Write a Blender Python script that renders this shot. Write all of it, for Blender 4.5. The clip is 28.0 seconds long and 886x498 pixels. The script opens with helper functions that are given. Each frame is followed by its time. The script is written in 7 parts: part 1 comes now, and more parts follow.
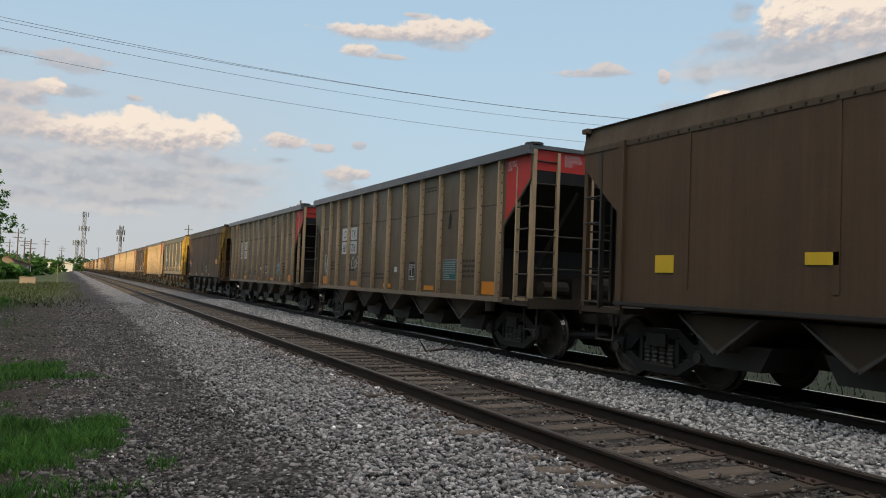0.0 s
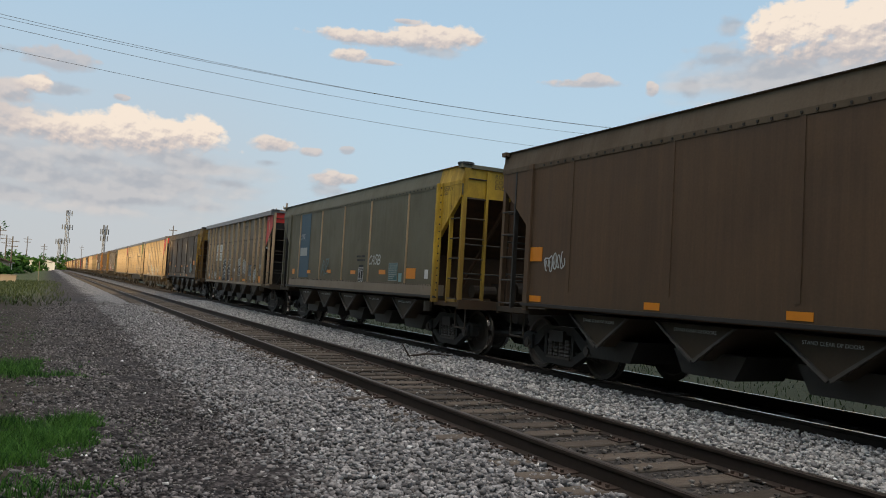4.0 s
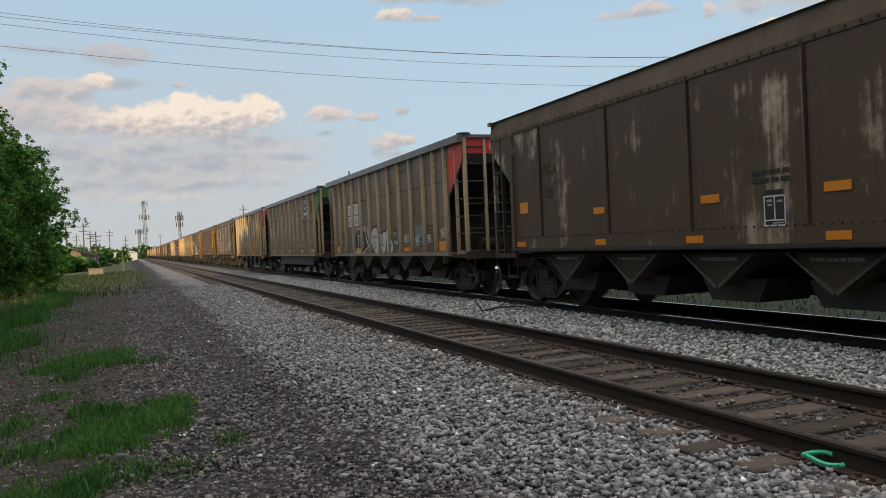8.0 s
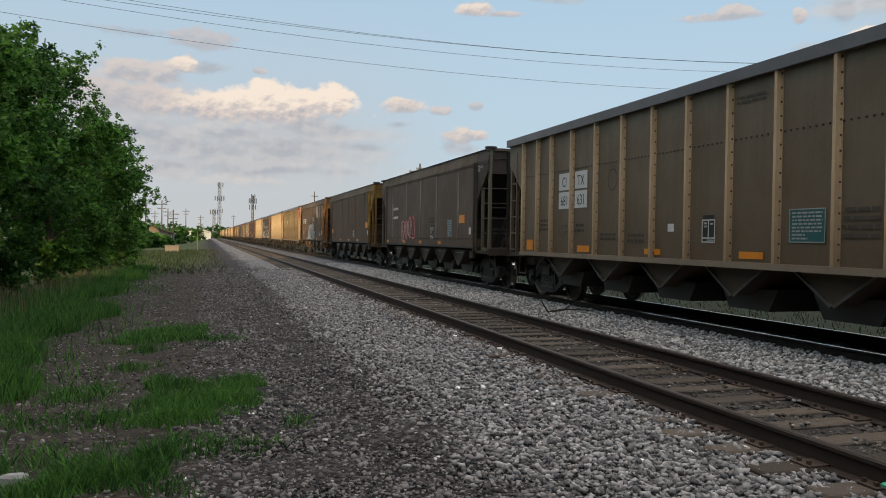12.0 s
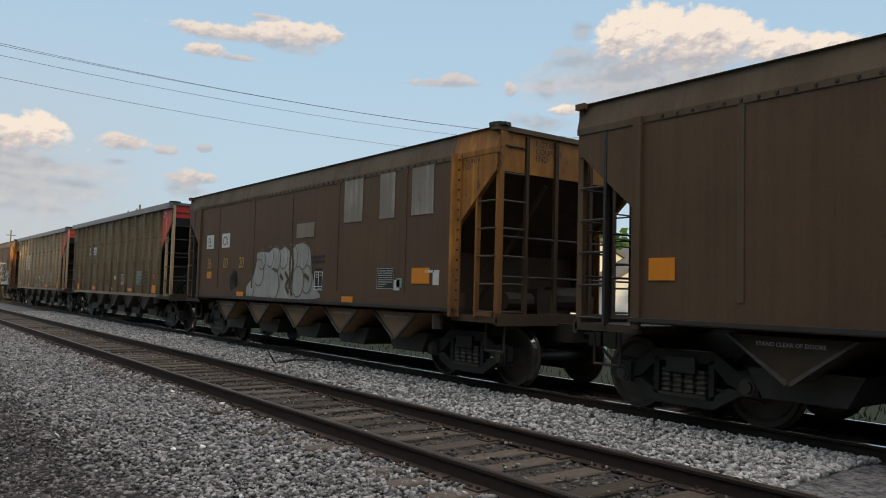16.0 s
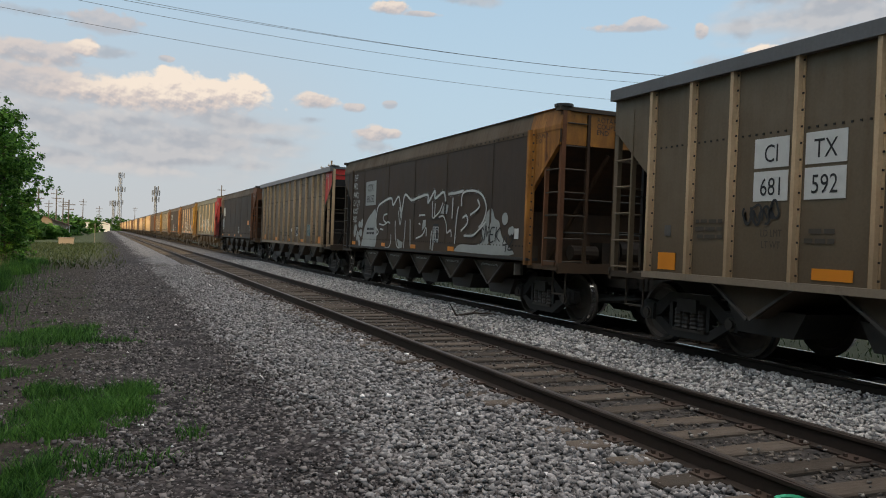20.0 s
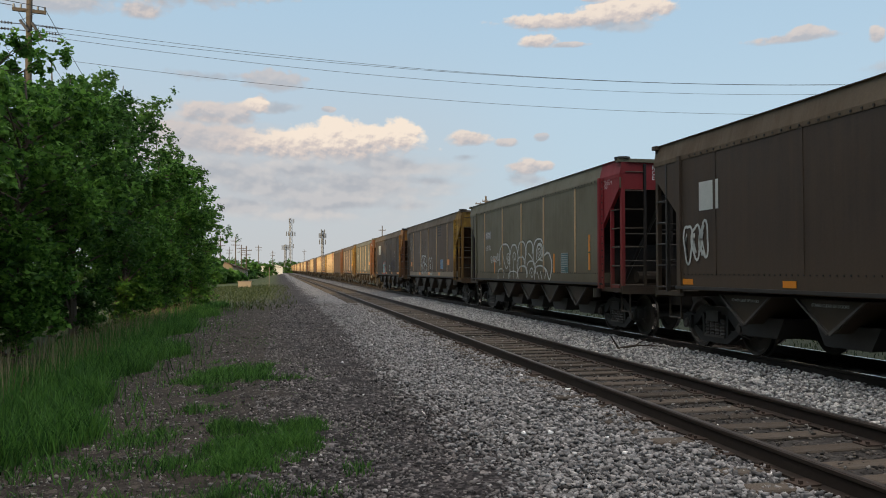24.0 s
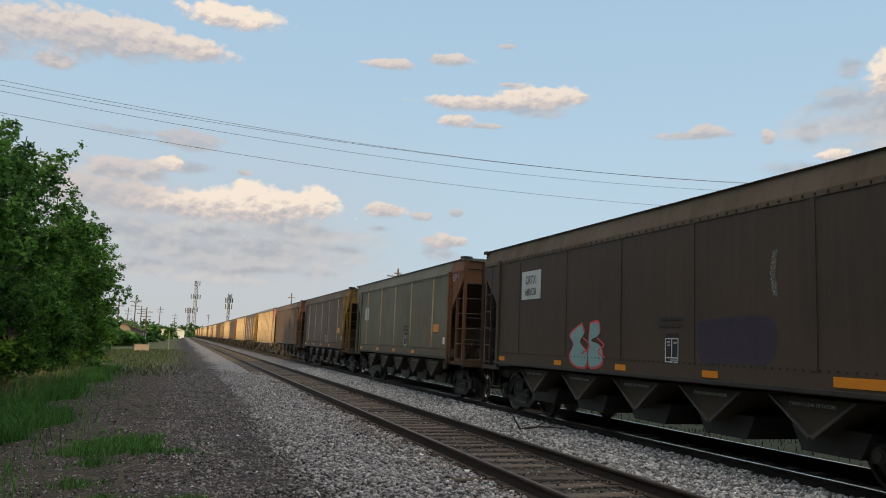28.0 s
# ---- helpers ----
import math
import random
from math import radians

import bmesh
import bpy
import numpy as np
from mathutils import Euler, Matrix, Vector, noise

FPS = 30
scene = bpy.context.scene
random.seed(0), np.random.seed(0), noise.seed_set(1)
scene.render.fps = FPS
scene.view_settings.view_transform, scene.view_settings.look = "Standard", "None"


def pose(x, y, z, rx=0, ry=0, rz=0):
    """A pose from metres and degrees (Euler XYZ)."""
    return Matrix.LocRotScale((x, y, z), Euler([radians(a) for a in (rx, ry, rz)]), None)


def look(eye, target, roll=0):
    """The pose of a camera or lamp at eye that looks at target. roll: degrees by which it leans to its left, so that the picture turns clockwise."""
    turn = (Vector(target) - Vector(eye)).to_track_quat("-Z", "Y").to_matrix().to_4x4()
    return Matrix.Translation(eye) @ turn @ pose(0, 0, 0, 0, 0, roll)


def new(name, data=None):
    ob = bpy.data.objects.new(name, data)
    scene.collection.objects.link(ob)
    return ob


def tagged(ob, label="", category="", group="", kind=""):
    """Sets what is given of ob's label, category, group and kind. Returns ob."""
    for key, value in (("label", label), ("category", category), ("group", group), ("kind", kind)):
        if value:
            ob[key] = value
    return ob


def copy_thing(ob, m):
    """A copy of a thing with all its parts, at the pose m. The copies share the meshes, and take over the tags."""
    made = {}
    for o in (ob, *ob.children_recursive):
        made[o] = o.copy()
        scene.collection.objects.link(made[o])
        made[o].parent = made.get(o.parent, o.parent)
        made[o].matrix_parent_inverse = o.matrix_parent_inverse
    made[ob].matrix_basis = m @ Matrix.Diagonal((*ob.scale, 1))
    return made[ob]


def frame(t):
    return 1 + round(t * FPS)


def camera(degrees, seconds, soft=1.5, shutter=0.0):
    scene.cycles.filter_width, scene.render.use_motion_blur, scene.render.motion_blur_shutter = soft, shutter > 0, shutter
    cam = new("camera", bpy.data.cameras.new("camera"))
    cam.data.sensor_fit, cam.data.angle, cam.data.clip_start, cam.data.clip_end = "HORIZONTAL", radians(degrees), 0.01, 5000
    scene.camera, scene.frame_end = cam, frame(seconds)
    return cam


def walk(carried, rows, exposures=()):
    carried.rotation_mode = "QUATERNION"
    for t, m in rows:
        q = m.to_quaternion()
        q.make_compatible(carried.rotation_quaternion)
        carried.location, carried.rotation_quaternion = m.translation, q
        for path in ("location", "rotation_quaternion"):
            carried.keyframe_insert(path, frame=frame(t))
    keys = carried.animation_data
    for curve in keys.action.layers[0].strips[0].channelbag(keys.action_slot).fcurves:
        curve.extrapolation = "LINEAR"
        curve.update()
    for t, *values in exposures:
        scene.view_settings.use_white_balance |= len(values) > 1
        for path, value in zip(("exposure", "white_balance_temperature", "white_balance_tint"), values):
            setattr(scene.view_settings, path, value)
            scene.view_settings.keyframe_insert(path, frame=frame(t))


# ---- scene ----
# The camera: seconds, place, then yaw (to the left of the track), pitch and lean in degrees.
cam = camera(59.9, 28.0, soft=1.0)
SWAY = [
    (0, -0.040, -0.050, 1.363, -26.01, 2.42, 2.19),
    (0.5, -0.006, -0.057, 1.361, -23.23, 1.97, 2.08),
    (1, 0.010, -0.033, 1.363, -22.83, 2.07, 0.96),
    (1.5, 0.038, -0.032, 1.348, -23.37, 1.65, -0.66),
    (2, 0.044, -0.038, 1.334, -25.47, 1.47, -1.20),
    (2.5, 0.009, -0.035, 1.325, -25.65, 1.21, -0.83),
    (4.5, -0.003, 0.018, 1.334, -27.25, 3.25, 3.96),
    (5, -0.088, 0.108, 1.375, -25.56, 0.23, 0.53),
    (5.5, -0.062, 0.034, 1.363, -24.61, 2.21, -1.99),
    (6, 0.068, -0.047, 1.358, -28.18, 2.38, -1.29),
    (6.5, 0.065, -0.080, 1.361, -34.02, 4.94, -0.69),
    (7, 0.036, -0.091, 1.351, -31.50, 7.12, -0.37),
    (7.5, 0.044, -0.071, 1.363, -28.30, 5.41, -0.46),
    (8, 0.046, -0.054, 1.364, -22.03, -0.50, -2.53),
    (8.5, 0.031, -0.046, 1.367, -18.82, -1.71, -1.64),
    (9, 0.016, -0.039, 1.361, -16.48, -1.69, -0.99),
    (9.5, 0.002, -0.043, 1.361, -16.50, 0.38, 0.10),
    (10, -0.002, -0.044, 1.358, -18.43, 2.33, 1.48),
    (10.5, -0.021, -0.034, 1.357, -19.53, 2.66, 1.67),
    (11, -0.000, -0.000, 1.368, -19.25, 2.93, 0.70),
    (11.5, -0.037, -0.048, 1.376, -17.53, 1.09, 0.79),
    (12, -0.032, -0.046, 1.382, -17.17, -0.77, 0.86),
    (12.5, -0.032, -0.048, 1.380, -17.21, -0.80, 0.90),
    (14.5, -0.043, -0.039, 1.378, -20.00, 0.32, 0.06),
    (15, -0.044, -0.023, 1.374, -22.11, 1.14, 0.36),
    (15.5, -0.021, 0.007, 1.382, -26.91, 2.18, 0.65),
    (16, 0.018, 0.040, 1.402, -37.01, 3.25, 1.56),
    (16.5, 0.072, 0.074, 1.416, -33.16, 6.98, 2.80),
    (17, 0.072, 0.138, 1.435, -30.48, 6.96, 1.50),
    (17.5, 0.060, 0.205, 1.448, -29.03, 4.26, 1.28),
    (18, 0.089, 0.219, 1.456, -24.73, 3.37, -1.46),
    (18.5, 0.102, 0.222, 1.462, -24.10, 1.48, -0.27),
    (19, 0.097, 0.189, 1.465, -24.56, 1.42, 2.69),
    (19.5, 0.079, 0.122, 1.456, -26.17, -0.54, 3.48),
    (20, 0.053, 0.111, 1.451, -23.80, -0.69, 2.15),
    (20.5, 0.042, 0.124, 1.464, -23.90, -0.63, 1.03),
    (21, 0.029, 0.134, 1.453, -22.02, -1.18, 0.65),
    (21.5, 0.029, 0.168, 1.454, -17.90, -1.21, -0.01),
    (22, 0.034, 0.188, 1.453, -16.96, -1.85, -0.64),
    (22.5, 0.055, 0.212, 1.453, -13.60, -1.91, -2.94),
    (24.5, 0.093, 0.143, 1.472, -12.01, 2.22, 0.37),
    (25, 0.090, 0.129, 1.481, -11.79, 2.35, -0.13),
    (25.5, 0.099, 0.086, 1.488, -11.90, 3.85, -2.79),
    (26, 0.086, 0.042, 1.511, -18.41, 4.25, -0.34),
    (26.5, 0.091, 0.056, 1.491, -18.73, 4.14, 2.22),
    (27, 0.131, 0.064, 1.499, -18.48, 4.52, 0.53),
    (27.5, 0.132, 0.086, 1.506, -17.41, 4.66, -1.37),
    (28, 0.144, 0.123, 1.519, -18.56, 7.06, 2.34),
]
walk(cam, [(t, Matrix.Translation((x, y, z)) @ pose(0, 0, 0, 90 + pitch, 0, yaw) @ pose(0, 0, 0, 0, 0, lean))
           for t, x, y, z, yaw, pitch, lean in SWAY], exposures=((0.0, 0.0), (28.0, 0.0)))

# ---- world and sun ----
SUN_FROM = Vector((-0.62, -0.77, 0.14)).normalized()
sun = new("sun", bpy.data.lights.new("sun", "SUN"))
sun.data.energy, sun.data.angle, sun.data.color = 3.6, radians(0.6), (1.0, 0.76, 0.41)
sun.matrix_world = look((0, 0, 30), Vector((0, 0, 30)) - SUN_FROM * 10)
tagged(sun, kind="structure")


class Nodes:
    """A small helper to chain shader nodes."""

    def __init__(self, tree):
        self.tree = tree
        tree.nodes.clear()

    def add(self, kind, **fields):
        node = self.tree.nodes.new(kind)
        for key, value in fields.items():
            if key == "op":
                node.operation = value
            elif key == "blend":
                node.blend_type = value
            elif key == "data":
                node.data_type = value
            elif key == "clamp":
                node.use_clamp = value
        return node

    def put(self, socket, value):
        if hasattr(value, "links"):
            self.tree.links.new(value, socket)
        elif value is not None:
            socket.default_value = value

    def math(self, op, a, b=None, c=None, clamp=False):
        node = self.add("ShaderNodeMath", op=op, clamp=clamp)
        for socket, value in zip(node.inputs, (a, b, c)):
            self.put(socket, value)
        return node.outputs[0]

    def vec(self, op, a, b=None):
        node = self.add("ShaderNodeVectorMath", op=op)
        self.put(node.inputs[0], a)
        self.put(node.inputs[1], b)
        return node.outputs["Value" if op == "LENGTH" else "Vector"]

    def mapped(self, vector, scale, shift=(0, 0, 0)):
        node = self.add("ShaderNodeMapping")
        self.put(node.inputs["Vector"], vector)
        node.inputs["Scale"].default_value, node.inputs["Location"].default_value = scale, shift
        return node.outputs[0]

    def noise(self, vector, scale, detail=4.0, rough=0.55):
        node = self.add("ShaderNodeTexNoise")
        self.put(node.inputs["Vector"], vector)
        node.inputs["Scale"].default_value, node.inputs["Detail"].default_value = scale, detail
        node.inputs["Roughness"].default_value = rough
        return node.outputs["Fac"]

    def cells(self, vector, scale, out="Distance"):
        node = self.add("ShaderNodeTexVoronoi")
        self.put(node.inputs["Vector"], vector)
        node.inputs["Scale"].default_value = scale
        return node.outputs[out]

    def span(self, value, a, b, c=0.0, d=1.0, smooth=True):
        node = self.add("ShaderNodeMapRange")
        node.interpolation_type = "SMOOTHSTEP" if smooth else "LINEAR"
        self.put(node.inputs["Value"], value)
        for n, v in zip(("From Min", "From Max", "To Min", "To Max"), (a, b, c, d)):
            node.inputs[n].default_value = v
        return node.outputs[0]

    def mix(self, fac, a, b, blend="MIX"):
        node = self.add("ShaderNodeMix", data="RGBA", blend=blend)
        for socket, value in ((node.inputs[0], fac), (node.inputs[6], a), (node.inputs[7], b)):
            if isinstance(value, tuple):
                value = (*value, 1.0)[:4]
            self.put(socket, value)
        return node.outputs[2]

    def axes(self, vector):
        node = self.add("ShaderNodeSeparateXYZ")
        self.put(node.inputs[0], vector)
        return node.outputs


# Clouds of the evening sky: bearing, height, half width and half height in degrees, and how brightly the low sun lights them.
BIG_CUMULUS = [
    (-4.1, 9.1, 5.4, 1.25, 0.85), (-4.3, 10.0, 1.7, 1.1, 1.0), (-8.9, 9.8, 1.6, 1.2, 0.95), (-6.4, 9.6, 1.9, 1.0, 0.85), (-0.4, 8.8, 3.2, 0.85, 0.85),
    (3.9, 9.2, 3.0, 1.0, 0.4), (-2.2, 9.2, 2.1, 0.9, 0.85), (8.0, 9.3, 3.4, 1.0, 0.3),
]
SMALL_CLOUDS = [
    (-21.6, 17.8, 4.8, 0.55, 0.7), (-25.3, 18.2, 3.3, 0.9, 0.75), (-28.2, 18.2, 0.9, 0.4, 0.75), (-19.3, 16.5, 1.2, 0.5, 0.7), (-21.4, 16.2, 1.4, 0.22, 0.5),
    (-36.8, 15.4, 2.4, 0.35, 0.5), (-37.6, 15.7, 1.0, 0.45, 0.5), (-41.8, 15.0, 0.4, 0.5, 0.55), (0.5, 13.5, 1.9, 0.75, 0.25), (4.1, 11.2, 2.4, 0.7, 0.5),
    (1.6, 11.8, 0.8, 0.55, 0.8), (-3.6, 11.7, 0.5, 0.2, 0.3), (-14.2, 9.7, 1.4, 0.55, 0.65), (-16.8, 9.4, 0.8, 0.35, 0.5), (-19.5, 9.7, 0.5, 0.3, 0.3),
    (-18.4, 7.5, 1.3, 0.55, 0.6), (-19.6, 7.6, 0.8, 0.35, 0.6),
]
HIGH_CLOUDS = [
    (-1.8, 22.3, 3.2, 0.9, 0.95), (5.6, 20.0, 4.4, 1.1, 0.8), (11.5, 19.4, 2.6, 0.9, 0.7),
    (6.9, 19.4, 5.7, 1.4, 0.45), (0.9, 19.8, 2.8, 0.8, 0.75), (9.5, 17.5, 1.5, 0.6, 0.75), (15.5, 17.8, 4.2, 1.3, 0.4), (-13.8, 20.3, 1.7, 0.4, 0.6),
    (-51.9, 19.1, 2.8, 1.5, 1.0), (-49.9, 18.4, 1.8, 1.4, 0.95), (-56.2, 18.3, 3.3, 1.5, 1.0), (-60.3, 17.1, 2.0, 1.1, 1.0), (-63.4, 16.6, 2.4, 1.0, 0.9),
    (-45.9, 13.5, 1.2, 0.4, 0.9), (-54.7, 17.0, 4.6, 1.2, 0.6), (-18.5, 20.8, 1.5, 0.45, 0.6), (-22.9, 21.9, 0.6, 0.2, 0.4), (-23.3, 19.2, 0.9, 0.2, 0.4),
]
# Grey banks without a lit top.
BANKS = [
    (-7.8, 7.9, 3.6, 0.75), (-1.8, 7.3, 2.4, 0.5), (0.0, 6.1, 4.8, 1.0), (-5.7, 6.3, 4.2, 1.0), (-10.8, 6.7, 2.2, 0.4), (4.0, 6.9, 3.4, 0.9), (4.9, 13.6, 2.7, 0.4),
    (0.0, 11.6, 1.4, 0.45), (4.1, 10.7, 2.4, 0.35), (-18.0, 6.7, 1.4, 0.6), (-13.8, 8.4, 1.1, 0.3), (-4.1, 4.8, 6.2, 0.5), (2.6, 4.8, 2.4, 0.6),
    (-24.7, 17.4, 2.6, 0.5), (-50.3, 16.1, 4.6, 1.7), (-46.2, 17.0, 2.1, 0.9), (-44.4, 15.0, 0.7, 0.9), (-47.0, 19.0, 0.9, 0.6), (-44.2, 12.6, 2.5, 0.7), (-55.2, 15.6, 4.6, 1.4),
]


def make_world():
    world = bpy.data.worlds.new("evening_sky")
    world.use_nodes = True
    scene.world = world
    n = Nodes(world.node_tree)
    sky = n.add("ShaderNodeTexSky")
    sky.sky_type, sky.sun_disc = "NISHITA", False
    sky.sun_elevation, sky.sun_rotation = radians(9), math.atan2(SUN_FROM.x, SUN_FROM.y)
    sky.air_density, sky.dust_density, sky.ozone_density = 1.0, 0.6, 1.6
    way = n.add("ShaderNodeTexCoord").outputs["Generated"]
    x, y, z = n.axes(way)
    bearing = n.math("MULTIPLY", n.math("ARCTAN2", n.math("MULTIPLY", x, -1.0), y), 180 / math.pi)
    height = n.math("MULTIPLY", n.math("ARCSINE", z), 180 / math.pi)
    flat = n.add("ShaderNodeCombineXYZ")
    n.put(flat.inputs[0], bearing), n.put(flat.inputs[1], height)
    uv = flat.outputs[0]
    def billow(shift):
        """Heaped cloud forms: broad swells and smaller ones on them."""
        p = n.mapped(uv, (0.7, 1.0, 1), shift)
        return n.math("ADD", n.math("MULTIPLY", n.noise(p, 0.5, 3, 0.45), 1.2), n.math("MULTIPLY", n.noise(p, 1.25, 3, 0.4), 0.8))

    here = billow((0, 0, 0))
    swell = n.math("SUBTRACT", here, 1.0)
    relief = n.math("SUBTRACT", here, billow((0.17, 0.32, 0)))
    knobs = n.math("SUBTRACT", 0.45, n.cells(n.mapped(uv, (0.85, 1.0, 1)), 1.7))
    def crumble(shift):
        return n.noise(n.mapped(uv, (0.8, 1.0, 1), shift), 1.9, 4, 0.55)

    crumbs = n.math("SUBTRACT", crumble((0, 0, 0)), 0.5)
    fine_relief = n.math("SUBTRACT", crumble((0, 0, 0)), crumble((0.06, 0.14, 0)))
    wisps = n.math("SUBTRACT", n.noise(n.mapped(uv, (0.28, 1.0, 1), (7, 3, 1)), 0.9, 2, 0.4), 0.5)

    def field(rows):
        """The nearness to the nearest of the clouds, how high in it a place lies, and its brightness."""
        near, high, bright, weight = None, None, None, None
        for a, h, w, t, *lit in rows:
            p = n.mapped(uv, (1 / w, 1 / t, 0), (-a / w, -h / t, 0))
            d = n.vec("LENGTH", p)
            near = d if near is None else n.math("SMOOTH_MIN", near, d, 0.35)
            if lit:
                share = n.math("MAXIMUM", n.math("SUBTRACT", 1.8, d), 0.0)
                rise, glow = n.math("MULTIPLY", n.axes(p)[1], share), n.math("MULTIPLY", share, lit[0])
                high = rise if high is None else n.math("ADD", high, rise)
                bright = glow if bright is None else n.math("ADD", bright, glow)
                weight = share if weight is None else n.math("ADD", weight, share)
        if weight is not None:
            weight = n.math("MAXIMUM", weight, 0.05)
            high, bright = n.math("DIVIDE", high, weight), n.math("DIVIDE", bright, weight)
        return near, high, bright

    near, high, bright = field(BIG_CUMULUS + SMALL_CLOUDS + HIGH_CLOUDS)
    flat_foot = n.math("MULTIPLY", n.math("MINIMUM", n.math("ADD", high, 0.5), 0.0), 0.6)
    lump = n.math("ADD", n.math("ADD", n.math("SUBTRACT", 1.30, near), flat_foot), n.math("ADD", n.math("MULTIPLY", swell, 0.9), n.math("ADD", n.math("MULTIPLY", knobs, 0.22), n.math("MULTIPLY", crumbs, 0.75))))
    soft = n.span(high, -0.6, 0.6, 0.65, 0.30)
    cover = n.math("MULTIPLY", n.math("DIVIDE", n.math("MAXIMUM", lump, 0.0), soft, clamp=True), n.span(bright, 0.25, 0.8, 0.72, 0.97))
    lit = n.span(n.math("ADD", n.math("MULTIPLY", high, 0.6), n.math("ADD", n.math("ADD", n.math("MULTIPLY", relief, 1.3), n.math("MULTIPLY", fine_relief, 1.1)), n.math("ADD", n.math("MULTIPLY", knobs, 0.25), n.math("MULTIPLY", bright, 0.45)))), -0.45, 0.8)
    lit = n.math("MULTIPLY", lit, n.span(bright, 0.2, 1.0, 0.25, 1.0, False))
    banks, _, _ = field(BANKS)
    grey = n.math("ADD", n.math("SUBTRACT", 1.25, banks), n.math("ADD", n.math("MULTIPLY", wisps, 2.2), n.math("ADD", n.math("MULTIPLY", swell, 0.7), n.math("MULTIPLY", crumbs, 0.8))))
    grey = n.math("MULTIPLY", n.span(grey, 0.0, 1.0), 0.7)
    veil, _, _ = field([(-2.5, 6.4, 12.0, 3.0), (9.0, 8.5, 9.0, 3.5), (-50.0, 15.5, 7.0, 2.2)])
    veil = n.math("MULTIPLY", n.span(n.math("ADD", n.math("SUBTRACT", 1.2, veil), n.math("MULTIPLY", wisps, 1.2)), 0.0, 0.7), 0.75)
    haze = n.span(height, -1.0, 21.0, 1.0, 0.0)
    air = n.mix(0.93, sky.outputs[0], n.mix(n.span(height, 0.0, 30.0, 0.0, 1.0, False), SKY_LOW, SKY_HIGH))
    air = n.mix(n.span(height, 30.0, 62.0), air, OVERHEAD)
    air = n.mix(n.math("MULTIPLY", haze, 0.85), air, n.mix(n.span(bearing, -24.0, -7.0), HAZE_RIGHT, HAZE))
    shade = n.span(n.math("ADD", n.math("MULTIPLY", relief, 1.2), n.math("MULTIPLY", wisps, 1.3)), -0.22, 0.32)
    air = n.mix(veil, air, n.mix(shade, BANK_MID, BANK_LIGHT))
    air = n.mix(grey, air, n.mix(shade, BANK_DARK, BANK_MID))
    cloud = n.mix(n.span(lit, 0.0, 0.5), CLOUD_BASE, CLOUD_MID)
    cloud = n.mix(n.span(lit, 0.42, 0.9), cloud, CLOUD_TOP)
    air = n.mix(cover, air, cloud)
    back = n.add("ShaderNodeBackground")
    n.put(back.inputs[0], air)
    back.inputs[1].default_value = SKY_STRENGTH
    out = n.add("ShaderNodeOutputWorld")
    n.put(out.inputs[0], back.outputs[0])


SKY_STRENGTH = 0.108
SKY_LOW, SKY_HIGH = (4.9, 6.5, 7.75), (3.6, 5.25, 6.85)
OVERHEAD = (18.2, 16.4, 15.0)
HAZE, HAZE_RIGHT = (5.15, 5.12, 5.10), (4.75, 5.90, 6.65)
BANK_DARK, BANK_MID, BANK_LIGHT = (3.75, 3.95, 4.35), (4.85, 4.9, 5.1), (6.0, 5.6, 5.4)
CLOUD_BASE, CLOUD_MID, CLOUD_TOP = (4.3, 4.25, 4.5), (6.2, 5.45, 5.1), (8.7, 7.45, 6.25)
make_world()

# ---- materials ----


def material(name, build, rough=0.8, metal=0.0, spec=0.5):
    """build(n, where) returns the colour, the bump height (or None), its depth in metres and, where it varies, the roughness."""
    mat = bpy.data.materials.new(name)
    mat.use_nodes = True
    n = Nodes(mat.node_tree)
    shader = n.add("ShaderNodeBsdfPrincipled")
    coord = n.add("ShaderNodeTexCoord").outputs["Object"]
    colour, height, depth, gloss = (*build(n, coord), None)[:4]
    n.put(shader.inputs["Base Color"], (*colour, 1.0) if isinstance(colour, tuple) else colour)
    shader.inputs["Metallic"].default_value = metal
    shader.inputs["Specular IOR Level"].default_value = spec
    n.put(shader.inputs["Roughness"], rough if gloss is None else gloss)
    if height is not None:
        bump = n.add("ShaderNodeBump")
        bump.inputs["Strength"].default_value, bump.inputs["Distance"].default_value = 0.8, depth
        n.put(bump.inputs["Height"], height)
        n.put(shader.inputs["Normal"], bump.outputs[0])
    out = n.add("ShaderNodeOutputMaterial")
    n.put(out.inputs[0], shader.outputs[0])
    return mat


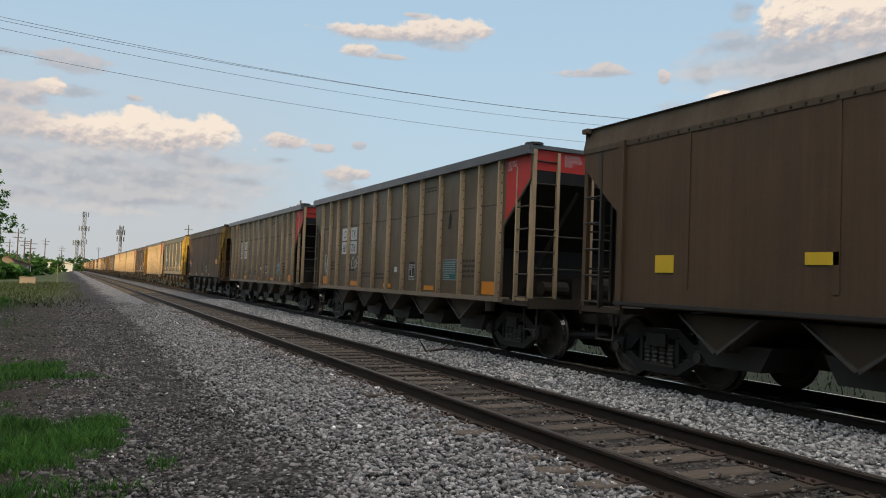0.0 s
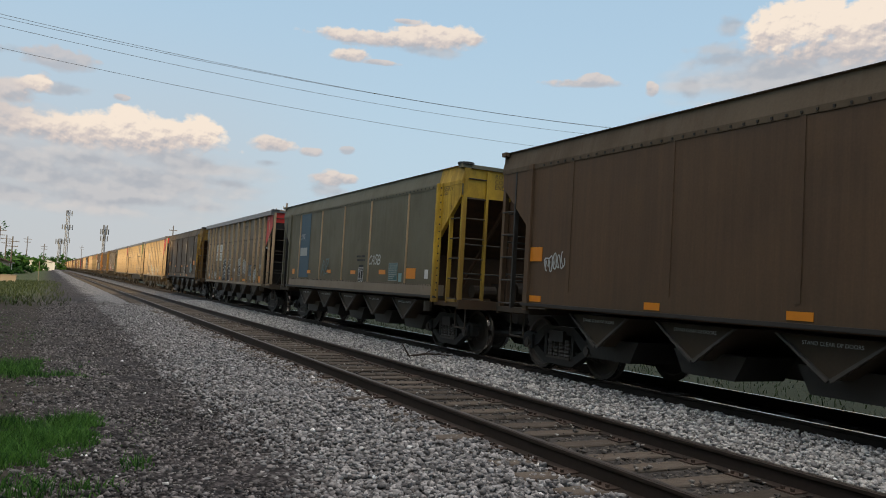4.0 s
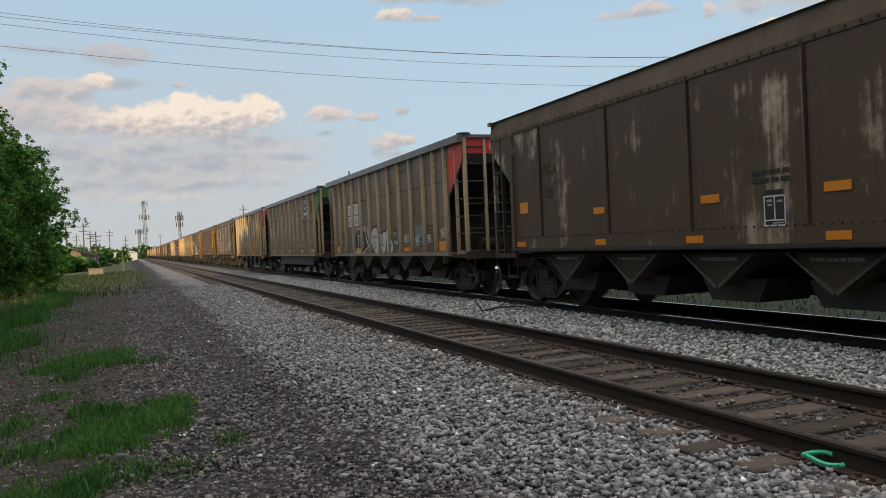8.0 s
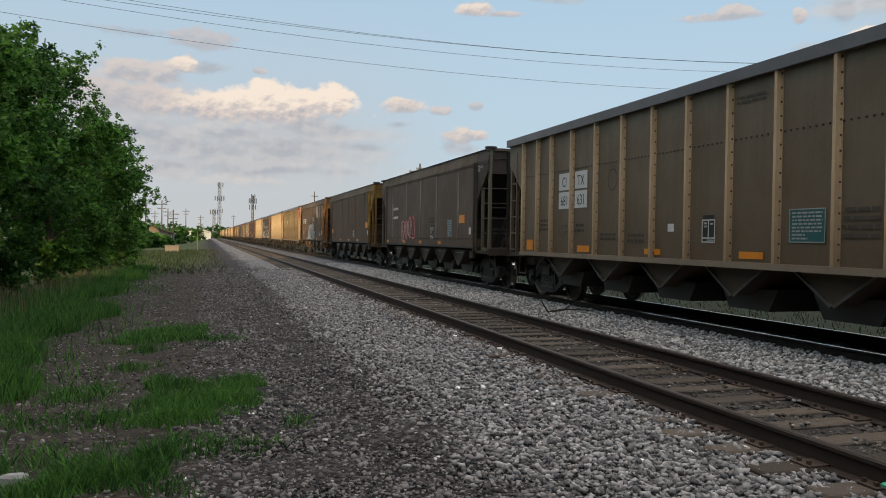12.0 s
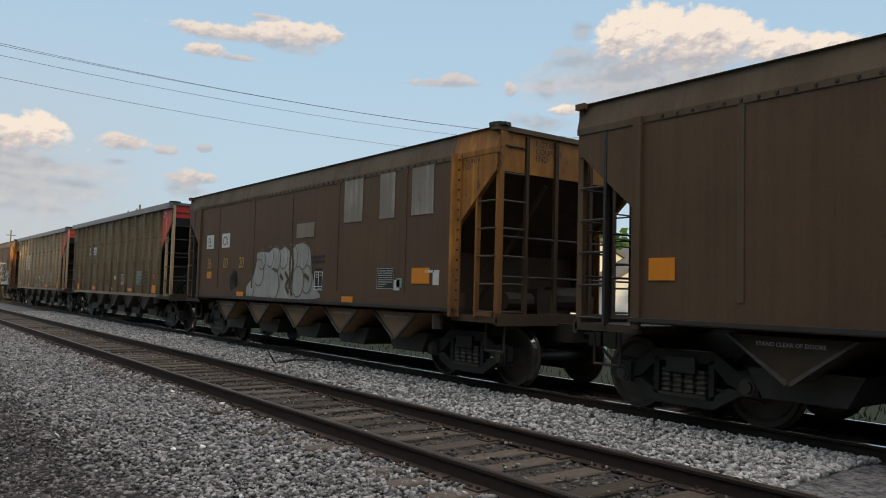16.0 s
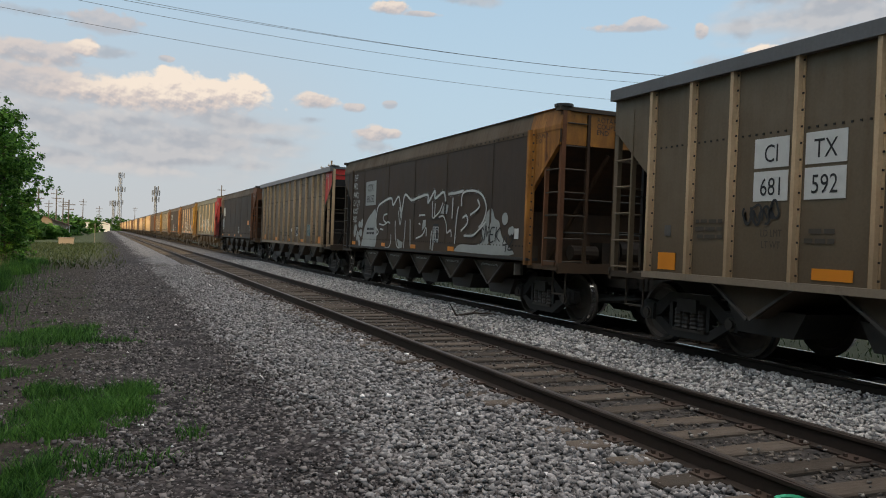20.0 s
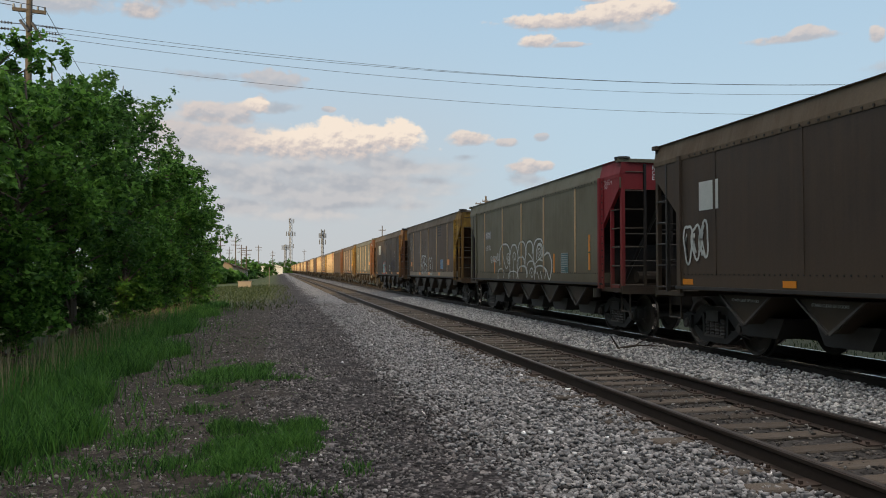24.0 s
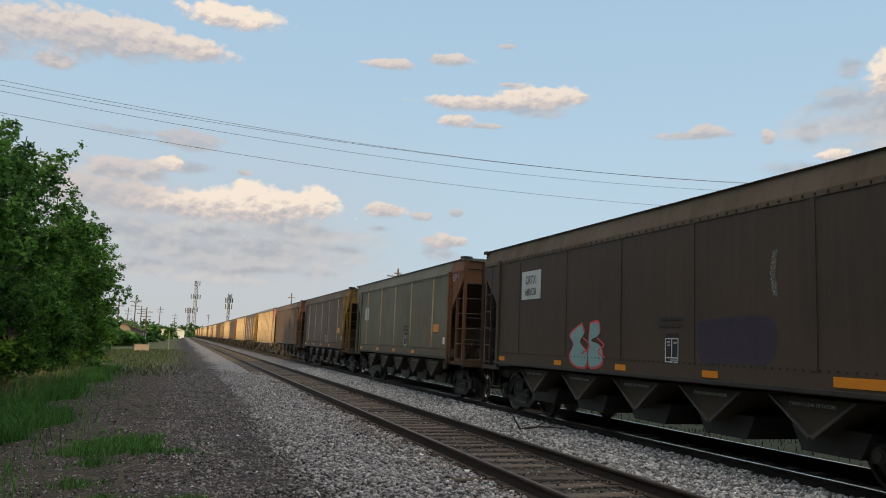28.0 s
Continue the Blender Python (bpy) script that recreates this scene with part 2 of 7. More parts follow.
def paint(name, base, dust, amount=0.5, rough=0.7, streak=1.0, rust=(0.09, 0.045, 0.025), rusty=0.2, metal=0.0, scratched=0.3, low_dust=(0.095, 0.068, 0.043), edge=(0.62, 1.12)):
    """Weathered car paint: broad dust, streaks that run down, rust, scratches, dents and a fine grain."""

    def build(n, where):
        broad = n.noise(where, 0.55, 5)
        blots = n.noise(n.mapped(where, (1, 1, 0.7), (3, 1, 5)), 1.9, 6, 0.62)
        runs = n.noise(n.mapped(where, (1, 6.5, 0.28)), 1.5, 7, 0.68)
        grain = n.noise(where, 28, 3)
        up = n.axes(where)[2]
        low = n.span(n.math("ADD", up, n.math("MULTIPLY", n.math("ADD", broad, runs), 0.9)), 1.75, 3.0, 1.0, 0.0)
        worn = n.math("ADD", n.math("MULTIPLY", broad, 0.7), n.math("ADD", n.math("MULTIPLY", runs, 0.6 * streak), n.math("MULTIPLY", blots, 0.45)))
        worn = n.math("MULTIPLY", n.span(worn, edge[0], edge[1]), amount, clamp=True)
        colour = n.mix(worn, base, dust)
        colour = n.mix(n.math("MULTIPLY", low, 0.5), colour, low_dust)
        spots = n.span(n.math("ADD", n.noise(n.mapped(where, (1, 1.6, 0.8)), 3.2, 6, 0.7), n.math("MULTIPLY", runs, 0.25)), 0.70, 0.84)
        colour = n.mix(n.math("MULTIPLY", spots, rusty), colour, rust)
        thin = n.noise(n.mapped(where, (1, 26, 1.1), (0, 2, 9)), 1.3, 4, 0.6)
        scrape = n.math("MULTIPLY", n.span(thin, 0.66, 0.74), n.span(blots, 0.5, 0.66))
        colour = n.mix(n.math("MULTIPLY", scrape, scratched), colour, (0.22, 0.20, 0.17))
        tone = n.math("ADD", n.math("MULTIPLY", grain, 0.5), n.math("MULTIPLY", runs, 0.5))
        colour = n.mix(0.55, colour, n.mix(tone, (0.45, 0.45, 0.45), (1.45, 1.45, 1.45)), "MULTIPLY")
        dents = n.math("ADD", n.noise(where, 1.1, 2), n.math("MULTIPLY", grain, 0.02))
        return colour, dents, 0.035, n.span(worn, 0.0, 1.0, rough - 0.1, rough + 0.15)

    return material(name, build, rough, metal, 0.22)


def plain(name, a, b, scale=6.0, rough=0.8, depth=0.002, metal=0.0, spec=0.5):
    def build(n, where):
        grain = n.noise(where, scale, 6, 0.65)
        fine = n.noise(where, scale * 9, 3)
        return n.mix(n.math("ADD", n.math("MULTIPLY", grain, 0.75), n.math("MULTIPLY", fine, 0.25)), a, b), grain, depth

    return material(name, build, rough, metal, spec)


def per_piece(name, colours, rough=0.9, scale=20.0, depth=0.003):
    """Loose pieces in one mesh: a colour of its own for each, from a list of dark to light ones."""

    def build(n, where):
        geo = n.add("ShaderNodeNewGeometry")
        ramp = n.add("ShaderNodeValToRGB")
        n.put(ramp.inputs[0], geo.outputs["Random Per Island"])
        steps = ramp.color_ramp.elements
        for k, colour in enumerate(colours):
            at = k / (len(colours) - 1)
            step = steps[0] if k == 0 else steps[1] if k == len(colours) - 1 else steps.new(at)
            step.position, step.color = at, (*colour, 1)
        grain = n.noise(where, scale, 4)
        return n.mix(0.6, ramp.outputs[0], n.mix(grain, (0.5, 0.5, 0.5), (1.4, 1.4, 1.4)), "MULTIPLY"), grain, depth

    return material(name, build, rough)


def leafy(name, dark, light, through_light=0.35):
    """Leaves and blades: each with its own green, some light passing through."""
    mat = bpy.data.materials.new(name)
    mat.use_nodes = True
    n = Nodes(mat.node_tree)
    geo = n.add("ShaderNodeNewGeometry")
    coord = n.add("ShaderNodeTexCoord").outputs["Object"]
    patch = n.noise(coord, 0.9, 3)
    fac = n.math("ADD", n.math("MULTIPLY", geo.outputs["Random Per Island"], 0.6), n.math("MULTIPLY", patch, 0.5))
    colour = n.mix(n.span(fac, 0.15, 0.95), dark, light)
    shader = n.add("ShaderNodeBsdfPrincipled")
    n.put(shader.inputs["Base Color"], colour)
    shader.inputs["Roughness"].default_value = 0.6
    shader.inputs["Specular IOR Level"].default_value = 0.25
    behind = n.add("ShaderNodeBsdfTranslucent")
    n.put(behind.inputs["Color"], colour)
    both = n.add("ShaderNodeMixShader")
    both.inputs[0].default_value = through_light
    n.put(both.inputs[1], shader.outputs[0]), n.put(both.inputs[2], behind.outputs[0])
    out = n.add("ShaderNodeOutputMaterial")
    n.put(out.inputs[0], both.outputs[0])
    return mat


def ground_material():
    def build(n, where):
        x, y, z = n.axes(where)
        wander = n.noise(where, 0.35, 5, 0.6)
        blotch = n.noise(where, 1.7, 5, 0.65)
        grit = n.cells(where, 26.0, "Color")
        grit2 = n.noise(where, 60, 3)
        fine = n.math("ADD", n.math("MULTIPLY", n.axes(grit)[0], 0.65), n.math("MULTIPLY", n.axes(n.cells(where, 9.0, "Color"))[1], 0.35))
        dirt = n.mix(n.math("POWER", fine, 3.0), (0.0195, 0.0162, 0.0140), (0.125, 0.108, 0.094))
        dirt = n.mix(n.math("MULTIPLY", n.span(blotch, 0.4, 0.7), 0.6), dirt, (0.0468, 0.0391, 0.0329))
        dark = n.mix(n.span(fine, 0.3, 1.0), (0.0103, 0.00918, 0.00969), (0.0797, 0.0708, 0.0733))
        light = n.mix(fine, (0.03, 0.0295, 0.031), (0.26, 0.256, 0.26))
        grass = n.mix(blotch, (0.022, 0.040, 0.012), (0.085, 0.100, 0.040))
        side = n.math("ADD", x, n.math("MULTIPLY", n.math("SUBTRACT", wander, 0.5), 2.2))
        colour = n.mix(n.span(side, -0.6, 0.9), dirt, dark)
        colour = n.mix(n.span(n.math("ADD", side, n.math("MULTIPLY", n.math("SUBTRACT", fine, 0.5), 0.8)), 1.9, 2.7), colour, light)
        far_left = n.math("MULTIPLY", n.span(y, 34, 60), n.span(side, -1.2, 1.0, 1.0, 0.0))
        near_left = n.span(side, -3.6, -2.4, 1.0, 0.0)
        weeds = n.math("MULTIPLY", n.math("MAXIMUM", far_left, near_left), n.span(blotch, 0.3, 0.5), clamp=True)
        colour = n.mix(weeds, colour, grass)
        # Field beyond the train darkened in colour, for the shade seen under the cars.
        colour = n.mix(n.span(side, 11.0, 11.8), colour, n.mix(0.85, grass, (0.012, 0.016, 0.009)))
        # Shade under the train and at the far rail, painted into the soil.
        bed_shade = n.math("MULTIPLY", n.span(n.math("ADD", x, n.math("MULTIPLY", n.math("SUBTRACT", blotch, 0.5), 0.2)), 7.86, 8.02), n.span(x, 10.0, 10.4, 1.0, 0.0))
        colour = n.mix(n.math("MULTIPLY", bed_shade, 0.8), colour, (0.020, 0.018, 0.0165))
        near_bed = n.math("MULTIPLY", n.span(x, 4.0, 4.2), n.span(x, 5.5, 5.75, 1.0, 0.0))
        colour = n.mix(n.math("MULTIPLY", near_bed, 0.85), colour, n.mix(fine, (0.006, 0.0055, 0.005), (0.05, 0.044, 0.039)))
        height = n.math("ADD", n.math("MULTIPLY", fine, 0.7), n.math("MULTIPLY", grit2, 0.3))
        return colour, height, 0.02

    return material("ground_soil", build, 0.95, 0.0, 0.2)

# ---- shapes ----


class Geo:
    """Vertices and faces of one mesh, put together from simple solids."""

    def __init__(self):
        self.v, self.f = [], []

    def solid(self, verts, faces):
        k = len(self.v)
        self.v += [tuple(p) for p in verts]
        self.f += [tuple(i + k for i in face) for face in faces]
        return self

    def box(self, x0, x1, y0, y1, z0, z1):
        return self.solid([(x, y, z) for x in (x0, x1) for y in (y0, y1) for z in (z0, z1)],
                          [(0, 1, 3, 2), (4, 6, 7, 5), (0, 4, 5, 1), (2, 3, 7, 6), (0, 2, 6, 4), (1, 5, 7, 3)])

    def prism(self, outline, axis, lo, hi):
        """An outline of two coordinates (the axes other than the given one, in order), drawn out along the axis."""
        place = {"x": lambda a, b, c: (c, a, b), "y": lambda a, b, c: (a, c, b), "z": lambda a, b, c: (a, b, c)}[axis]
        m = len(outline)
        verts = [place(a, b, c) for c in (lo, hi) for a, b in outline]
        faces = [tuple(range(m))[::-1], tuple(range(m, 2 * m))] + [(i, (i + 1) % m, m + (i + 1) % m, m + i) for i in range(m)]
        return self.solid(verts, faces)

    def tube(self, a, b, r, sides=6, r2=None):
        a, b = Vector(a), Vector(b)
        way = (b - a).normalized()
        u = way.orthogonal().normalized()
        w = way.cross(u)
        ring = [(math.cos(2 * math.pi * k / sides), math.sin(2 * math.pi * k / sides)) for k in range(sides)]
        verts = [p + (u * c + w * s) * q for p, q in ((a, r), (b, r if r2 is None else r2)) for c, s in ring]
        faces = [tuple(range(sides))[::-1], tuple(range(sides, 2 * sides))]
        faces += [(k, (k + 1) % sides, sides + (k + 1) % sides, sides + k) for k in range(sides)]
        return self.solid(verts, faces)

    def ribbon(self, points, width, x, thick=0.003):
        """A flat painted stroke on a side wall: points of y and z, facing -x."""
        pts = [Vector((a, b)) for a, b in points]
        rows = []
        for k, p in enumerate(pts):
            d = (pts[min(k + 1, len(pts) - 1)] - pts[max(k - 1, 0)])
            d = d.normalized() if d.length > 1e-6 else Vector((1, 0))
            s = Vector((-d.y, d.x)) * width / 2
            rows += [(x, p.x + s.x, p.y + s.y), (x, p.x - s.x, p.y - s.y)]
        return self.solid(rows, [(2 * k, 2 * k + 1, 2 * k + 3, 2 * k + 2) for k in range(len(pts) - 1)])

    def patch(self, outline, x):
        return self.solid([(x, a, b) for a, b in outline], [tuple(range(len(outline)))])


def shape(name, geo, mat=None, smooth=False):
    mesh = bpy.data.meshes.new(name)
    mesh.from_pydata(geo.v, [], geo.f)
    bm = bmesh.new()
    bm.from_mesh(mesh)
    bmesh.ops.recalc_face_normals(bm, faces=bm.faces)
    bm.to_mesh(mesh)
    bm.free()
    if mat:
        mesh.materials.append(mat)
    if smooth:
        mesh.polygons.foreach_set("use_smooth", [True] * len(mesh.polygons))
    return mesh


def part(name, geo, mat, parent, label="", smooth=False, at=None):
    ob = new(name, geo if isinstance(geo, bpy.types.Mesh) else shape(name, geo, mat, smooth))
    ob.parent = parent
    if at is not None:
        ob.matrix_basis = at
    return tagged(ob, label)


def from_arrays(name, verts, faces, mat):
    """A large mesh straight from arrays of vertices and equal-sided faces."""
    mesh = bpy.data.meshes.new(name)
    count, sides = faces.shape
    mesh.vertices.add(len(verts))
    mesh.vertices.foreach_set("co", verts.astype(np.float32).ravel())
    mesh.loops.add(count * sides)
    mesh.loops.foreach_set("vertex_index", faces.astype(np.int32).ravel())
    mesh.polygons.add(count)
    mesh.polygons.foreach_set("loop_start", np.arange(0, count * sides, sides, dtype=np.int32))
    mesh.update(calc_edges=True)
    mesh.materials.append(mat)
    return new(name, mesh)


rng = np.random.default_rng(7)

# ---- the ground and the two tracks ----
GAUGE = 1.505
NEAR_RAIL, FAR_RAIL = 4.11, 8.15
TRAIN_X = FAR_RAIL + GAUGE / 2

SOIL = ground_material()
PALER_STONE = per_piece("paler_limestone_ballast", [(0.16, 0.157, 0.155), (0.32, 0.314, 0.306), (0.42, 0.413, 0.402), (0.49, 0.482, 0.468), (0.62, 0.61, 0.59)])
LIGHT_STONE = per_piece("limestone_ballast", [(0.075, 0.074, 0.076), (0.165, 0.163, 0.166), (0.22, 0.217, 0.220), (0.275, 0.271, 0.273), (0.39, 0.384, 0.385)])
DARK_STONE = per_piece("dark_gravel", [(0.00655, 0.00588, 0.00627), (0.015, 0.0133, 0.0142), (0.0271, 0.0242, 0.026), (0.0515, 0.0458, 0.0488), (0.253, 0.235, 0.232)])
CHIP_STONE = per_piece("dirt_chip_stone", [(0.024, 0.02, 0.0176), (0.056, 0.048, 0.0416), (0.104, 0.092, 0.08), (0.192, 0.176, 0.16), (0.336, 0.32, 0.296)])
TIE_GRIT = per_piece("dark_track_grit", [(0.00576, 0.00506, 0.0044), (0.0134, 0.011, 0.00968), (0.023, 0.0193, 0.0158), (0.0432, 0.035, 0.029), (0.154, 0.133, 0.114)])
RAIL_STEEL = plain("rusty_rail_steel", (0.018, 0.013, 0.010), (0.050, 0.034, 0.025), 14, 0.75, 0.002, 0.3)
RAIL_TOP = plain("worn_rail_top", (0.05, 0.042, 0.037), (0.12, 0.107, 0.098), 9, 0.5, 0.0005, 0.8)
RAIL_BRIGHT = plain("polished_rail_top", (0.45, 0.44, 0.43), (0.6, 0.59, 0.58), 9, 0.25, 0.0005, 1.0)
RUST_PLATE = plain("rusted_plate", (0.026, 0.016, 0.011), (0.062, 0.037, 0.025), 18, 0.85)


def tie_material():
    def build(n, where):
        info = n.add("ShaderNodeObjectInfo")
        grain = n.noise(n.mapped(where, (1.2, 14, 14)), 3.0, 6, 0.7)
        broad = n.noise(where, 2.2, 3)
        colour = n.mix(grain, (0.016, 0.013, 0.0105), (0.155, 0.128, 0.104))
        colour = n.mix(n.span(broad, 0.45, 0.75), colour, (0.095, 0.083, 0.070))
        tone = n.span(info.outputs["Random"], 0, 1, 0.65, 1.35, False)
        bright = n.add("ShaderNodeCombineXYZ")
        for k in range(3):
            n.put(bright.inputs[k], tone)
        return n.mix(1.0, colour, bright.outputs[0], "MULTIPLY"), grain, 0.012

    return material("weathered_tie_wood", build, 0.92, 0, 0.2)


TIE_WOOD = tie_material()
PROFILE_X = [-900, -30, -8, -3.5, -1.0, 1.2, 2.3, 3.0, 3.5, 5.7, 6.5, 7.6, 7.95, 8.3, 10.6, 11.6, 30, 900]
PROFILE_Z = [-0.9, -0.75, -0.62, -0.46, -0.38, -0.37, -0.33, -0.22, -0.19, -0.19, -0.14, -0.11, -0.12, -0.19, -0.20, -0.55, -0.75, -0.95]


def ground_height(x, y):
    return np.interp(x, PROFILE_X, PROFILE_Z)


def make_ground():
    xs = np.unique(np.concatenate([[-900, -400, -150, -60, -30, -18, -12], np.arange(-9, 12.6, 0.3), [14, 18, 26, 40, 90, 300, 900]]))
    ys = np.unique(np.concatenate([[-400, -120, -40, -12], np.arange(-4, 30, 0.3), np.arange(30, 60, 1.5), [65, 75, 90, 120, 160, 220, 320, 500, 800, 1200]]))
    gx, gy = np.meshgrid(xs, ys, indexing="ij")
    gz = ground_height(gx, gy)
    rough = np.array([[noise.noise((a * 1.3, b * 1.3, 0)) + 0.5 * noise.noise((a * 4.1, b * 4.1, 2)) for b in ys] for a in xs])
    calm = np.where((gx > 3.3) & (gx < 10.8), 0.25, 1.0) * (np.abs(gx) < 20) * (gy < 70)
    gz = gz + rough * 0.03 * calm
    verts = np.stack([gx, gy, gz], -1).reshape(-1, 3)
    k = np.arange(len(xs) * len(ys)).reshape(len(xs), len(ys))
    faces = np.stack([k[:-1, :-1], k[1:, :-1], k[1:, 1:], k[:-1, 1:]], -1).reshape(-1, 4)
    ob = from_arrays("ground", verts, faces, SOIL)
    ob.data.polygons.foreach_set("use_smooth", [True] * len(faces))
    tagged(ob, "bare brown soil and grey gravel beside the tracks, grassy further out", "ground", kind="structure")


make_ground()

RAIL_OUTLINE = [(-0.07, -0.175), (0.07, -0.175), (0.07, -0.163), (0.012, -0.145), (0.010, -0.045), (0.035, -0.032), (0.036, -0.006),
                (0.026, 0.0), (-0.026, 0.0), (-0.036, -0.006), (-0.035, -0.032), (-0.010, -0.045), (-0.012, -0.145), (-0.07, -0.163)]
TIE_STEP = 0.52


def make_track(label, x0, bright, tie_reach, tie_top):
    track = tagged(new("railway_track"), label, "railway track")
    track.location = (x0 + GAUGE / 2, 0, 0)
    for side in (-GAUGE / 2, GAUGE / 2):
        rail = part("rail", Geo().prism([(a + side, b) for a, b in RAIL_OUTLINE], "y", -60, 900), RAIL_STEEL, track)
        part("rail_head", Geo().box(side - 0.026, side + 0.026, -60, 900, 0.0, 0.003), bright, rail, "worn steel running surface")
    tie = shape("tie", Geo().box(-1.3, 1.3, -0.11, 0.11, -0.17, 0), TIE_WOOD)
    bm = bmesh.new()
    bm.from_mesh(tie)
    bmesh.ops.bevel(bm, geom=bm.edges[:], offset=0.014, segments=1, affect="EDGES")
    bm.to_mesh(tie)
    bm.free()
    plate = shape("tie_plate", Geo().box(-0.17, 0.17, -0.09, 0.09, 0, 0.014).box(-0.14, -0.115, -0.06, -0.035, 0.01, 0.04)
                  .box(0.115, 0.14, 0.035, 0.06, 0.01, 0.04).box(-0.14, -0.115, 0.035, 0.06, 0.01, 0.04), RUST_PLATE)
    count = int(tie_reach / TIE_STEP)
    for k in range(count):
        y = -3 + k * TIE_STEP + random.uniform(-0.04, 0.04)
        at = pose(random.uniform(-0.06, 0.06), y, tie_top + random.uniform(-0.018, 0.006), random.uniform(-0.6, 0.6), random.uniform(-0.4, 0.4), random.uniform(-1.6, 1.6))
        piece = part("tie", tie, None, track, at=at)
        if y < 26:
            for side in (-GAUGE / 2, GAUGE / 2):
                part("tie_plate", plate, None, piece, at=pose(side, 0, 0))
    far = Geo()
    for k in range(count, 500):
        y = -3 + k * TIE_STEP
        far.box(-1.3, 1.3, y - 0.11, y + 0.11, tie_top - 0.1, tie_top)
    tagged(part("far_tie_bed", far, TIE_WOOD, track), kind="stuff")
    return track


make_track("empty track of two rusty rails on weathered wooden ties", NEAR_RAIL, RAIL_TOP, 62, -0.155)
make_track("main track with polished rail heads under the coal train", FAR_RAIL, RAIL_BRIGHT, 40, -0.165)


def rocks(name, where, sizes, mat, label, squash=0.75):
    """Loose broken stones, each a small faceted lump, in one mesh."""
    lump = np.array([(x, y, z) for x in (-0.72, 0.72) for y in (-0.72, 0.72) for z in (-0.72, 0.72)])
    tris = np.array([(0, 1, 3), (0, 3, 2), (4, 6, 7), (4, 7, 5), (0, 4, 5), (0, 5, 1), (2, 3, 7), (2, 7, 6), (0, 2, 6), (0, 6, 4), (1, 5, 7), (1, 7, 3)])
    kinds = np.stack([lump * rng.uniform(0.55, 1.25, (8, 1)) * rng.uniform(0.65, 1.25, (1, 3)) + rng.uniform(-0.22, 0.22, (8, 3)) for _ in range(48)])
    count = len(where)
    q = rng.normal(size=(count, 4))
    q /= np.linalg.norm(q, axis=1)[:, None]
    w, x, y, z = q.T
    turn = np.stack([1 - 2 * (y * y + z * z), 2 * (x * y - z * w), 2 * (x * z + y * w), 2 * (x * y + z * w), 1 - 2 * (x * x + z * z),
                     2 * (y * z - x * w), 2 * (x * z - y * w), 2 * (y * z + x * w), 1 - 2 * (x * x + y * y)], -1).reshape(-1, 3, 3)
    verts = np.einsum("nij,nkj->nki", turn, kinds[rng.integers(0, len(kinds), count)]) * sizes[:, None, None] * np.array([1, 1, squash])
    verts = verts + where[:, None]
    faces = tris[None] + (np.arange(count) * len(lump))[:, None, None]
    ob = from_arrays(name, verts.reshape(-1, 3), faces.reshape(-1, 3), mat)
    return tagged(ob, label, "gravel", kind="stuff")


def scatter(count, x0, x1, y0, y1, power=1.6):
    """Places on the ground, thicker near the camera."""
    y = y0 + (y1 - y0) * rng.random(count) ** power
    x = x0 + (x1 - x0) * rng.random(count)
    return np.stack([x, y, ground_height(x, y)], -1)


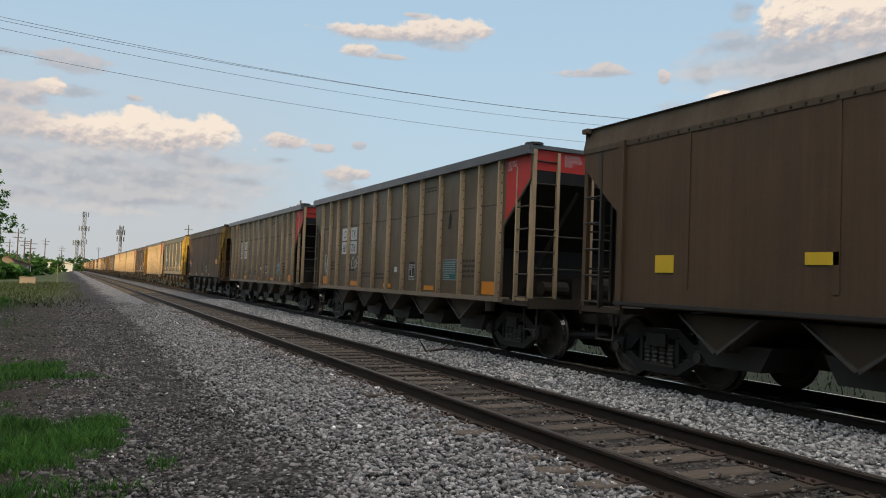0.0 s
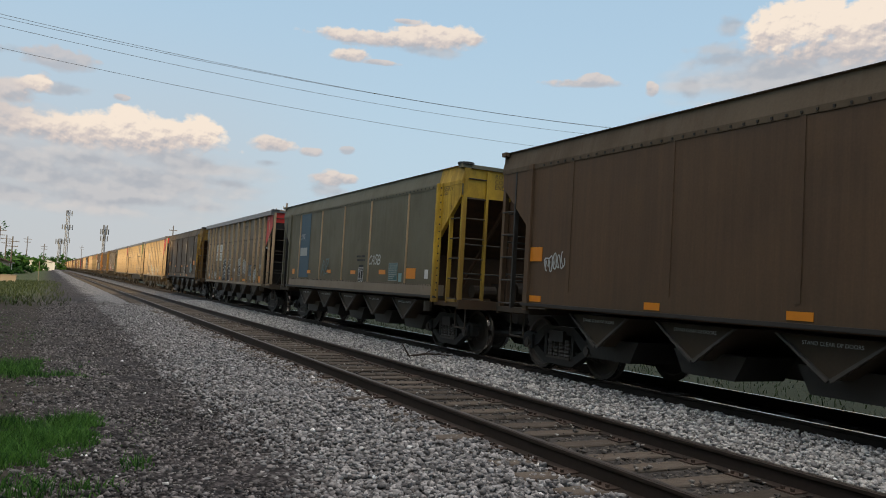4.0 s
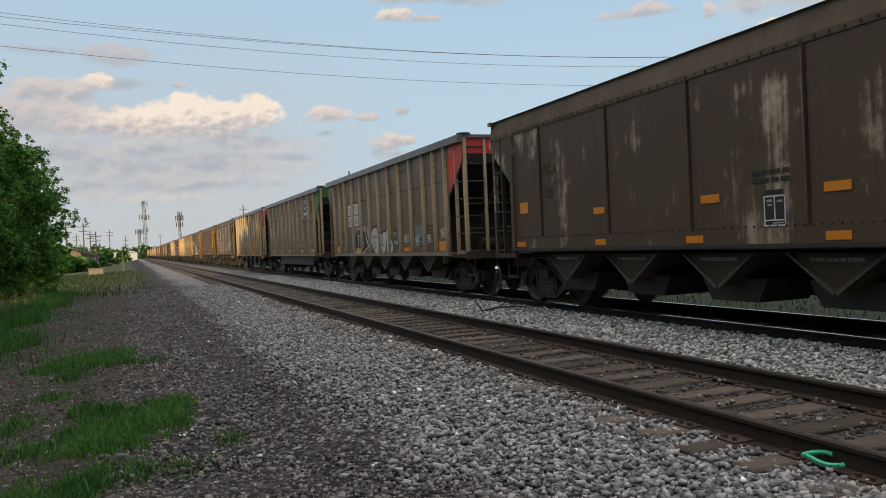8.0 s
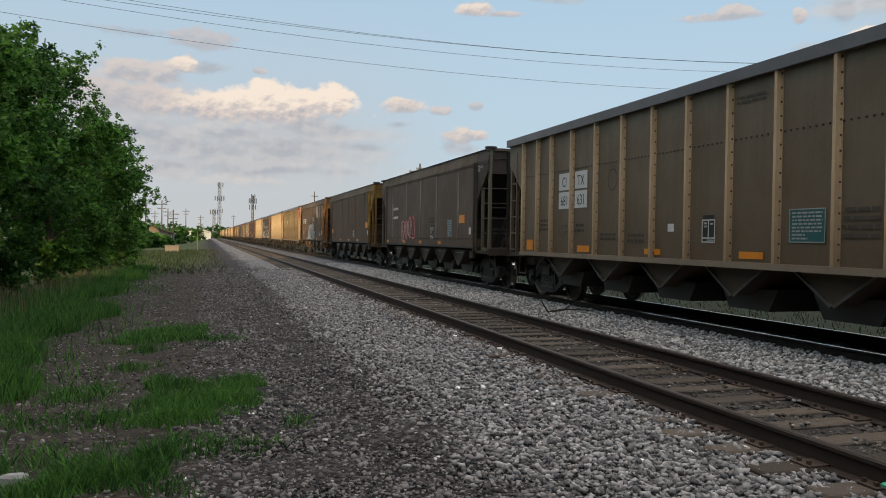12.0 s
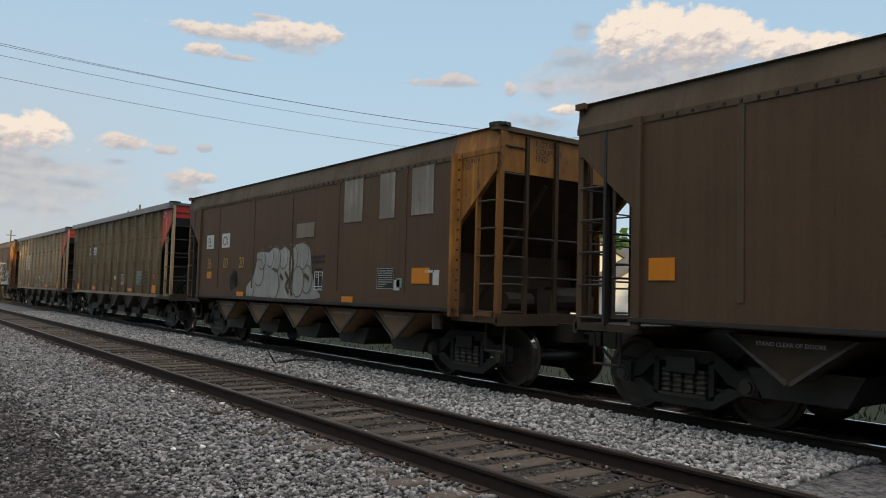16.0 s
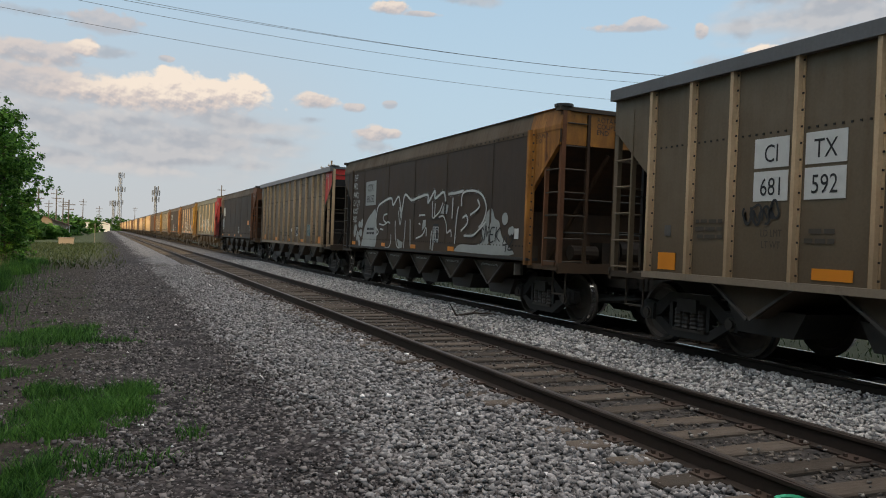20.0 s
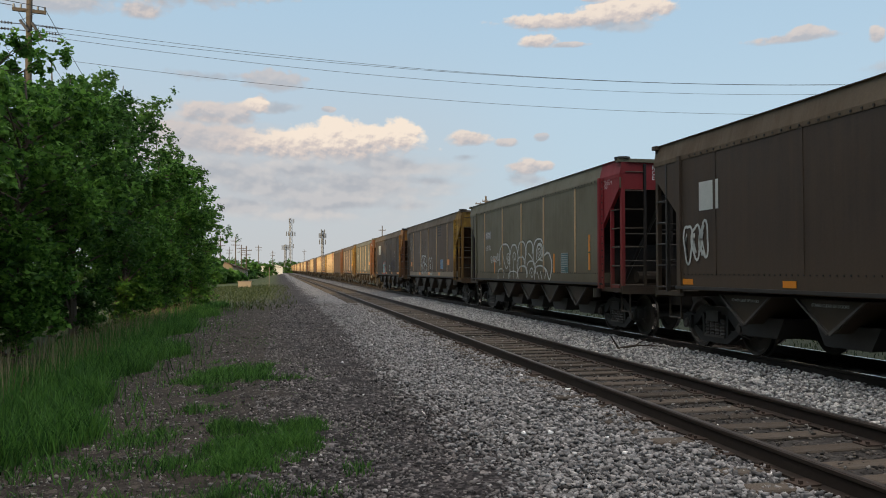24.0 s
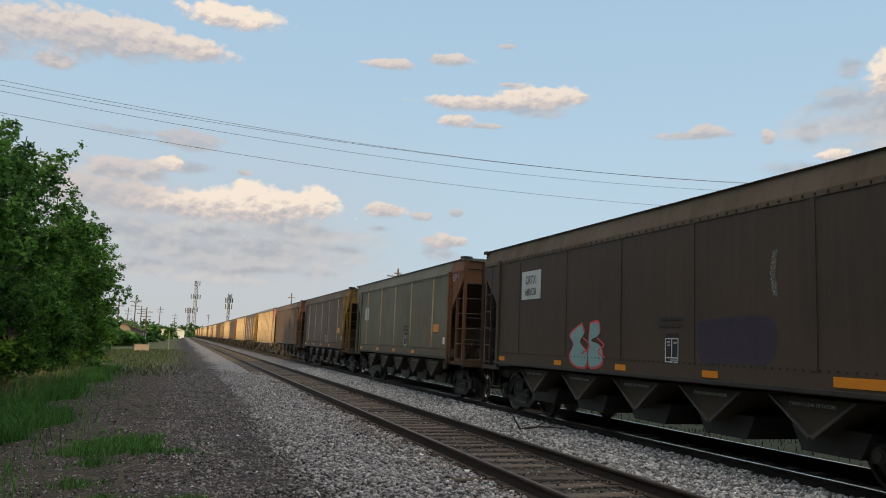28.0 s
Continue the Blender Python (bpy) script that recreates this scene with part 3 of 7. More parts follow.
def make_stones():
    p = scatter(29000, 1.95, 4.02, 2.8, 38)
    lean = np.interp(p[:, 1], [3.5, 4.5, 6.0, 8.0], [2.75, 2.55, 2.3, 2.12]) + 0.12 * np.sin(p[:, 1] * 0.9) + 0.2 * rng.normal(size=len(p))
    p = p[p[:, 0] > lean]
    size = rng.uniform(0.015, 0.036, len(p))
    p[:, 2] += rng.uniform(-0.008, 0.03, len(p))
    rocks("ballast", p, size, LIGHT_STONE, "pale grey crushed limestone ballast beside the rails")
    p = scatter(26000, 5.72, 7.97, 3.5, 44)
    p[:, 2] += rng.uniform(-0.008, 0.03, len(p))
    rocks("clean_ballast", p, rng.uniform(0.015, 0.036, len(p)), PALER_STONE, "paler crushed limestone between the two tracks")
    p = np.concatenate([scatter(46000, -0.2, 2.9, 2.8, 42, 2.3), scatter(9000, -3.2, 0.3, 4, 30, 1.8)])
    thin = rng.random(len(p)) < np.interp(p[:, 0], [-3.2, -0.2, 0.7, 2.3, 2.9], [0.3, 0.5, 1.0, 1.0, 0.3])
    p = p[thin]
    p[:, 2] += rng.uniform(-0.006, 0.010, len(p))
    rocks("gravel", p, rng.uniform(0.008, 0.021, len(p)) * rng.choice([1, 1, 1, 1.6], len(p)), DARK_STONE, "dark grey-brown gravel shoulder with scattered pale stones")
    p = scatter(24000, -3.4, 1.3, 3.5, 34, 2.0)
    p = p[rng.random(len(p)) < np.array([0.5 + 0.9 * noise.noise((a * 0.8, b * 0.5, 3)) for a, b, _ in p])]
    rocks("dirt_chips", p + [0, 0, 0.004], rng.uniform(0.005, 0.014, len(p)) * rng.choice([1, 1, 1, 1, 1.8], len(p)), CHIP_STONE, "small pale chips of stone scattered in the brown dirt")
    p = scatter(2400, 1.75, 3.2, 2.8, 20)
    rocks("ballast_scatter", p + [0, 0, 0.012], rng.uniform(0.018, 0.034, len(p)), LIGHT_STONE, "loose pale stones strewn over the dark gravel")
    p = scatter(9000, 4.18, 5.55, 2.8, 30, 1.5)
    p[:, 2] += rng.uniform(-0.03, 0.012, len(p))
    q = scatter(500, 4.2, 5.55, 2.8, 30, 1.5)
    rocks("tie_top_stones", q + [0, 0, 0.045], rng.uniform(0.010, 0.024, len(q)), CHIP_STONE, "loose stones lying on and between the ties")
    # Dark stones continue the painted shade along the foot of the far rail.
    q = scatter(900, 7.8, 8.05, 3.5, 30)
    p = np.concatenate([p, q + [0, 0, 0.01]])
    rocks("dirty_stones", p, rng.uniform(0.012, 0.028, len(p)), TIE_GRIT, "dark broken stones between and beside the ties")


make_stones()

# ---- the coal train ----
CAR_LENGTH, CAR_PITCH, CAR_TOP, FIRST_END = 13.25, 14.80, 3.88, 10.02

BLACK_STEEL = plain("black_undergear", (0.0136, 0.01233, 0.01105), (0.0493, 0.0425, 0.03655), 5, 0.62, 0.004)
BOLT_STEEL = plain("dark_bolt_heads", (0.012, 0.010, 0.008), (0.04, 0.03, 0.022), 20, 0.7)
LIP_STEEL = plain("worn_chute_edge", (0.042, 0.0372, 0.0318), (0.102, 0.0912, 0.078), 9, 0.6)
WHEEL_STEEL = plain("brown_wheel_steel", (0.036, 0.031, 0.027), (0.105, 0.090, 0.076), 8, 0.5, 0.001, 0.35)
TREAD = plain("bright_wheel_tread", (0.45, 0.44, 0.43), (0.6, 0.6, 0.6), 5, 0.25, 0.0005, 1.0)
ALU_PANEL = paint("dull_aluminium_panel", (0.190, 0.148, 0.100), (0.128, 0.092, 0.055), 0.7, 0.5, 1.0, rusty=0.15, metal=0.15)
ALU_RIB = paint("dusty_tan_rib", (0.7524, 0.561, 0.3465), (0.3916, 0.2607, 0.1474), 0.7, 0.55, 1.6, rusty=0.4)
STAINED_PANEL = paint("olive_streaked_panel", (0.2016, 0.1595, 0.09251), (0.1148, 0.08004, 0.03509), 0.9, 0.6, 1.2, rusty=0.5)
# Dull ribs of one car; also the painted shade on every rib's far flange.
DULL_RIB = paint("dull_tan_rib", (0.396, 0.294, 0.171), (0.158, 0.102, 0.055), 0.9, 0.6, 1.5, rusty=0.6)
CHORD = paint("grey_top_chord", (0.150, 0.142, 0.136), (0.085, 0.078, 0.072), 0.5, 0.45, 0.4, rusty=0.1, metal=0.3)
SILL = paint("dusty_side_sill", (0.277, 0.234, 0.182), (0.172, 0.132, 0.088), 0.6, 0.6, low_dust=(0.224, 0.174, 0.121))
GREY_BODY = paint("olive_grey_car_paint", (0.1655, 0.1540, 0.1059), (0.1130, 0.0982, 0.0639), 0.6)
BROWN_BODY = paint("dark_brown_car_paint", (0.0980, 0.0618, 0.0376), (0.1526, 0.0951, 0.0548), 0.7)
SCRATCHED_BODY = paint("scratched_brown_car_paint", (0.0936, 0.0581, 0.0338), (0.1401, 0.0889, 0.0508), 0.7, rusty=0.4, scratched=0.85)
TOP_BAND = paint("dusty_top_band", (0.1337, 0.0972, 0.0594), (0.0802, 0.0567, 0.0371), 0.8, rusty=0.4)
DARK_BODY = paint("blackish_car_paint", (0.0577, 0.0429, 0.0323), (0.0961, 0.0686, 0.0472), 0.6)
WORN_BODY = paint("patchy_worn_car_paint", (0.09801, 0.06804, 0.04455), (0.5346, 0.4293, 0.3051), 0.95, 0.7, 0.5, rusty=0.5, scratched=0.8, edge=(0.76, 0.90))
RED_END = paint("faded_red_end_paint", (0.66, 0.048, 0.0385), (0.29, 0.06, 0.044), 0.5, 0.55)
YELLOW_END = paint("yellow_end_paint", (0.74, 0.47, 0.045), (0.20, 0.11, 0.030), 0.8, 0.6, 1.4, rusty=0.55, edge=(0.66, 1.15))
RUSTY_YELLOW = paint("rusty_yellow_end_paint", (0.68, 0.41, 0.04), (0.15, 0.078, 0.026), 0.95, 0.65, 1.5, rusty=0.75, edge=(0.60, 1.06))
ORANGE_END = paint("rusty_orange_end_paint", (0.66, 0.28, 0.04), (0.14, 0.062, 0.026), 0.8, 0.55, 1.6, rusty=0.8, edge=(0.64, 1.10))
GREEN_END = paint("green_end_paint", (0.099, 0.228, 0.044), (0.0792, 0.12, 0.033), 0.5)
MAROON_END = paint("maroon_end_paint", (0.251, 0.0264, 0.0308), (0.119, 0.024, 0.022), 0.6)
RUST_END = paint("rust_brown_end_paint", (0.198, 0.078, 0.033), (0.0924, 0.048, 0.0275), 0.8, rusty=0.8)
DARK_RUST = paint("dark_rust_end", (0.040, 0.025, 0.016), (0.098, 0.052, 0.027), 0.8, 0.75, rusty=0.6)
DARK_END = paint("dark_slope_sheet", (0.0155, 0.0145, 0.0155), (0.038, 0.031, 0.026), 0.7, 0.7, rusty=0.3)
DARK_BAY = paint("black_hopper_bay", (0.0126, 0.0113, 0.0103), (0.0254, 0.0214, 0.0178), 0.6, 0.6, rusty=0.3)
BAY_STEEL = paint("hopper_bay_steel", (0.0386, 0.0304, 0.0223), (0.0546, 0.0421, 0.0307), 0.6, 0.6, rusty=0.3)
RUSTY_BAY = paint("rusty_hopper_bay", (0.40, 0.25, 0.14), (0.22, 0.13, 0.08), 0.7, 0.65, rusty=0.5)
WHITE_PAINT = plain("white_marking", (0.50, 0.50, 0.47), (0.72, 0.72, 0.68), 9, 0.7)
SPRAY_WHITE = plain("sprayed_white", (0.34, 0.36, 0.33), (0.62, 0.64, 0.60), 3, 0.7)
BLACK_PAINT = plain("black_marking", (0.012, 0.012, 0.012), (0.03, 0.03, 0.03), 9, 0.7)
YELLOW_TAPE = plain("yellow_reflector", (0.72, 0.45, 0.02), (0.85, 0.58, 0.04), 9, 0.45)
ORANGE_TAPE = plain("orange_reflector", (0.627, 0.2, 0.009), (0.76, 0.281, 0.018), 9, 0.45)
TEAL_PLATE = plain("teal_notice", (0.014, 0.085, 0.088), (0.024, 0.12, 0.12), 9, 0.5)
FADED_INK = plain("faded_stencil_ink", (0.045, 0.038, 0.029), (0.085, 0.070, 0.052), 14, 0.8)
DUSTY_BODY = paint("dusty_grey_brown_car_paint", (0.1620, 0.1254, 0.0986), (0.1056, 0.0775, 0.0560), 0.7, streak=1.4)
BLUE_PANEL = plain("faded_blue_panel", (0.0338, 0.0744, 0.104), (0.0562, 0.105, 0.135), 2, 0.6)
PEELING_WHITE = paint("peeling_grey_white", (0.554, 0.504, 0.44), (0.158, 0.132, 0.105), 0.8, streak=1.6)
FADED_FILL = plain("faded_pale_spray", (0.24, 0.255, 0.24), (0.46, 0.48, 0.45), 2, 0.75)
DARK_SPRAY = plain("dark_sprayed_field", (0.012, 0.013, 0.018), (0.035, 0.036, 0.042), 3, 0.7)
WHITEWASH = paint("patchy_whitewash", (0.52, 0.535, 0.50), (0.24, 0.24, 0.22), 0.8, 0.8, 1.3, rusty=0.1, scratched=0.2, low_dust=(0.36, 0.36, 0.33))
TAG_BLUE = plain("sprayed_blue", (0.04, 0.15, 0.315), (0.08, 0.24, 0.434), 3, 0.7)
TAG_RED = plain("sprayed_red", (0.55, 0.06, 0.05), (0.70, 0.10, 0.09), 3, 0.7)
TAG_CYAN = plain("sprayed_cyan", (0.15, 0.294, 0.294), (0.262, 0.392, 0.378), 3, 0.7)
FADED_CYAN = plain("faint_cyan_spray", (0.10, 0.16, 0.155), (0.19, 0.25, 0.24), 3, 0.75)
AMBER_DIGIT = plain("faded_amber_marking", (0.42, 0.24, 0.04), (0.58, 0.36, 0.08), 7, 0.7)


def overspray_material(name, tint, most):
    """A thin veil of paint that lets most of the wall through."""
    mat = bpy.data.materials.new(name)
    mat.use_nodes = True
    n = Nodes(mat.node_tree)
    coord = n.add("ShaderNodeTexCoord").outputs["Object"]
    shader = n.add("ShaderNodeBsdfPrincipled")
    shader.inputs["Base Color"].default_value, shader.inputs["Roughness"].default_value = (*tint, 1), 0.85
    clear = n.add("ShaderNodeBsdfTransparent")
    both_ways = n.add("ShaderNodeMixShader")
    n.put(both_ways.inputs[0], n.span(n.noise(coord, 40, 3), 0.35, 0.75, 0.05, most))
    n.put(both_ways.inputs[1], clear.outputs[0]), n.put(both_ways.inputs[2], shader.outputs[0])
    out = n.add("ShaderNodeOutputMaterial")
    n.put(out.inputs[0], both_ways.outputs[0])
    return mat


OVERSPRAY = overspray_material("white_overspray", (0.45, 0.46, 0.43), 0.5)
BLUE_HAZE = overspray_material("blue_overspray", (0.03, 0.05, 0.15), 0.55)
COAL = plain("coal_load", (0.008, 0.008, 0.009), (0.03, 0.03, 0.032), 9, 0.6, 0.03)

SIDE = 1.57
RIBS_AT = [1.05, 1.84, 2.62, 3.64, 4.64, 5.66, 6.66, 7.67, 8.69, 9.72, 10.72, 11.46, 12.29]
PANELS_AT = [2.57, 4.89, 6.9, 8.9, 11.12]
GONDOLA_AT = [1.04, 2.14, 3.38, 4.62, 5.53, 6.44, 7.46, 8.49, 9.74, 10.98, 12.08]
BAYS_AT = [2.75, 4.65, 6.55, 8.5, 10.45]


def words(text, size, mat, parent, matrix, name="lettering"):
    """Letters in the built-in font as a thin flat mesh."""
    curve = bpy.data.curves.new(name, "FONT")
    curve.body, curve.size, curve.space_line = text, size, 0.85
    curve.resolution_u = 3
    temp = bpy.data.objects.new(name, curve)
    mesh = bpy.data.meshes.new_from_object(temp)
    mesh.materials.append(mat)
    bpy.data.objects.remove(temp)
    ob = new(name, mesh)
    ob.parent, ob.matrix_basis = parent, matrix
    tagged(ob, kind="stuff")
    return ob


def on_side(d, z, x=-SIDE - 0.006):
    """The pose of letters on the camera's side, d metres from the near end; they read towards the near end."""
    return Matrix.Translation((x, d - CAR_LENGTH, z)) @ Matrix(((0, 0, -1, 0), (-1, 0, 0, 0), (0, 1, 0, 0), (0, 0, 0, 1)))


ON_END = Matrix(((1, 0, 0, 0), (0, 0, -1, 0), (0, 1, 0, 0), (0, 0, 0, 1)))


def wheel_geo():
    """One wheelset: axle along x, two wheels with flange, plate and hub, and bearing caps."""
    g = Geo()
    ring = 28
    for s in (-1, 1):
        rows = [(0.70, 0.0), (0.70, 0.10), (0.705, 0.12), (0.725, 0.20), (0.73, 0.36), (0.70, 0.385), (0.69, 0.46), (0.70, 0.485), (0.725, 0.478), (0.735, 0.457),
                (0.815, 0.450), (0.82, 0.40), (0.80, 0.385), (0.765, 0.36), (0.76, 0.20), (0.80, 0.13), (0.815, 0.11), (0.815, 0.0)]
        k = len(g.v)
        g.v += [(s * x, r * math.cos(2 * math.pi * j / ring), r * math.sin(2 * math.pi * j / ring)) for x, r in rows for j in range(ring)]
        g.f += [(k + a * ring + j, k + a * ring + (j + 1) % ring, k + (a + 1) * ring + (j + 1) % ring, k + (a + 1) * ring + j)
                for a in range(len(rows) - 1) for j in range(ring)]
        g.tube((s * 0.8, 0, 0), (s * 1.12, 0, 0), 0.10, 12)
        g.tube((s * 1.12, 0, 0), (s * 1.15, 0, 0), 0.07, 8)
    g.tube((-0.72, 0, 0), (0.72, 0, 0), 0.085, 10)
    return g


WHEEL = shape("wheelset", wheel_geo(), WHEEL_STEEL)
WHEEL.materials.append(TREAD)
for face in WHEEL.polygons:
    if all(0.448 < math.hypot(WHEEL.vertices[i].co.y, WHEEL.vertices[i].co.z) < 0.46 and abs(WHEEL.vertices[i].co.x) > 0.732 for i in face.vertices):
        face.material_index = 1
AXLE = 0.86


def both(a, b):
    return (a, b) if a < b else (b, a)


def side_frame_geo(s):
    top = [(-1.10, 0.40), (-1.10, 0.60), (-0.95, 0.66), (-0.70, 0.62), (-0.42, 0.80), (0.42, 0.80), (0.70, 0.62), (0.95, 0.66), (1.10, 0.60), (1.10, 0.40)]
    low = [(0.80, 0.38), (0.40, 0.17), (-0.40, 0.17), (-0.80, 0.38)]
    g = Geo()
    lo, hi = sorted((s * 0.93, s * 1.06))
    g.prism(top[:1] + [(-1.10, 0.60), (-0.95, 0.66), (-0.70, 0.62), (-0.42, 0.80), (-0.42, 0.62), (-0.60, 0.46), (-0.80, 0.38)], "x", lo, hi)
    g.prism([(1.10, 0.40), (1.10, 0.60), (0.95, 0.66), (0.70, 0.62), (0.42, 0.80), (0.42, 0.62), (0.60, 0.46), (0.80, 0.38)], "x", lo, hi)
    g.prism([(-0.42, 0.66), (-0.42, 0.80), (0.42, 0.80), (0.42, 0.66)], "x", lo, hi)
    g.prism([(-0.80, 0.38), (-0.62, 0.42), (-0.34, 0.27), (0.34, 0.27), (0.62, 0.42), (0.80, 0.38), (0.40, 0.15), (-0.40, 0.15)], "x", lo, hi)
    for y in (-0.38, 0.38):
        g.box(lo, hi, y - 0.035, y + 0.035, 0.25, 0.7)
    for y in (-0.86, 0.86):
        g.box(*both(s * 0.93, s * 1.11), y - 0.13, y + 0.13, 0.36, 0.60)
    return g


FRAME_STEEL = plain("sooty_cast_steel", (0.009, 0.008, 0.0072), (0.034, 0.030, 0.026), 7, 0.7, 0.004)
FRAME_L, FRAME_R = shape("side_frame", side_frame_geo(-1), FRAME_STEEL), shape("side_frame", side_frame_geo(1), FRAME_STEEL)


def spring_geo(s):
    """A nest of coil springs on its seat."""
    g = Geo().box(*both(s * 0.93, s * 1.08), -0.33, 0.33, 0.25, 0.29)
    rows = [(0.088 if k % 2 else 0.068, 0.28 + 0.03 * k) for k in range(11)]
    for y in (-0.24, -0.08, 0.08, 0.24):
        k = len(g.v)
        g.v += [(s * 1.01 + r * math.cos(0.785 * j), y + r * math.sin(0.785 * j), z) for r, z in rows for j in range(8)]
        g.f += [(k + a * 8 + j, k + a * 8 + (j + 1) % 8, k + (a + 1) * 8 + (j + 1) % 8, k + (a + 1) * 8 + j) for a in range(len(rows) - 1) for j in range(8)]
    return g


SPRINGS = [shape("spring_nest", spring_geo(side), WHEEL_STEEL) for side in (-1, 1)]
BOLSTER = shape("bolster", Geo().box(-1.12, 1.12, -0.2, 0.2, 0.54, 0.72).box(-0.3, 0.3, -0.24, 0.24, 0.66, 0.98), BLACK_STEEL)
BRAKE_BEAM = shape("brake_beam", Geo().box(-0.72, 0.72, -0.46, -0.40, 0.34, 0.44).box(-0.72, 0.72, 0.40, 0.46, 0.34, 0.44)
                   .tube((-1.0, -1.0, 0.30), (-1.0, -0.1, 0.42), 0.02, 6).tube((-0.9, -0.4, 0.4), (-0.9, 0.4, 0.55), 0.018, 6), BLACK_STEEL)
BAYS = {}


def chute_meshes(half, depth, mat):
    """A discharge chute that slopes to a gate, the lip along its sloping edge, and the gate."""
    key = (half, depth, mat.name)
    if key not in BAYS:
        low, top = 1.12 - depth, 1.05
        chute = Geo().prism([(-half, top), (half, top), (0.10, low), (-0.10, low)], "x", -1.46, -0.26)
        lip = Geo().prism([(half, top), (half - 0.04, top), (0.0, low), (0.03, low - 0.035)], "x", -1.50, -1.46)
        gate = Geo().prism([(-0.62, low + 0.10), (0.62, low + 0.10), (0.44, low - 0.22), (-0.44, low - 0.22)], "x", -1.20, -0.30)
        BAYS[key] = shape("hopper_chute", chute, mat), shape("chute_lip", lip, LIP_STEEL), shape("gate", gate, BLACK_STEEL)
    return BAYS[key]


RUNG_STEEL = plain("worn_rung_steel", (0.03, 0.023, 0.016), (0.085, 0.062, 0.042), 8, 0.6)
SIDE_RUNG = shape("rung", Geo().tube((0, 0, 0), (0, 0.43, 0), 0.014, 6), RUNG_STEEL)
END_RUNG = shape("rung", Geo().tube((0, 0, 0), (0.5, 0, 0), 0.014, 6), RUNG_STEEL)


def end_parts(car, e, upper, lower, posts, chord, rich, painted=0.60):
    """One end of a car. e is 1 at the far end and -1 at the near one."""
    y = 0.0 if e > 0 else -CAR_LENGTH

    def back(d):
        return y - e * d

    def slab(g, x0, x1, d0, d1, z0, z1):
        return g.box(x0, x1, *both(back(d0), back(d1)), z0, z1)

    part("end_plate", slab(Geo(), -1.5, 1.5, 0.04, 0.07, 3.82 - painted, CAR_TOP - 0.06), upper, car)
    if painted < 0.6:
        part("end_plate", slab(Geo(), -1.5, 1.5, 0.045, 0.07, 3.22, 3.82 - painted), lower, car, "dark lower end plate")
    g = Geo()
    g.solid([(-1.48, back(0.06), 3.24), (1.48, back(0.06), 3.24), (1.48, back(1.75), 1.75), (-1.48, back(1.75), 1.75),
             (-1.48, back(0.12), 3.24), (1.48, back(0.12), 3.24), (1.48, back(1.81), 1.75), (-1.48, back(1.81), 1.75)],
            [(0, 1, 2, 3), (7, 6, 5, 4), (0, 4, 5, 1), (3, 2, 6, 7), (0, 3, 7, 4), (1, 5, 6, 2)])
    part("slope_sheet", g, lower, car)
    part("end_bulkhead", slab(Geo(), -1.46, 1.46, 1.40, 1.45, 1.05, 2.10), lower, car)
    cap = Geo().box(-1.615, 1.615, *both(back(-0.012), back(0.14)), CAR_TOP - 0.07, CAR_TOP + 0.004)
    part("end_cap", cap, chord, car)
    for x in (-1.50, 1.50):
        g = slab(Geo(), x - 0.04, x + 0.04, -0.008, 0.08, 1.05, CAR_TOP - 0.074)
        for k in range(9):
            z = 3.7 - 0.13 * k if k < 4 else 3.3 - 0.5 * (k - 4)
            g.box(x - 0.03, x - 0.006, *both(back(-0.02), back(0.004)), z - 0.013, z + 0.013)
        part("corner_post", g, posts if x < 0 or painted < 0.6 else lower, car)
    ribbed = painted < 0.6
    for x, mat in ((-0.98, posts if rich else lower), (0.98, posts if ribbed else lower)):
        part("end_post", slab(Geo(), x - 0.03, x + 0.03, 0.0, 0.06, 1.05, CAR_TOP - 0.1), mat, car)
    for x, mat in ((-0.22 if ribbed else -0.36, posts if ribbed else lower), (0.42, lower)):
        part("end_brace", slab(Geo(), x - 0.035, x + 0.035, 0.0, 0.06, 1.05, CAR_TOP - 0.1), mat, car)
    if e < 0:
        part("corner_cap", Geo().tube((-1.47, back(0.10), CAR_TOP), (-1.47, back(0.10), CAR_TOP + 0.045), 0.17, 10), BLACK_STEEL, car)
        part("corner_step", slab(Geo(), -1.565, -1.49, 0.09, 0.455, 1.07, 1.15), posts, car)
    # Ladders round the corner: rungs on the end and on the side.
    for s in (-1, 1):
        g = slab(Geo(), *both(s * 1.50, s * 1.58), 0.455, 0.495, 1.05, CAR_TOP - 0.35)
        if s < 0 and e < 0:
            ladder = part("ladder", g, posts, car)
            for k in range(7):
                z = 1.14 + 0.41 * k
                part("rung", SIDE_RUNG, None, ladder, at=pose(-1.555, back(0.05), z))
                part("rung", END_RUNG, None, ladder, at=pose(-1.48, back(0.02), z))
        else:
            for k in range(7):
                z = 1.14 + 0.41 * k
                g.tube((s * 1.555, back(0.05), z), (s * 1.555, back(0.48), z), 0.014, 6)
                g.tube((s * 1.48, back(0.02), z), (s * 0.98, back(0.02), z), 0.014, 6)
            tagged(part("ladder", g, posts if ribbed or upper is ALU_PANEL else BLACK_STEEL, car), kind="stuff")
    g = slab(Geo(), -1.55, 1.55, -0.02, 1.05, 0.98, 1.07)
    slab(g, -1.55, 1.55, -0.04, 0.02, 0.94, 1.12)
    part("end_platform", g, lower, car)
    g = Geo().tube((-0.9, back(1.35), 1.1), (-0.45, back(0.15), 3.1), 0.045, 6)
    part("end_diagonal", g, DARK_RUST if lower is DARK_RUST else BLACK_STEEL, car)
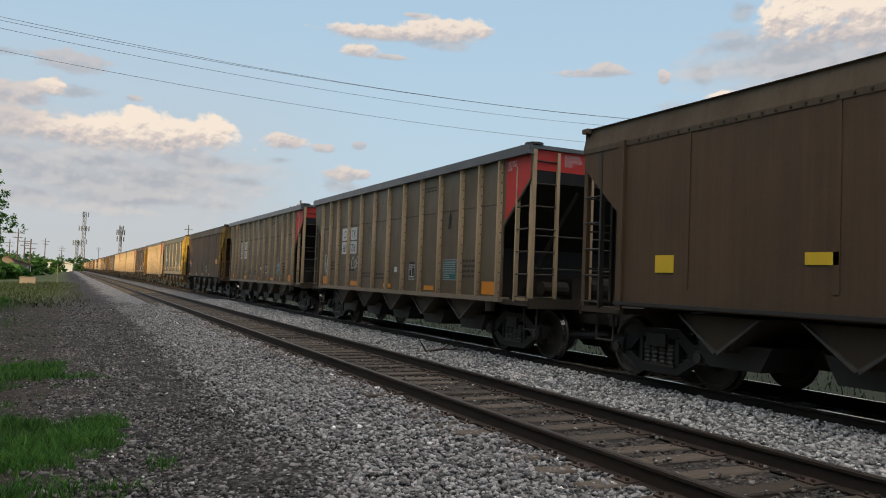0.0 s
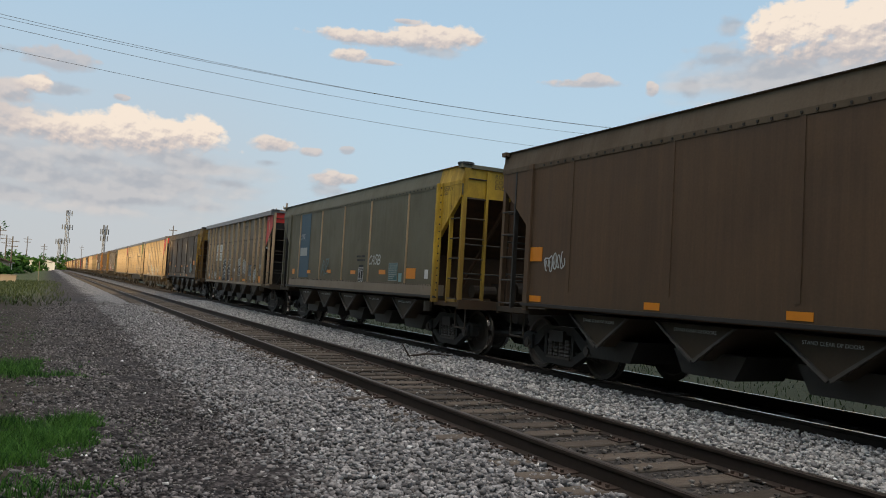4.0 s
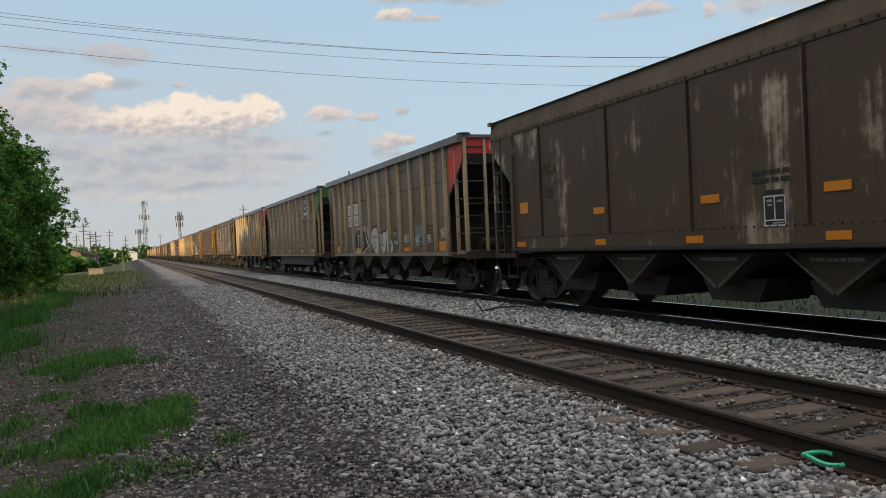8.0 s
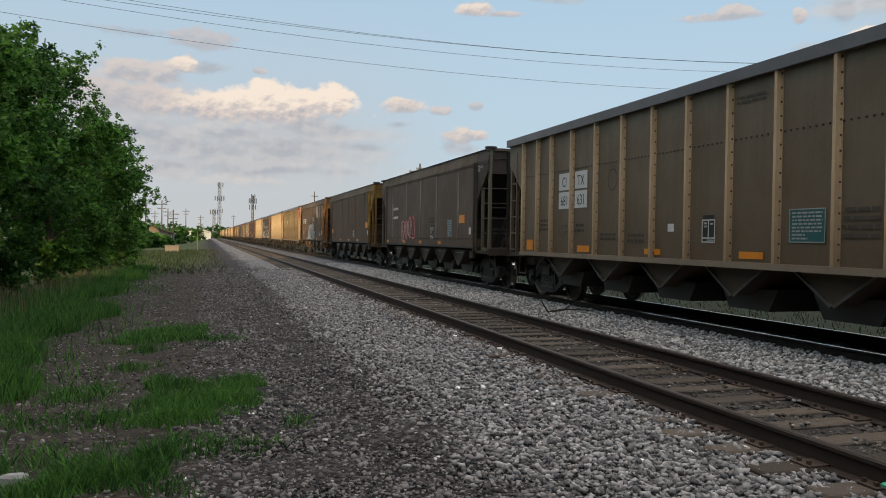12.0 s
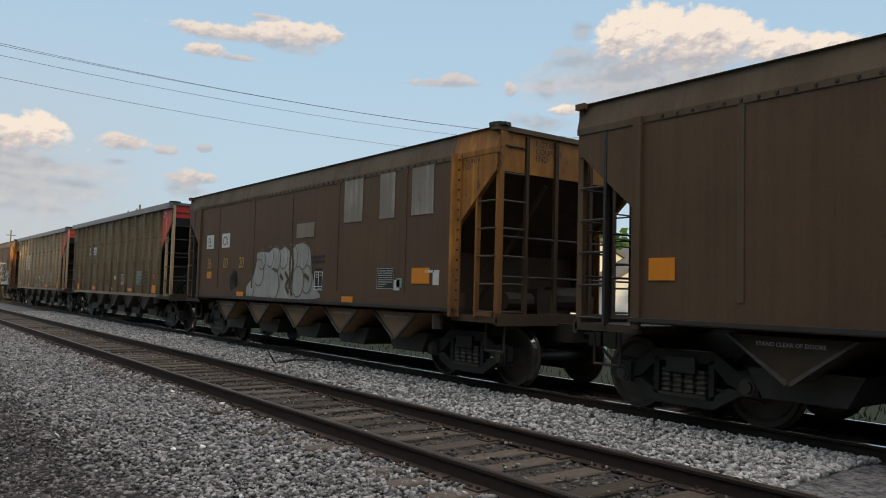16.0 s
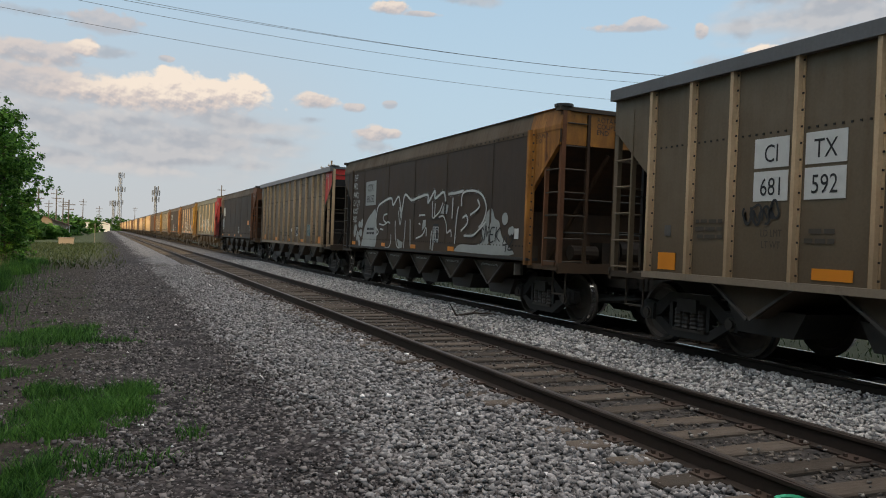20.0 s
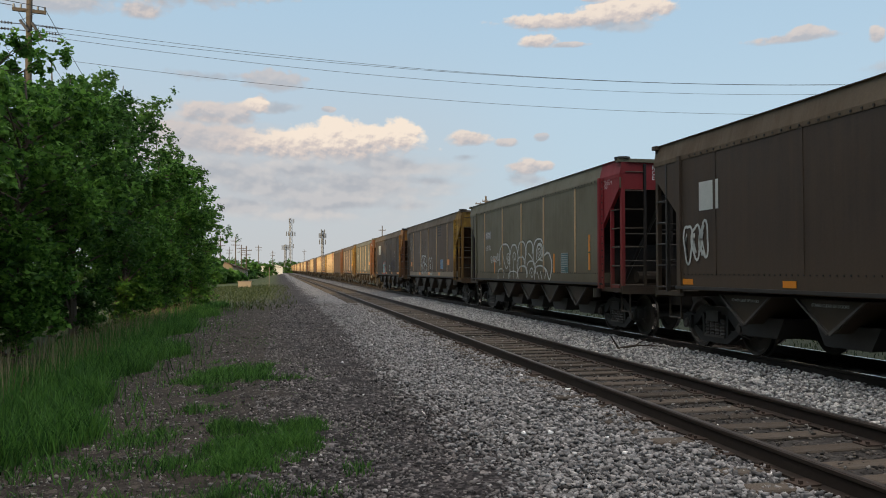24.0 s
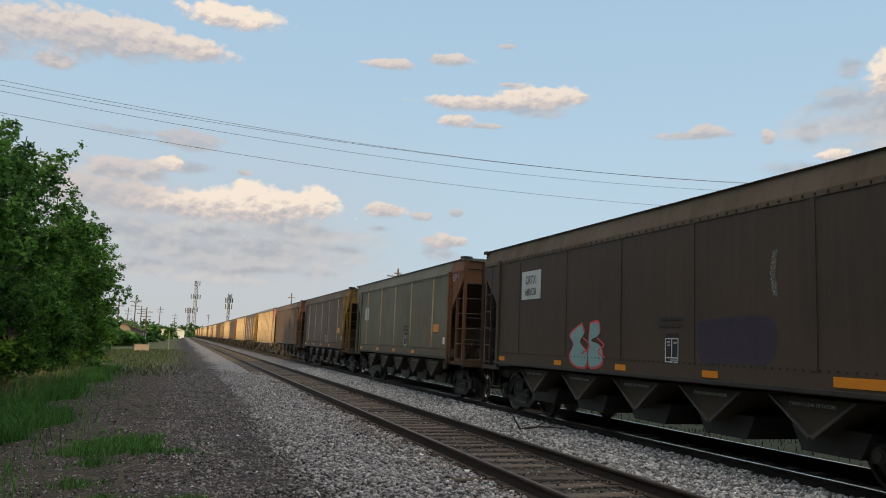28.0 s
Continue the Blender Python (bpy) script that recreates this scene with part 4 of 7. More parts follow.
    for s in (-1, 1):
        g = Geo().tube((s * 1.30, back(0.10), 1.0), (s * 1.30, back(0.10), 0.55), 0.018, 6)
        g.tube((s * 1.30, back(0.52), 1.0), (s * 1.30, back(0.52), 0.55), 0.018, 6)
        g.tube((s * 1.30, back(0.10), 0.55), (s * 1.30, back(0.52), 0.55), 0.018, 6)
        part("stirrup", g, RUNG_STEEL, car)
    for z in (2.25, 1.66):
        part("grab_iron", Geo().tube((-1.48, back(0.03), z), (1.48, back(0.03), z), 0.016, 6), BLACK_STEEL, car)
    g = slab(Geo(), -0.32, 0.32, -0.35, 1.6, 0.70, 0.98)
    g.tube((0, back(0.2), 0.84), (0, back(-0.78), 0.84), 0.09, 8)
    slab(g, -0.16, 0.16, -0.80, -0.52, 0.68, 1.0)
    g.tube((0.32, back(0.0), 0.9), (0.40, back(-0.55), 0.42), 0.028, 6)
    part("coupler", g, BLACK_STEEL, car)
    if e < 0:
        part("air_reservoir", Geo().tube((0.25, back(0.75), 1.35), (1.05, back(0.75), 1.35), 0.20, 12), DARK_END, car)
        part("brake_cylinder", Geo().tube((-0.9, back(0.6), 1.3), (-0.35, back(0.6), 1.3), 0.14, 12), DARK_END, car)
        part("brake_valve", slab(Geo(), -0.25, 0.15, 0.5, 0.9, 1.07, 1.5), DARK_END, car)


def truck(car, y):
    bogie = new("truck", BOLSTER)
    bogie.parent, bogie.location = car, (0, y, 0)
    part("side_frame", FRAME_L, None, bogie)
    part("side_frame", FRAME_R, None, bogie)
    for nest in SPRINGS:
        part("spring_nest", nest, None, bogie)
    part("brake_beam", BRAKE_BEAM, None, bogie)
    for s in (-AXLE, AXLE):
        wheels = new("wheelset", WHEEL)
        wheels.parent, wheels.matrix_basis = bogie, pose(0, s, 0.457)
        WHEELSETS.append(wheels)


WHEELSETS = []
CARS = []


def tape(car, rows, mat):
    for d, z, w, h in rows:
        part("reflector", Geo().box(-SIDE - 0.012, -SIDE - 0.004, d - CAR_LENGTH - w / 2, d - CAR_LENGTH + w / 2, z - h / 2, z + h / 2), mat, car)


def plate_on(car, name, d, z, w, h, mat, out=0.006, label=""):
    return part(name, Geo().box(-SIDE - out - 0.004, -SIDE - out, d - CAR_LENGTH - w / 2, d - CAR_LENGTH + w / 2, z - h / 2, z + h / 2), mat, car, label)


def bars(car, d, z, w, h, lines, mat, name="lettering", out=0.014):
    """Writing too small to read: rows of short bars."""
    g = Geo()
    step = h / lines
    for k in range(lines):
        a = d - w / 2
        top = z + h / 2 - k * step
        while a < d + w / 2 - 0.03:
            b = min(a + random.uniform(0.06, 0.2), d + w / 2)
            g.patch([(a - CAR_LENGTH, top), (b - CAR_LENGTH, top), (b - CAR_LENGTH, top - step * 0.5), (a - CAR_LENGTH, top - step * 0.5)], -SIDE - out)
            a = b + 0.03
    return tagged(part(name, g, mat, car), kind="stuff")


def marks(car, d, z, text, h, mat, out=0.014):
    """Stencilled reporting marks, centred at d."""
    ob = words(text, h * 1.36, mat, car, on_side(d, z - h / 2, -SIDE - out), "marking")
    wide = max(v.co.x for v in ob.data.vertices) + min(v.co.x for v in ob.data.vertices)
    for v in ob.data.vertices:
        v.co.x = (v.co.x - wide / 2) * 0.78
    return ob


def notice(car, d, z, mat=None, w=0.62, h=0.52):
    """A coloured notice with a thin pale border and rows of small print."""
    board = plate_on(car, "notice_plate", d, z, w, h, mat or TEAL_PLATE, label="teal notice plate with white small print" if mat is None else "coloured notice plate with white small print")
    g, rand = Geo(), random.Random(int(d * 50))
    for y0, y1, z0, z1 in ((-0.5, 0.5, 0.47, 0.5), (-0.5, 0.5, -0.5, -0.47), (-0.5, -0.48, -0.5, 0.5), (0.48, 0.5, -0.5, 0.5)):
        g.box(-SIDE - 0.013, -SIDE - 0.0115, d - CAR_LENGTH + y0 * w, d - CAR_LENGTH + y1 * w, z + z0 * h, z + z1 * h)
    for k in range(8):
        top, a = z + h * (0.40 - 0.108 * k), -0.42
        end = 0.42 if k < 6 else rand.uniform(-0.1, 0.3)
        while a < end:
            b = min(end, a + rand.uniform(0.05, 0.16))
            g.box(-SIDE - 0.013, -SIDE - 0.0115, d - CAR_LENGTH - b * w, d - CAR_LENGTH - a * w, top - h * 0.05, top)
            a = b + 0.03
    tagged(part("small_print", g, FADED_FILL, board), kind="stuff")


def test_box(car, d, z, s=0.3):
    """The black test panel: a thin white border, a bar down the middle, a foot strip, and a black tab on top."""
    def rect(g, a0, a1, b0, b1, out):
        return g.box(-SIDE - out - 0.003, -SIDE - out, d - CAR_LENGTH + a0 * s, d - CAR_LENGTH + a1 * s, z + b0 * s, z + b1 * s)

    field = part("test_panel", rect(Geo(), -0.5, 0.5, -0.55, 0.55, 0.005), BLACK_PAINT, car, "black test panel with a thin white border")
    g = Geo()
    for row in ((-0.5, 0.5, 0.50, 0.55), (-0.5, 0.5, -0.55, -0.50), (-0.5, -0.45, -0.5, 0.5), (0.45, 0.5, -0.5, 0.5), (-0.03, 0.02, -0.32, 0.5), (-0.45, 0.45, -0.36, -0.31)):
        rect(g, *row, 0.009)
    part("panel_border", g, WHITE_PAINT, field)
    g = Geo()
    for row in ((0.12, 0.36, 0.32, 0.42), (0.12, 0.32, 0.18, 0.26), (-0.36, -0.12, 0.30, 0.38), (-0.4, 0.1, -0.46, -0.41)):
        rect(g, *row, 0.009)
    tagged(part("panel_mark", g, FADED_FILL, field), kind="stuff")
    part("panel_tab", rect(Geo(), -0.42, 0.45, 0.58, 0.76, 0.005), BLACK_PAINT, field)


STROKES = {
    "A": [[(0, 0), (0.5, 1), (1, 0)], [(0.2, 0.4), (0.85, 0.4)]], "B": [[(0, 0), (0, 1), (0.7, 0.9), (0.6, 0.55), (0.1, 0.5)], [(0.1, 0.5), (0.9, 0.4), (0.8, 0.05), (0, 0)]],
    "C": [[(1, 0.85), (0.5, 1), (0, 0.5), (0.4, 0), (1, 0.15)]], "D": [[(0.1, 0), (0.1, 1), (0.8, 0.8), (0.9, 0.3), (0.1, 0)]], "E": [[(0.9, 1), (0.1, 0.9), (0.1, 0), (0.9, 0.05)], [(0.1, 0.5), (0.7, 0.5)]],
    "H": [[(0, 0), (0, 1)], [(0.9, 0), (0.9, 1)], [(0, 0.5), (0.9, 0.5)]], "I": [[(0.5, 0), (0.5, 1)]], "K": [[(0, 0), (0.05, 1)], [(0.9, 1), (0.1, 0.5), (1, 0)]],
    "M": [[(0, 0), (0.15, 1), (0.5, 0.3), (0.85, 1), (1, 0)]], "N": [[(0, 0), (0.1, 1), (0.8, 0), (0.95, 1)]], "O": [[(0.5, 1), (0, 0.5), (0.5, 0), (1, 0.5), (0.5, 1)]], "P": [[(0, 0), (0, 1), (0.8, 0.85), (0.7, 0.5), (0, 0.45)]],
    "R": [[(0, 0), (0, 1), (0.8, 0.8), (0.1, 0.5), (0.9, 0)]], "S": [[(0.9, 0.85), (0.4, 1), (0.15, 0.7), (0.8, 0.35), (0.5, 0), (0, 0.15)]], "T": [[(0, 0.95), (1, 1)], [(0.5, 1), (0.45, 0)]],
    "V": [[(0, 1), (0.5, 0), (1, 1)]], "Y": [[(0, 1), (0.45, 0.5), (0.95, 1)], [(0.6, 0.7), (0.3, -0.2)]], "Z": [[(0, 1), (0.9, 1), (0, 0), (1, 0)]], "2": [[(0, 0.8), (0.5, 1), (0.8, 0.7), (0, 0), (1, 0)]], "4": [[(0.3, 1), (0, 0.4), (1, 0.45)], [(0.7, 0.9), (0.65, -0.1)]],
}


def handwriting(car, text, d, z, h, mat, width=0.025, lean=0.15, out=0.018, label="sprayed tag"):
    """A quick hand-sprayed tag that begins at d and runs towards the near end."""
    rand = random.Random(len(text) + int(d * 10))
    lines = []
    step = h * 0.82
    for k, letter in enumerate(text):
        lift, tall = rand.uniform(-0.12, 0.12) * h, h * rand.uniform(0.85, 1.2)
        for line in STROKES.get(letter, ()):
            lines.append([(d - k * step - x * step * 0.85 - lean * y * h, z + lift + y * tall) for x, y in line])
    return spray(car, lines, width, mat, out, label=label, steps=4)


def scrawl(car, d0, d1, z0, z1, letters, mat, width=0.03, seed=1, out=0.016, label="sprayed white graffiti"):
    """Graffiti: round looping letters side by side, as painted strokes."""
    rand = random.Random(seed)
    g = Geo()
    step = (d1 - d0) / letters
    for k in range(letters):
        c = d1 - (k + 0.5) * step - CAR_LENGTH
        m = (z0 + z1) / 2 + rand.uniform(-0.06, 0.06)
        a, b = step * rand.uniform(0.46, 0.60), (z1 - z0) / 2 * rand.uniform(0.78, 1.0)
        start, turn = rand.uniform(0, 6.28), rand.choice((0.8, 1.0, 1.0, 1.35))
        pts = []
        for j in range(30):
            q = start + turn * 2 * math.pi * j / 29
            r = 1 + 0.16 * math.sin(3 * q + k) - 0.25 * (turn > 1.2) * j / 29
            pts.append((c + a * r * math.cos(q), m + b * r * math.sin(q)))
        g.ribbon(pts, width, -SIDE - out - 0.0004 * k)
        for _ in range(2):
            q0, q1 = rand.uniform(-1, 1), rand.uniform(-1, 1)
            pts = [(c + a * 0.55 * math.sin(q0 + 0.16 * j * 1.3), m + b * (-0.7 + 0.14 * j * rand.uniform(0.9, 1.05)) + 0.04 * q1) for j in range(10)]
            g.ribbon(pts, width * 0.8, -SIDE - out - 0.0004 * k - 0.0002)
    return tagged(part("graffiti", g, mat, car, label), label, kind="stuff")


def bubbles(car, d0, d1, z0, z1, mat, seed, count=9, out=0.010, label="white filled graffiti letters"):
    """Filled round letters that swell into one another."""
    rand = random.Random(seed)
    g = Geo()
    for k in range(count):
        c = d0 + (d1 - d0) * (k + 0.5) / count - CAR_LENGTH
        top = z1 - rand.uniform(0, 0.3) * (z1 - z0)
        a, b = (d1 - d0) / count * rand.uniform(0.65, 0.85), (top - z0) / 2
        pts = []
        for j in range(26):
            q = 2 * math.pi * j / 26
            pts.append((c + a * (abs(math.cos(q)) ** 0.7) * math.copysign(1, math.cos(q)), z0 + b + b * (abs(math.sin(q)) ** 0.6) * math.copysign(1, math.sin(q))))
        g.patch(pts, -SIDE - out - 0.0003 * k)
    return tagged(part("graffiti_fill", g, mat, car, label), label, kind="stuff")


def curl(points, steps=6):
    """A smooth line through a few points."""
    p = [points[0]] + list(points) + [points[-1]]
    line = []
    for k in range(1, len(p) - 2):
        for j in range(steps):
            f = j / steps
            line.append(tuple(0.5 * (2 * b + (c - a) * f + (2 * a - 5 * b + 4 * c - d) * f * f + (3 * b - a - 3 * c + d) * f ** 3)
                              for a, b, c, d in zip(p[k - 1], p[k], p[k + 1], p[k + 2])))
    return line + [p[-1]]


def spray(car, lines, width, mat, out=0.016, halo=None, label="sprayed white graffiti", steps=6):
    """Sprayed strokes, each a bent line of d and z, with a soft edge of overspray."""
    strokes, soft = Geo(), Geo()
    for k, points in enumerate(lines):
        line = [(d - CAR_LENGTH, z) for d, z in (curl(points, steps) if steps else points)]
        soft.ribbon(line, width * 2.4, -SIDE - out + 0.003 - 0.0002 * k)
        strokes.ribbon(line, width, -SIDE - out - 0.0003 * k)
    if halo:
        tagged(part("overspray", soft, halo, car, "soft edge of sprayed paint"), kind="stuff")
    return tagged(part("graffiti", strokes, mat, car, label), kind="stuff")


def blob(car, outline, mat, out=0.010, label="", round_off=True, name="graffiti_fill"):
    """A filled shape painted on the side, given by its corners of d and z."""
    line = curl(list(outline) + [outline[0]], 4)[:-1] if round_off else outline
    return part(name, Geo().patch([(d - CAR_LENGTH, z) for d, z in line], -SIDE - out), mat, car, label)


def spiral(d, z, r, turns=2.2):
    count = int(turns * 8)
    return [(d + r * (1 - k / count) * math.cos(0.785 * k), z + r * (1 - k / count) * math.sin(0.785 * k)) for k in range(count)]


def arch(d0, d1, foot, top):
    """An upturned U, open below."""
    m, h = (d0 + d1) / 2, top - foot
    return [(d0, foot), (d0, foot + 0.6 * h), (m + (d0 - m) * 0.6, foot + 0.93 * h), (m, top), (m + (d1 - m) * 0.6, foot + 0.92 * h), (d1, foot + 0.58 * h), (d1 * 0.8 + m * 0.2, foot + 0.1 * h)]


def sides(car, outline, thick, x, mat):
    for s in (-1, 1):
        part("side_sheet", Geo().prism(outline, "x", *both(s * x, s * (x - thick))), mat, car)


RIB_MESHES = {}


def rib_mesh(z0, z1, width, depth, x, mat):
    """A hat-shaped side post with two flanges, the far one toned as if shaded, and dark bolt heads down its near
    flange.
    """
    key = (z0, z1, width, depth, x, mat.name)
    if key not in RIB_MESHES:
        g = Geo().prism([(0, -width * 0.30), (-depth, -width * 0.20), (-depth, width * 0.20), (0, width * 0.30)], "z", z0, z1)
        g.box(-0.014, 0, -width * 0.5, width * 0.24, z0, z1)
        bright = len(g.f)
        # Far flange, drawn in duller tan to stand for its shaded side.
        g.box(-0.014, 0, width * 0.26, width * 0.62, z0, z1)
        posts = len(g.f)
        if width > 0.1:
            k = 0
            while z0 + 0.08 + k * 0.19 < z1:
                z = z0 + 0.08 + k * 0.19
                g.box(-0.026, -0.012, -width * 0.40 - 0.011, -width * 0.40 + 0.011, z - 0.012, z + 0.012)
                k += 1
        mesh = shape("rib", g, mat)
        mesh.materials.append(BOLT_STEEL)
        mesh.materials.append(DULL_RIB)
        mesh.polygons.foreach_set("material_index", [1 if k >= posts else 2 if k >= bright else 0 for k in range(len(g.f))])
        RIB_MESHES[key] = mesh
    return RIB_MESHES[key]


def rivet_row(car, name, d0, d1, z, step, mat, out=0.012):
    """A row of rivet heads along the side."""
    g = Geo()
    for k in range(int((d1 - d0) / step)):
        y = d0 + k * step - CAR_LENGTH
        g.box(-SIDE - out, -SIDE + 0.002, y - 0.012, y + 0.012, z - 0.012, z + 0.012)
    return tagged(part(name, g, mat, car), kind="stuff")


def car_shell(index, label, far=False):
    car = tagged(new("coal_hopper_car"), label, "freight car", "cars of the coal train")
    car.location = (TRAIN_X, FIRST_END + CAR_PITCH * index, 0)
    CARS.append((car, index))
    return car


def under(car, bays, half, depth, mat, spine):
    part("centre_sill", Geo().box(-0.24, 0.24, -CAR_LENGTH + 0.4, -0.4, 0.72, 1.1), BLACK_STEEL, car)
    if spine:
        part("side_beam", Geo().box(-1.35, -1.15, -CAR_LENGTH + 2.6, -2.6, 0.60, 1.08), BLACK_STEEL, car)
        part("side_beam", Geo().box(1.15, 1.35, -CAR_LENGTH + 2.6, -2.6, 0.60, 1.08), BLACK_STEEL, car)
    for k in range(bays):
        y = BAYS_AT[k] - CAR_LENGTH
        chute, lip, gate = chute_meshes(half, depth, mat)
        for turn in (0, 180):
            bin_ob = part("hopper_chute", chute, None, car, at=pose(0, y, 0, 0, 0, turn))
            if not turn:
                part("gate", gate, None, bin_ob)
                part("chute_lip", lip, None, bin_ob)
                part("chute_lip", lip, None, bin_ob, at=Matrix.Diagonal((1, -1, 1, 1)))
    if bays:
        part("keel", Geo().box(-0.30, 0.30, -CAR_LENGTH + 2.4, -2.4, 0.42, 0.75), BLACK_STEEL, car)
    for y in (-CAR_LENGTH + 1.27, -1.27):
        truck(car, y)
    g = Geo().tube((-1.44, -CAR_LENGTH + 1.56, 0.82), (-1.44, -CAR_LENGTH + 1.56, 1.04), 0.09, 10)
    part("jacking_pad", g, CHORD, car, "pale grey jacking pad")


OUTLINE = [(-CAR_LENGTH + 0.02, CAR_TOP - 0.1), (-0.02, CAR_TOP - 0.1), (-0.02, 3.25), (-0.93, 2.45), (-0.93, 1.10),
           (-CAR_LENGTH + 0.93, 1.10), (-CAR_LENGTH + 0.93, 2.45), (-CAR_LENGTH + 0.02, 3.25)]


def load(car):
    """The heaped coal under the rim."""
    g = Geo()
    ys, xs = np.linspace(-CAR_LENGTH + 0.3, -0.3, 22), np.linspace(-1.42, 1.42, 7)
    k = {}
    for i, y in enumerate(ys):
        for j, x in enumerate(xs):
            k[i, j] = len(g.v)
            edge = min(1, (6.5 - abs(y + CAR_LENGTH / 2)) / 1.5) * (1 - (x / 1.45) ** 2)
            g.v.append((x, y, 3.50 + 0.22 * max(0, edge) + random.uniform(-0.03, 0.03)))
    g.f = [(k[i, j], k[i + 1, j], k[i + 1, j + 1], k[i, j + 1]) for i in range(21) for j in range(6)]
    return part("coal_load", g, COAL, car)


def ribbed_car(index, label, end=None, ends_label="ROTARY\nCOUPLER\nEND", gondola=False, posts=None, panel=None, rib=None):
    """An aluminium car with outside ribs, a boxed top chord and a painted near end."""
    car = car_shell(index, label)
    end, posts = end or RED_END, posts or ALU_RIB
    sides(car, OUTLINE, 0.03, SIDE, panel or ALU_PANEL)
    # The painted corner of the side at the near end.
    corner = [(-CAR_LENGTH + 0.03, CAR_TOP - 0.12), (-CAR_LENGTH + 0.86, CAR_TOP - 0.12), (-CAR_LENGTH + 0.86, 2.55), (-CAR_LENGTH + 0.03, 3.29)]
    for s in (-1, 1):
        part("corner_panel", Geo().prism(corner, "x", *both(s * (SIDE + 0.004), s * (SIDE - 0.002))), end, car)
        part("top_chord", Geo().box(*both(s * 1.46, s * (SIDE + 0.10)), -CAR_LENGTH, 0, CAR_TOP - 0.17, CAR_TOP), CHORD, car)
        part("side_sill", Geo().box(*both(s * 1.40, s * (SIDE + 0.08)), -CAR_LENGTH + 0.9, -0.9, 1.02, 1.11), SILL, car)
        for d in GONDOLA_AT if gondola else RIBS_AT:
            mesh = rib_mesh(1.11, CAR_TOP - 0.17, 0.125 if gondola else 0.13, 0.075, SIDE, rib or ALU_RIB)
            part("rib", mesh, None, car, at=pose(s * SIDE, d - CAR_LENGTH, 0, 0, 0, 0 if s < 0 else 180))
    rivet_row(car, "seam", 1.0, CAR_LENGTH - 1.0, 2.88, 0.11, BOLT_STEEL)
    if gondola:
        for z, d0, d1 in ((2.66, 1.1, 3.44), (2.66, 9.81, 12.15), (1.60, 1.1, 2.2), (1.60, 11.05, 12.15)):
            part("side_rail", Geo().box(-SIDE - 0.06, -SIDE, d0 - CAR_LENGTH, d1 - CAR_LENGTH, z - 0.05, z + 0.03), ALU_PANEL, car)
    end_parts(car, -1, end, DARK_END, posts, CHORD, True, 0.38)
    end_parts(car, 1, ALU_PANEL, DARK_END, ALU_PANEL, CHORD, False)
    under(car, 0 if gondola else 5, 0.72, 0.50, BAY_STEEL, gondola)
    load(car)
    if not gondola:
        words(ends_label, 0.09, WHITE_PAINT, car, Matrix.Translation((-0.84, -CAR_LENGTH + 0.036, 3.70)) @ ON_END)
        words(ends_label, 0.072, WHITE_PAINT, car, on_side(0.80, 3.60))
    return car


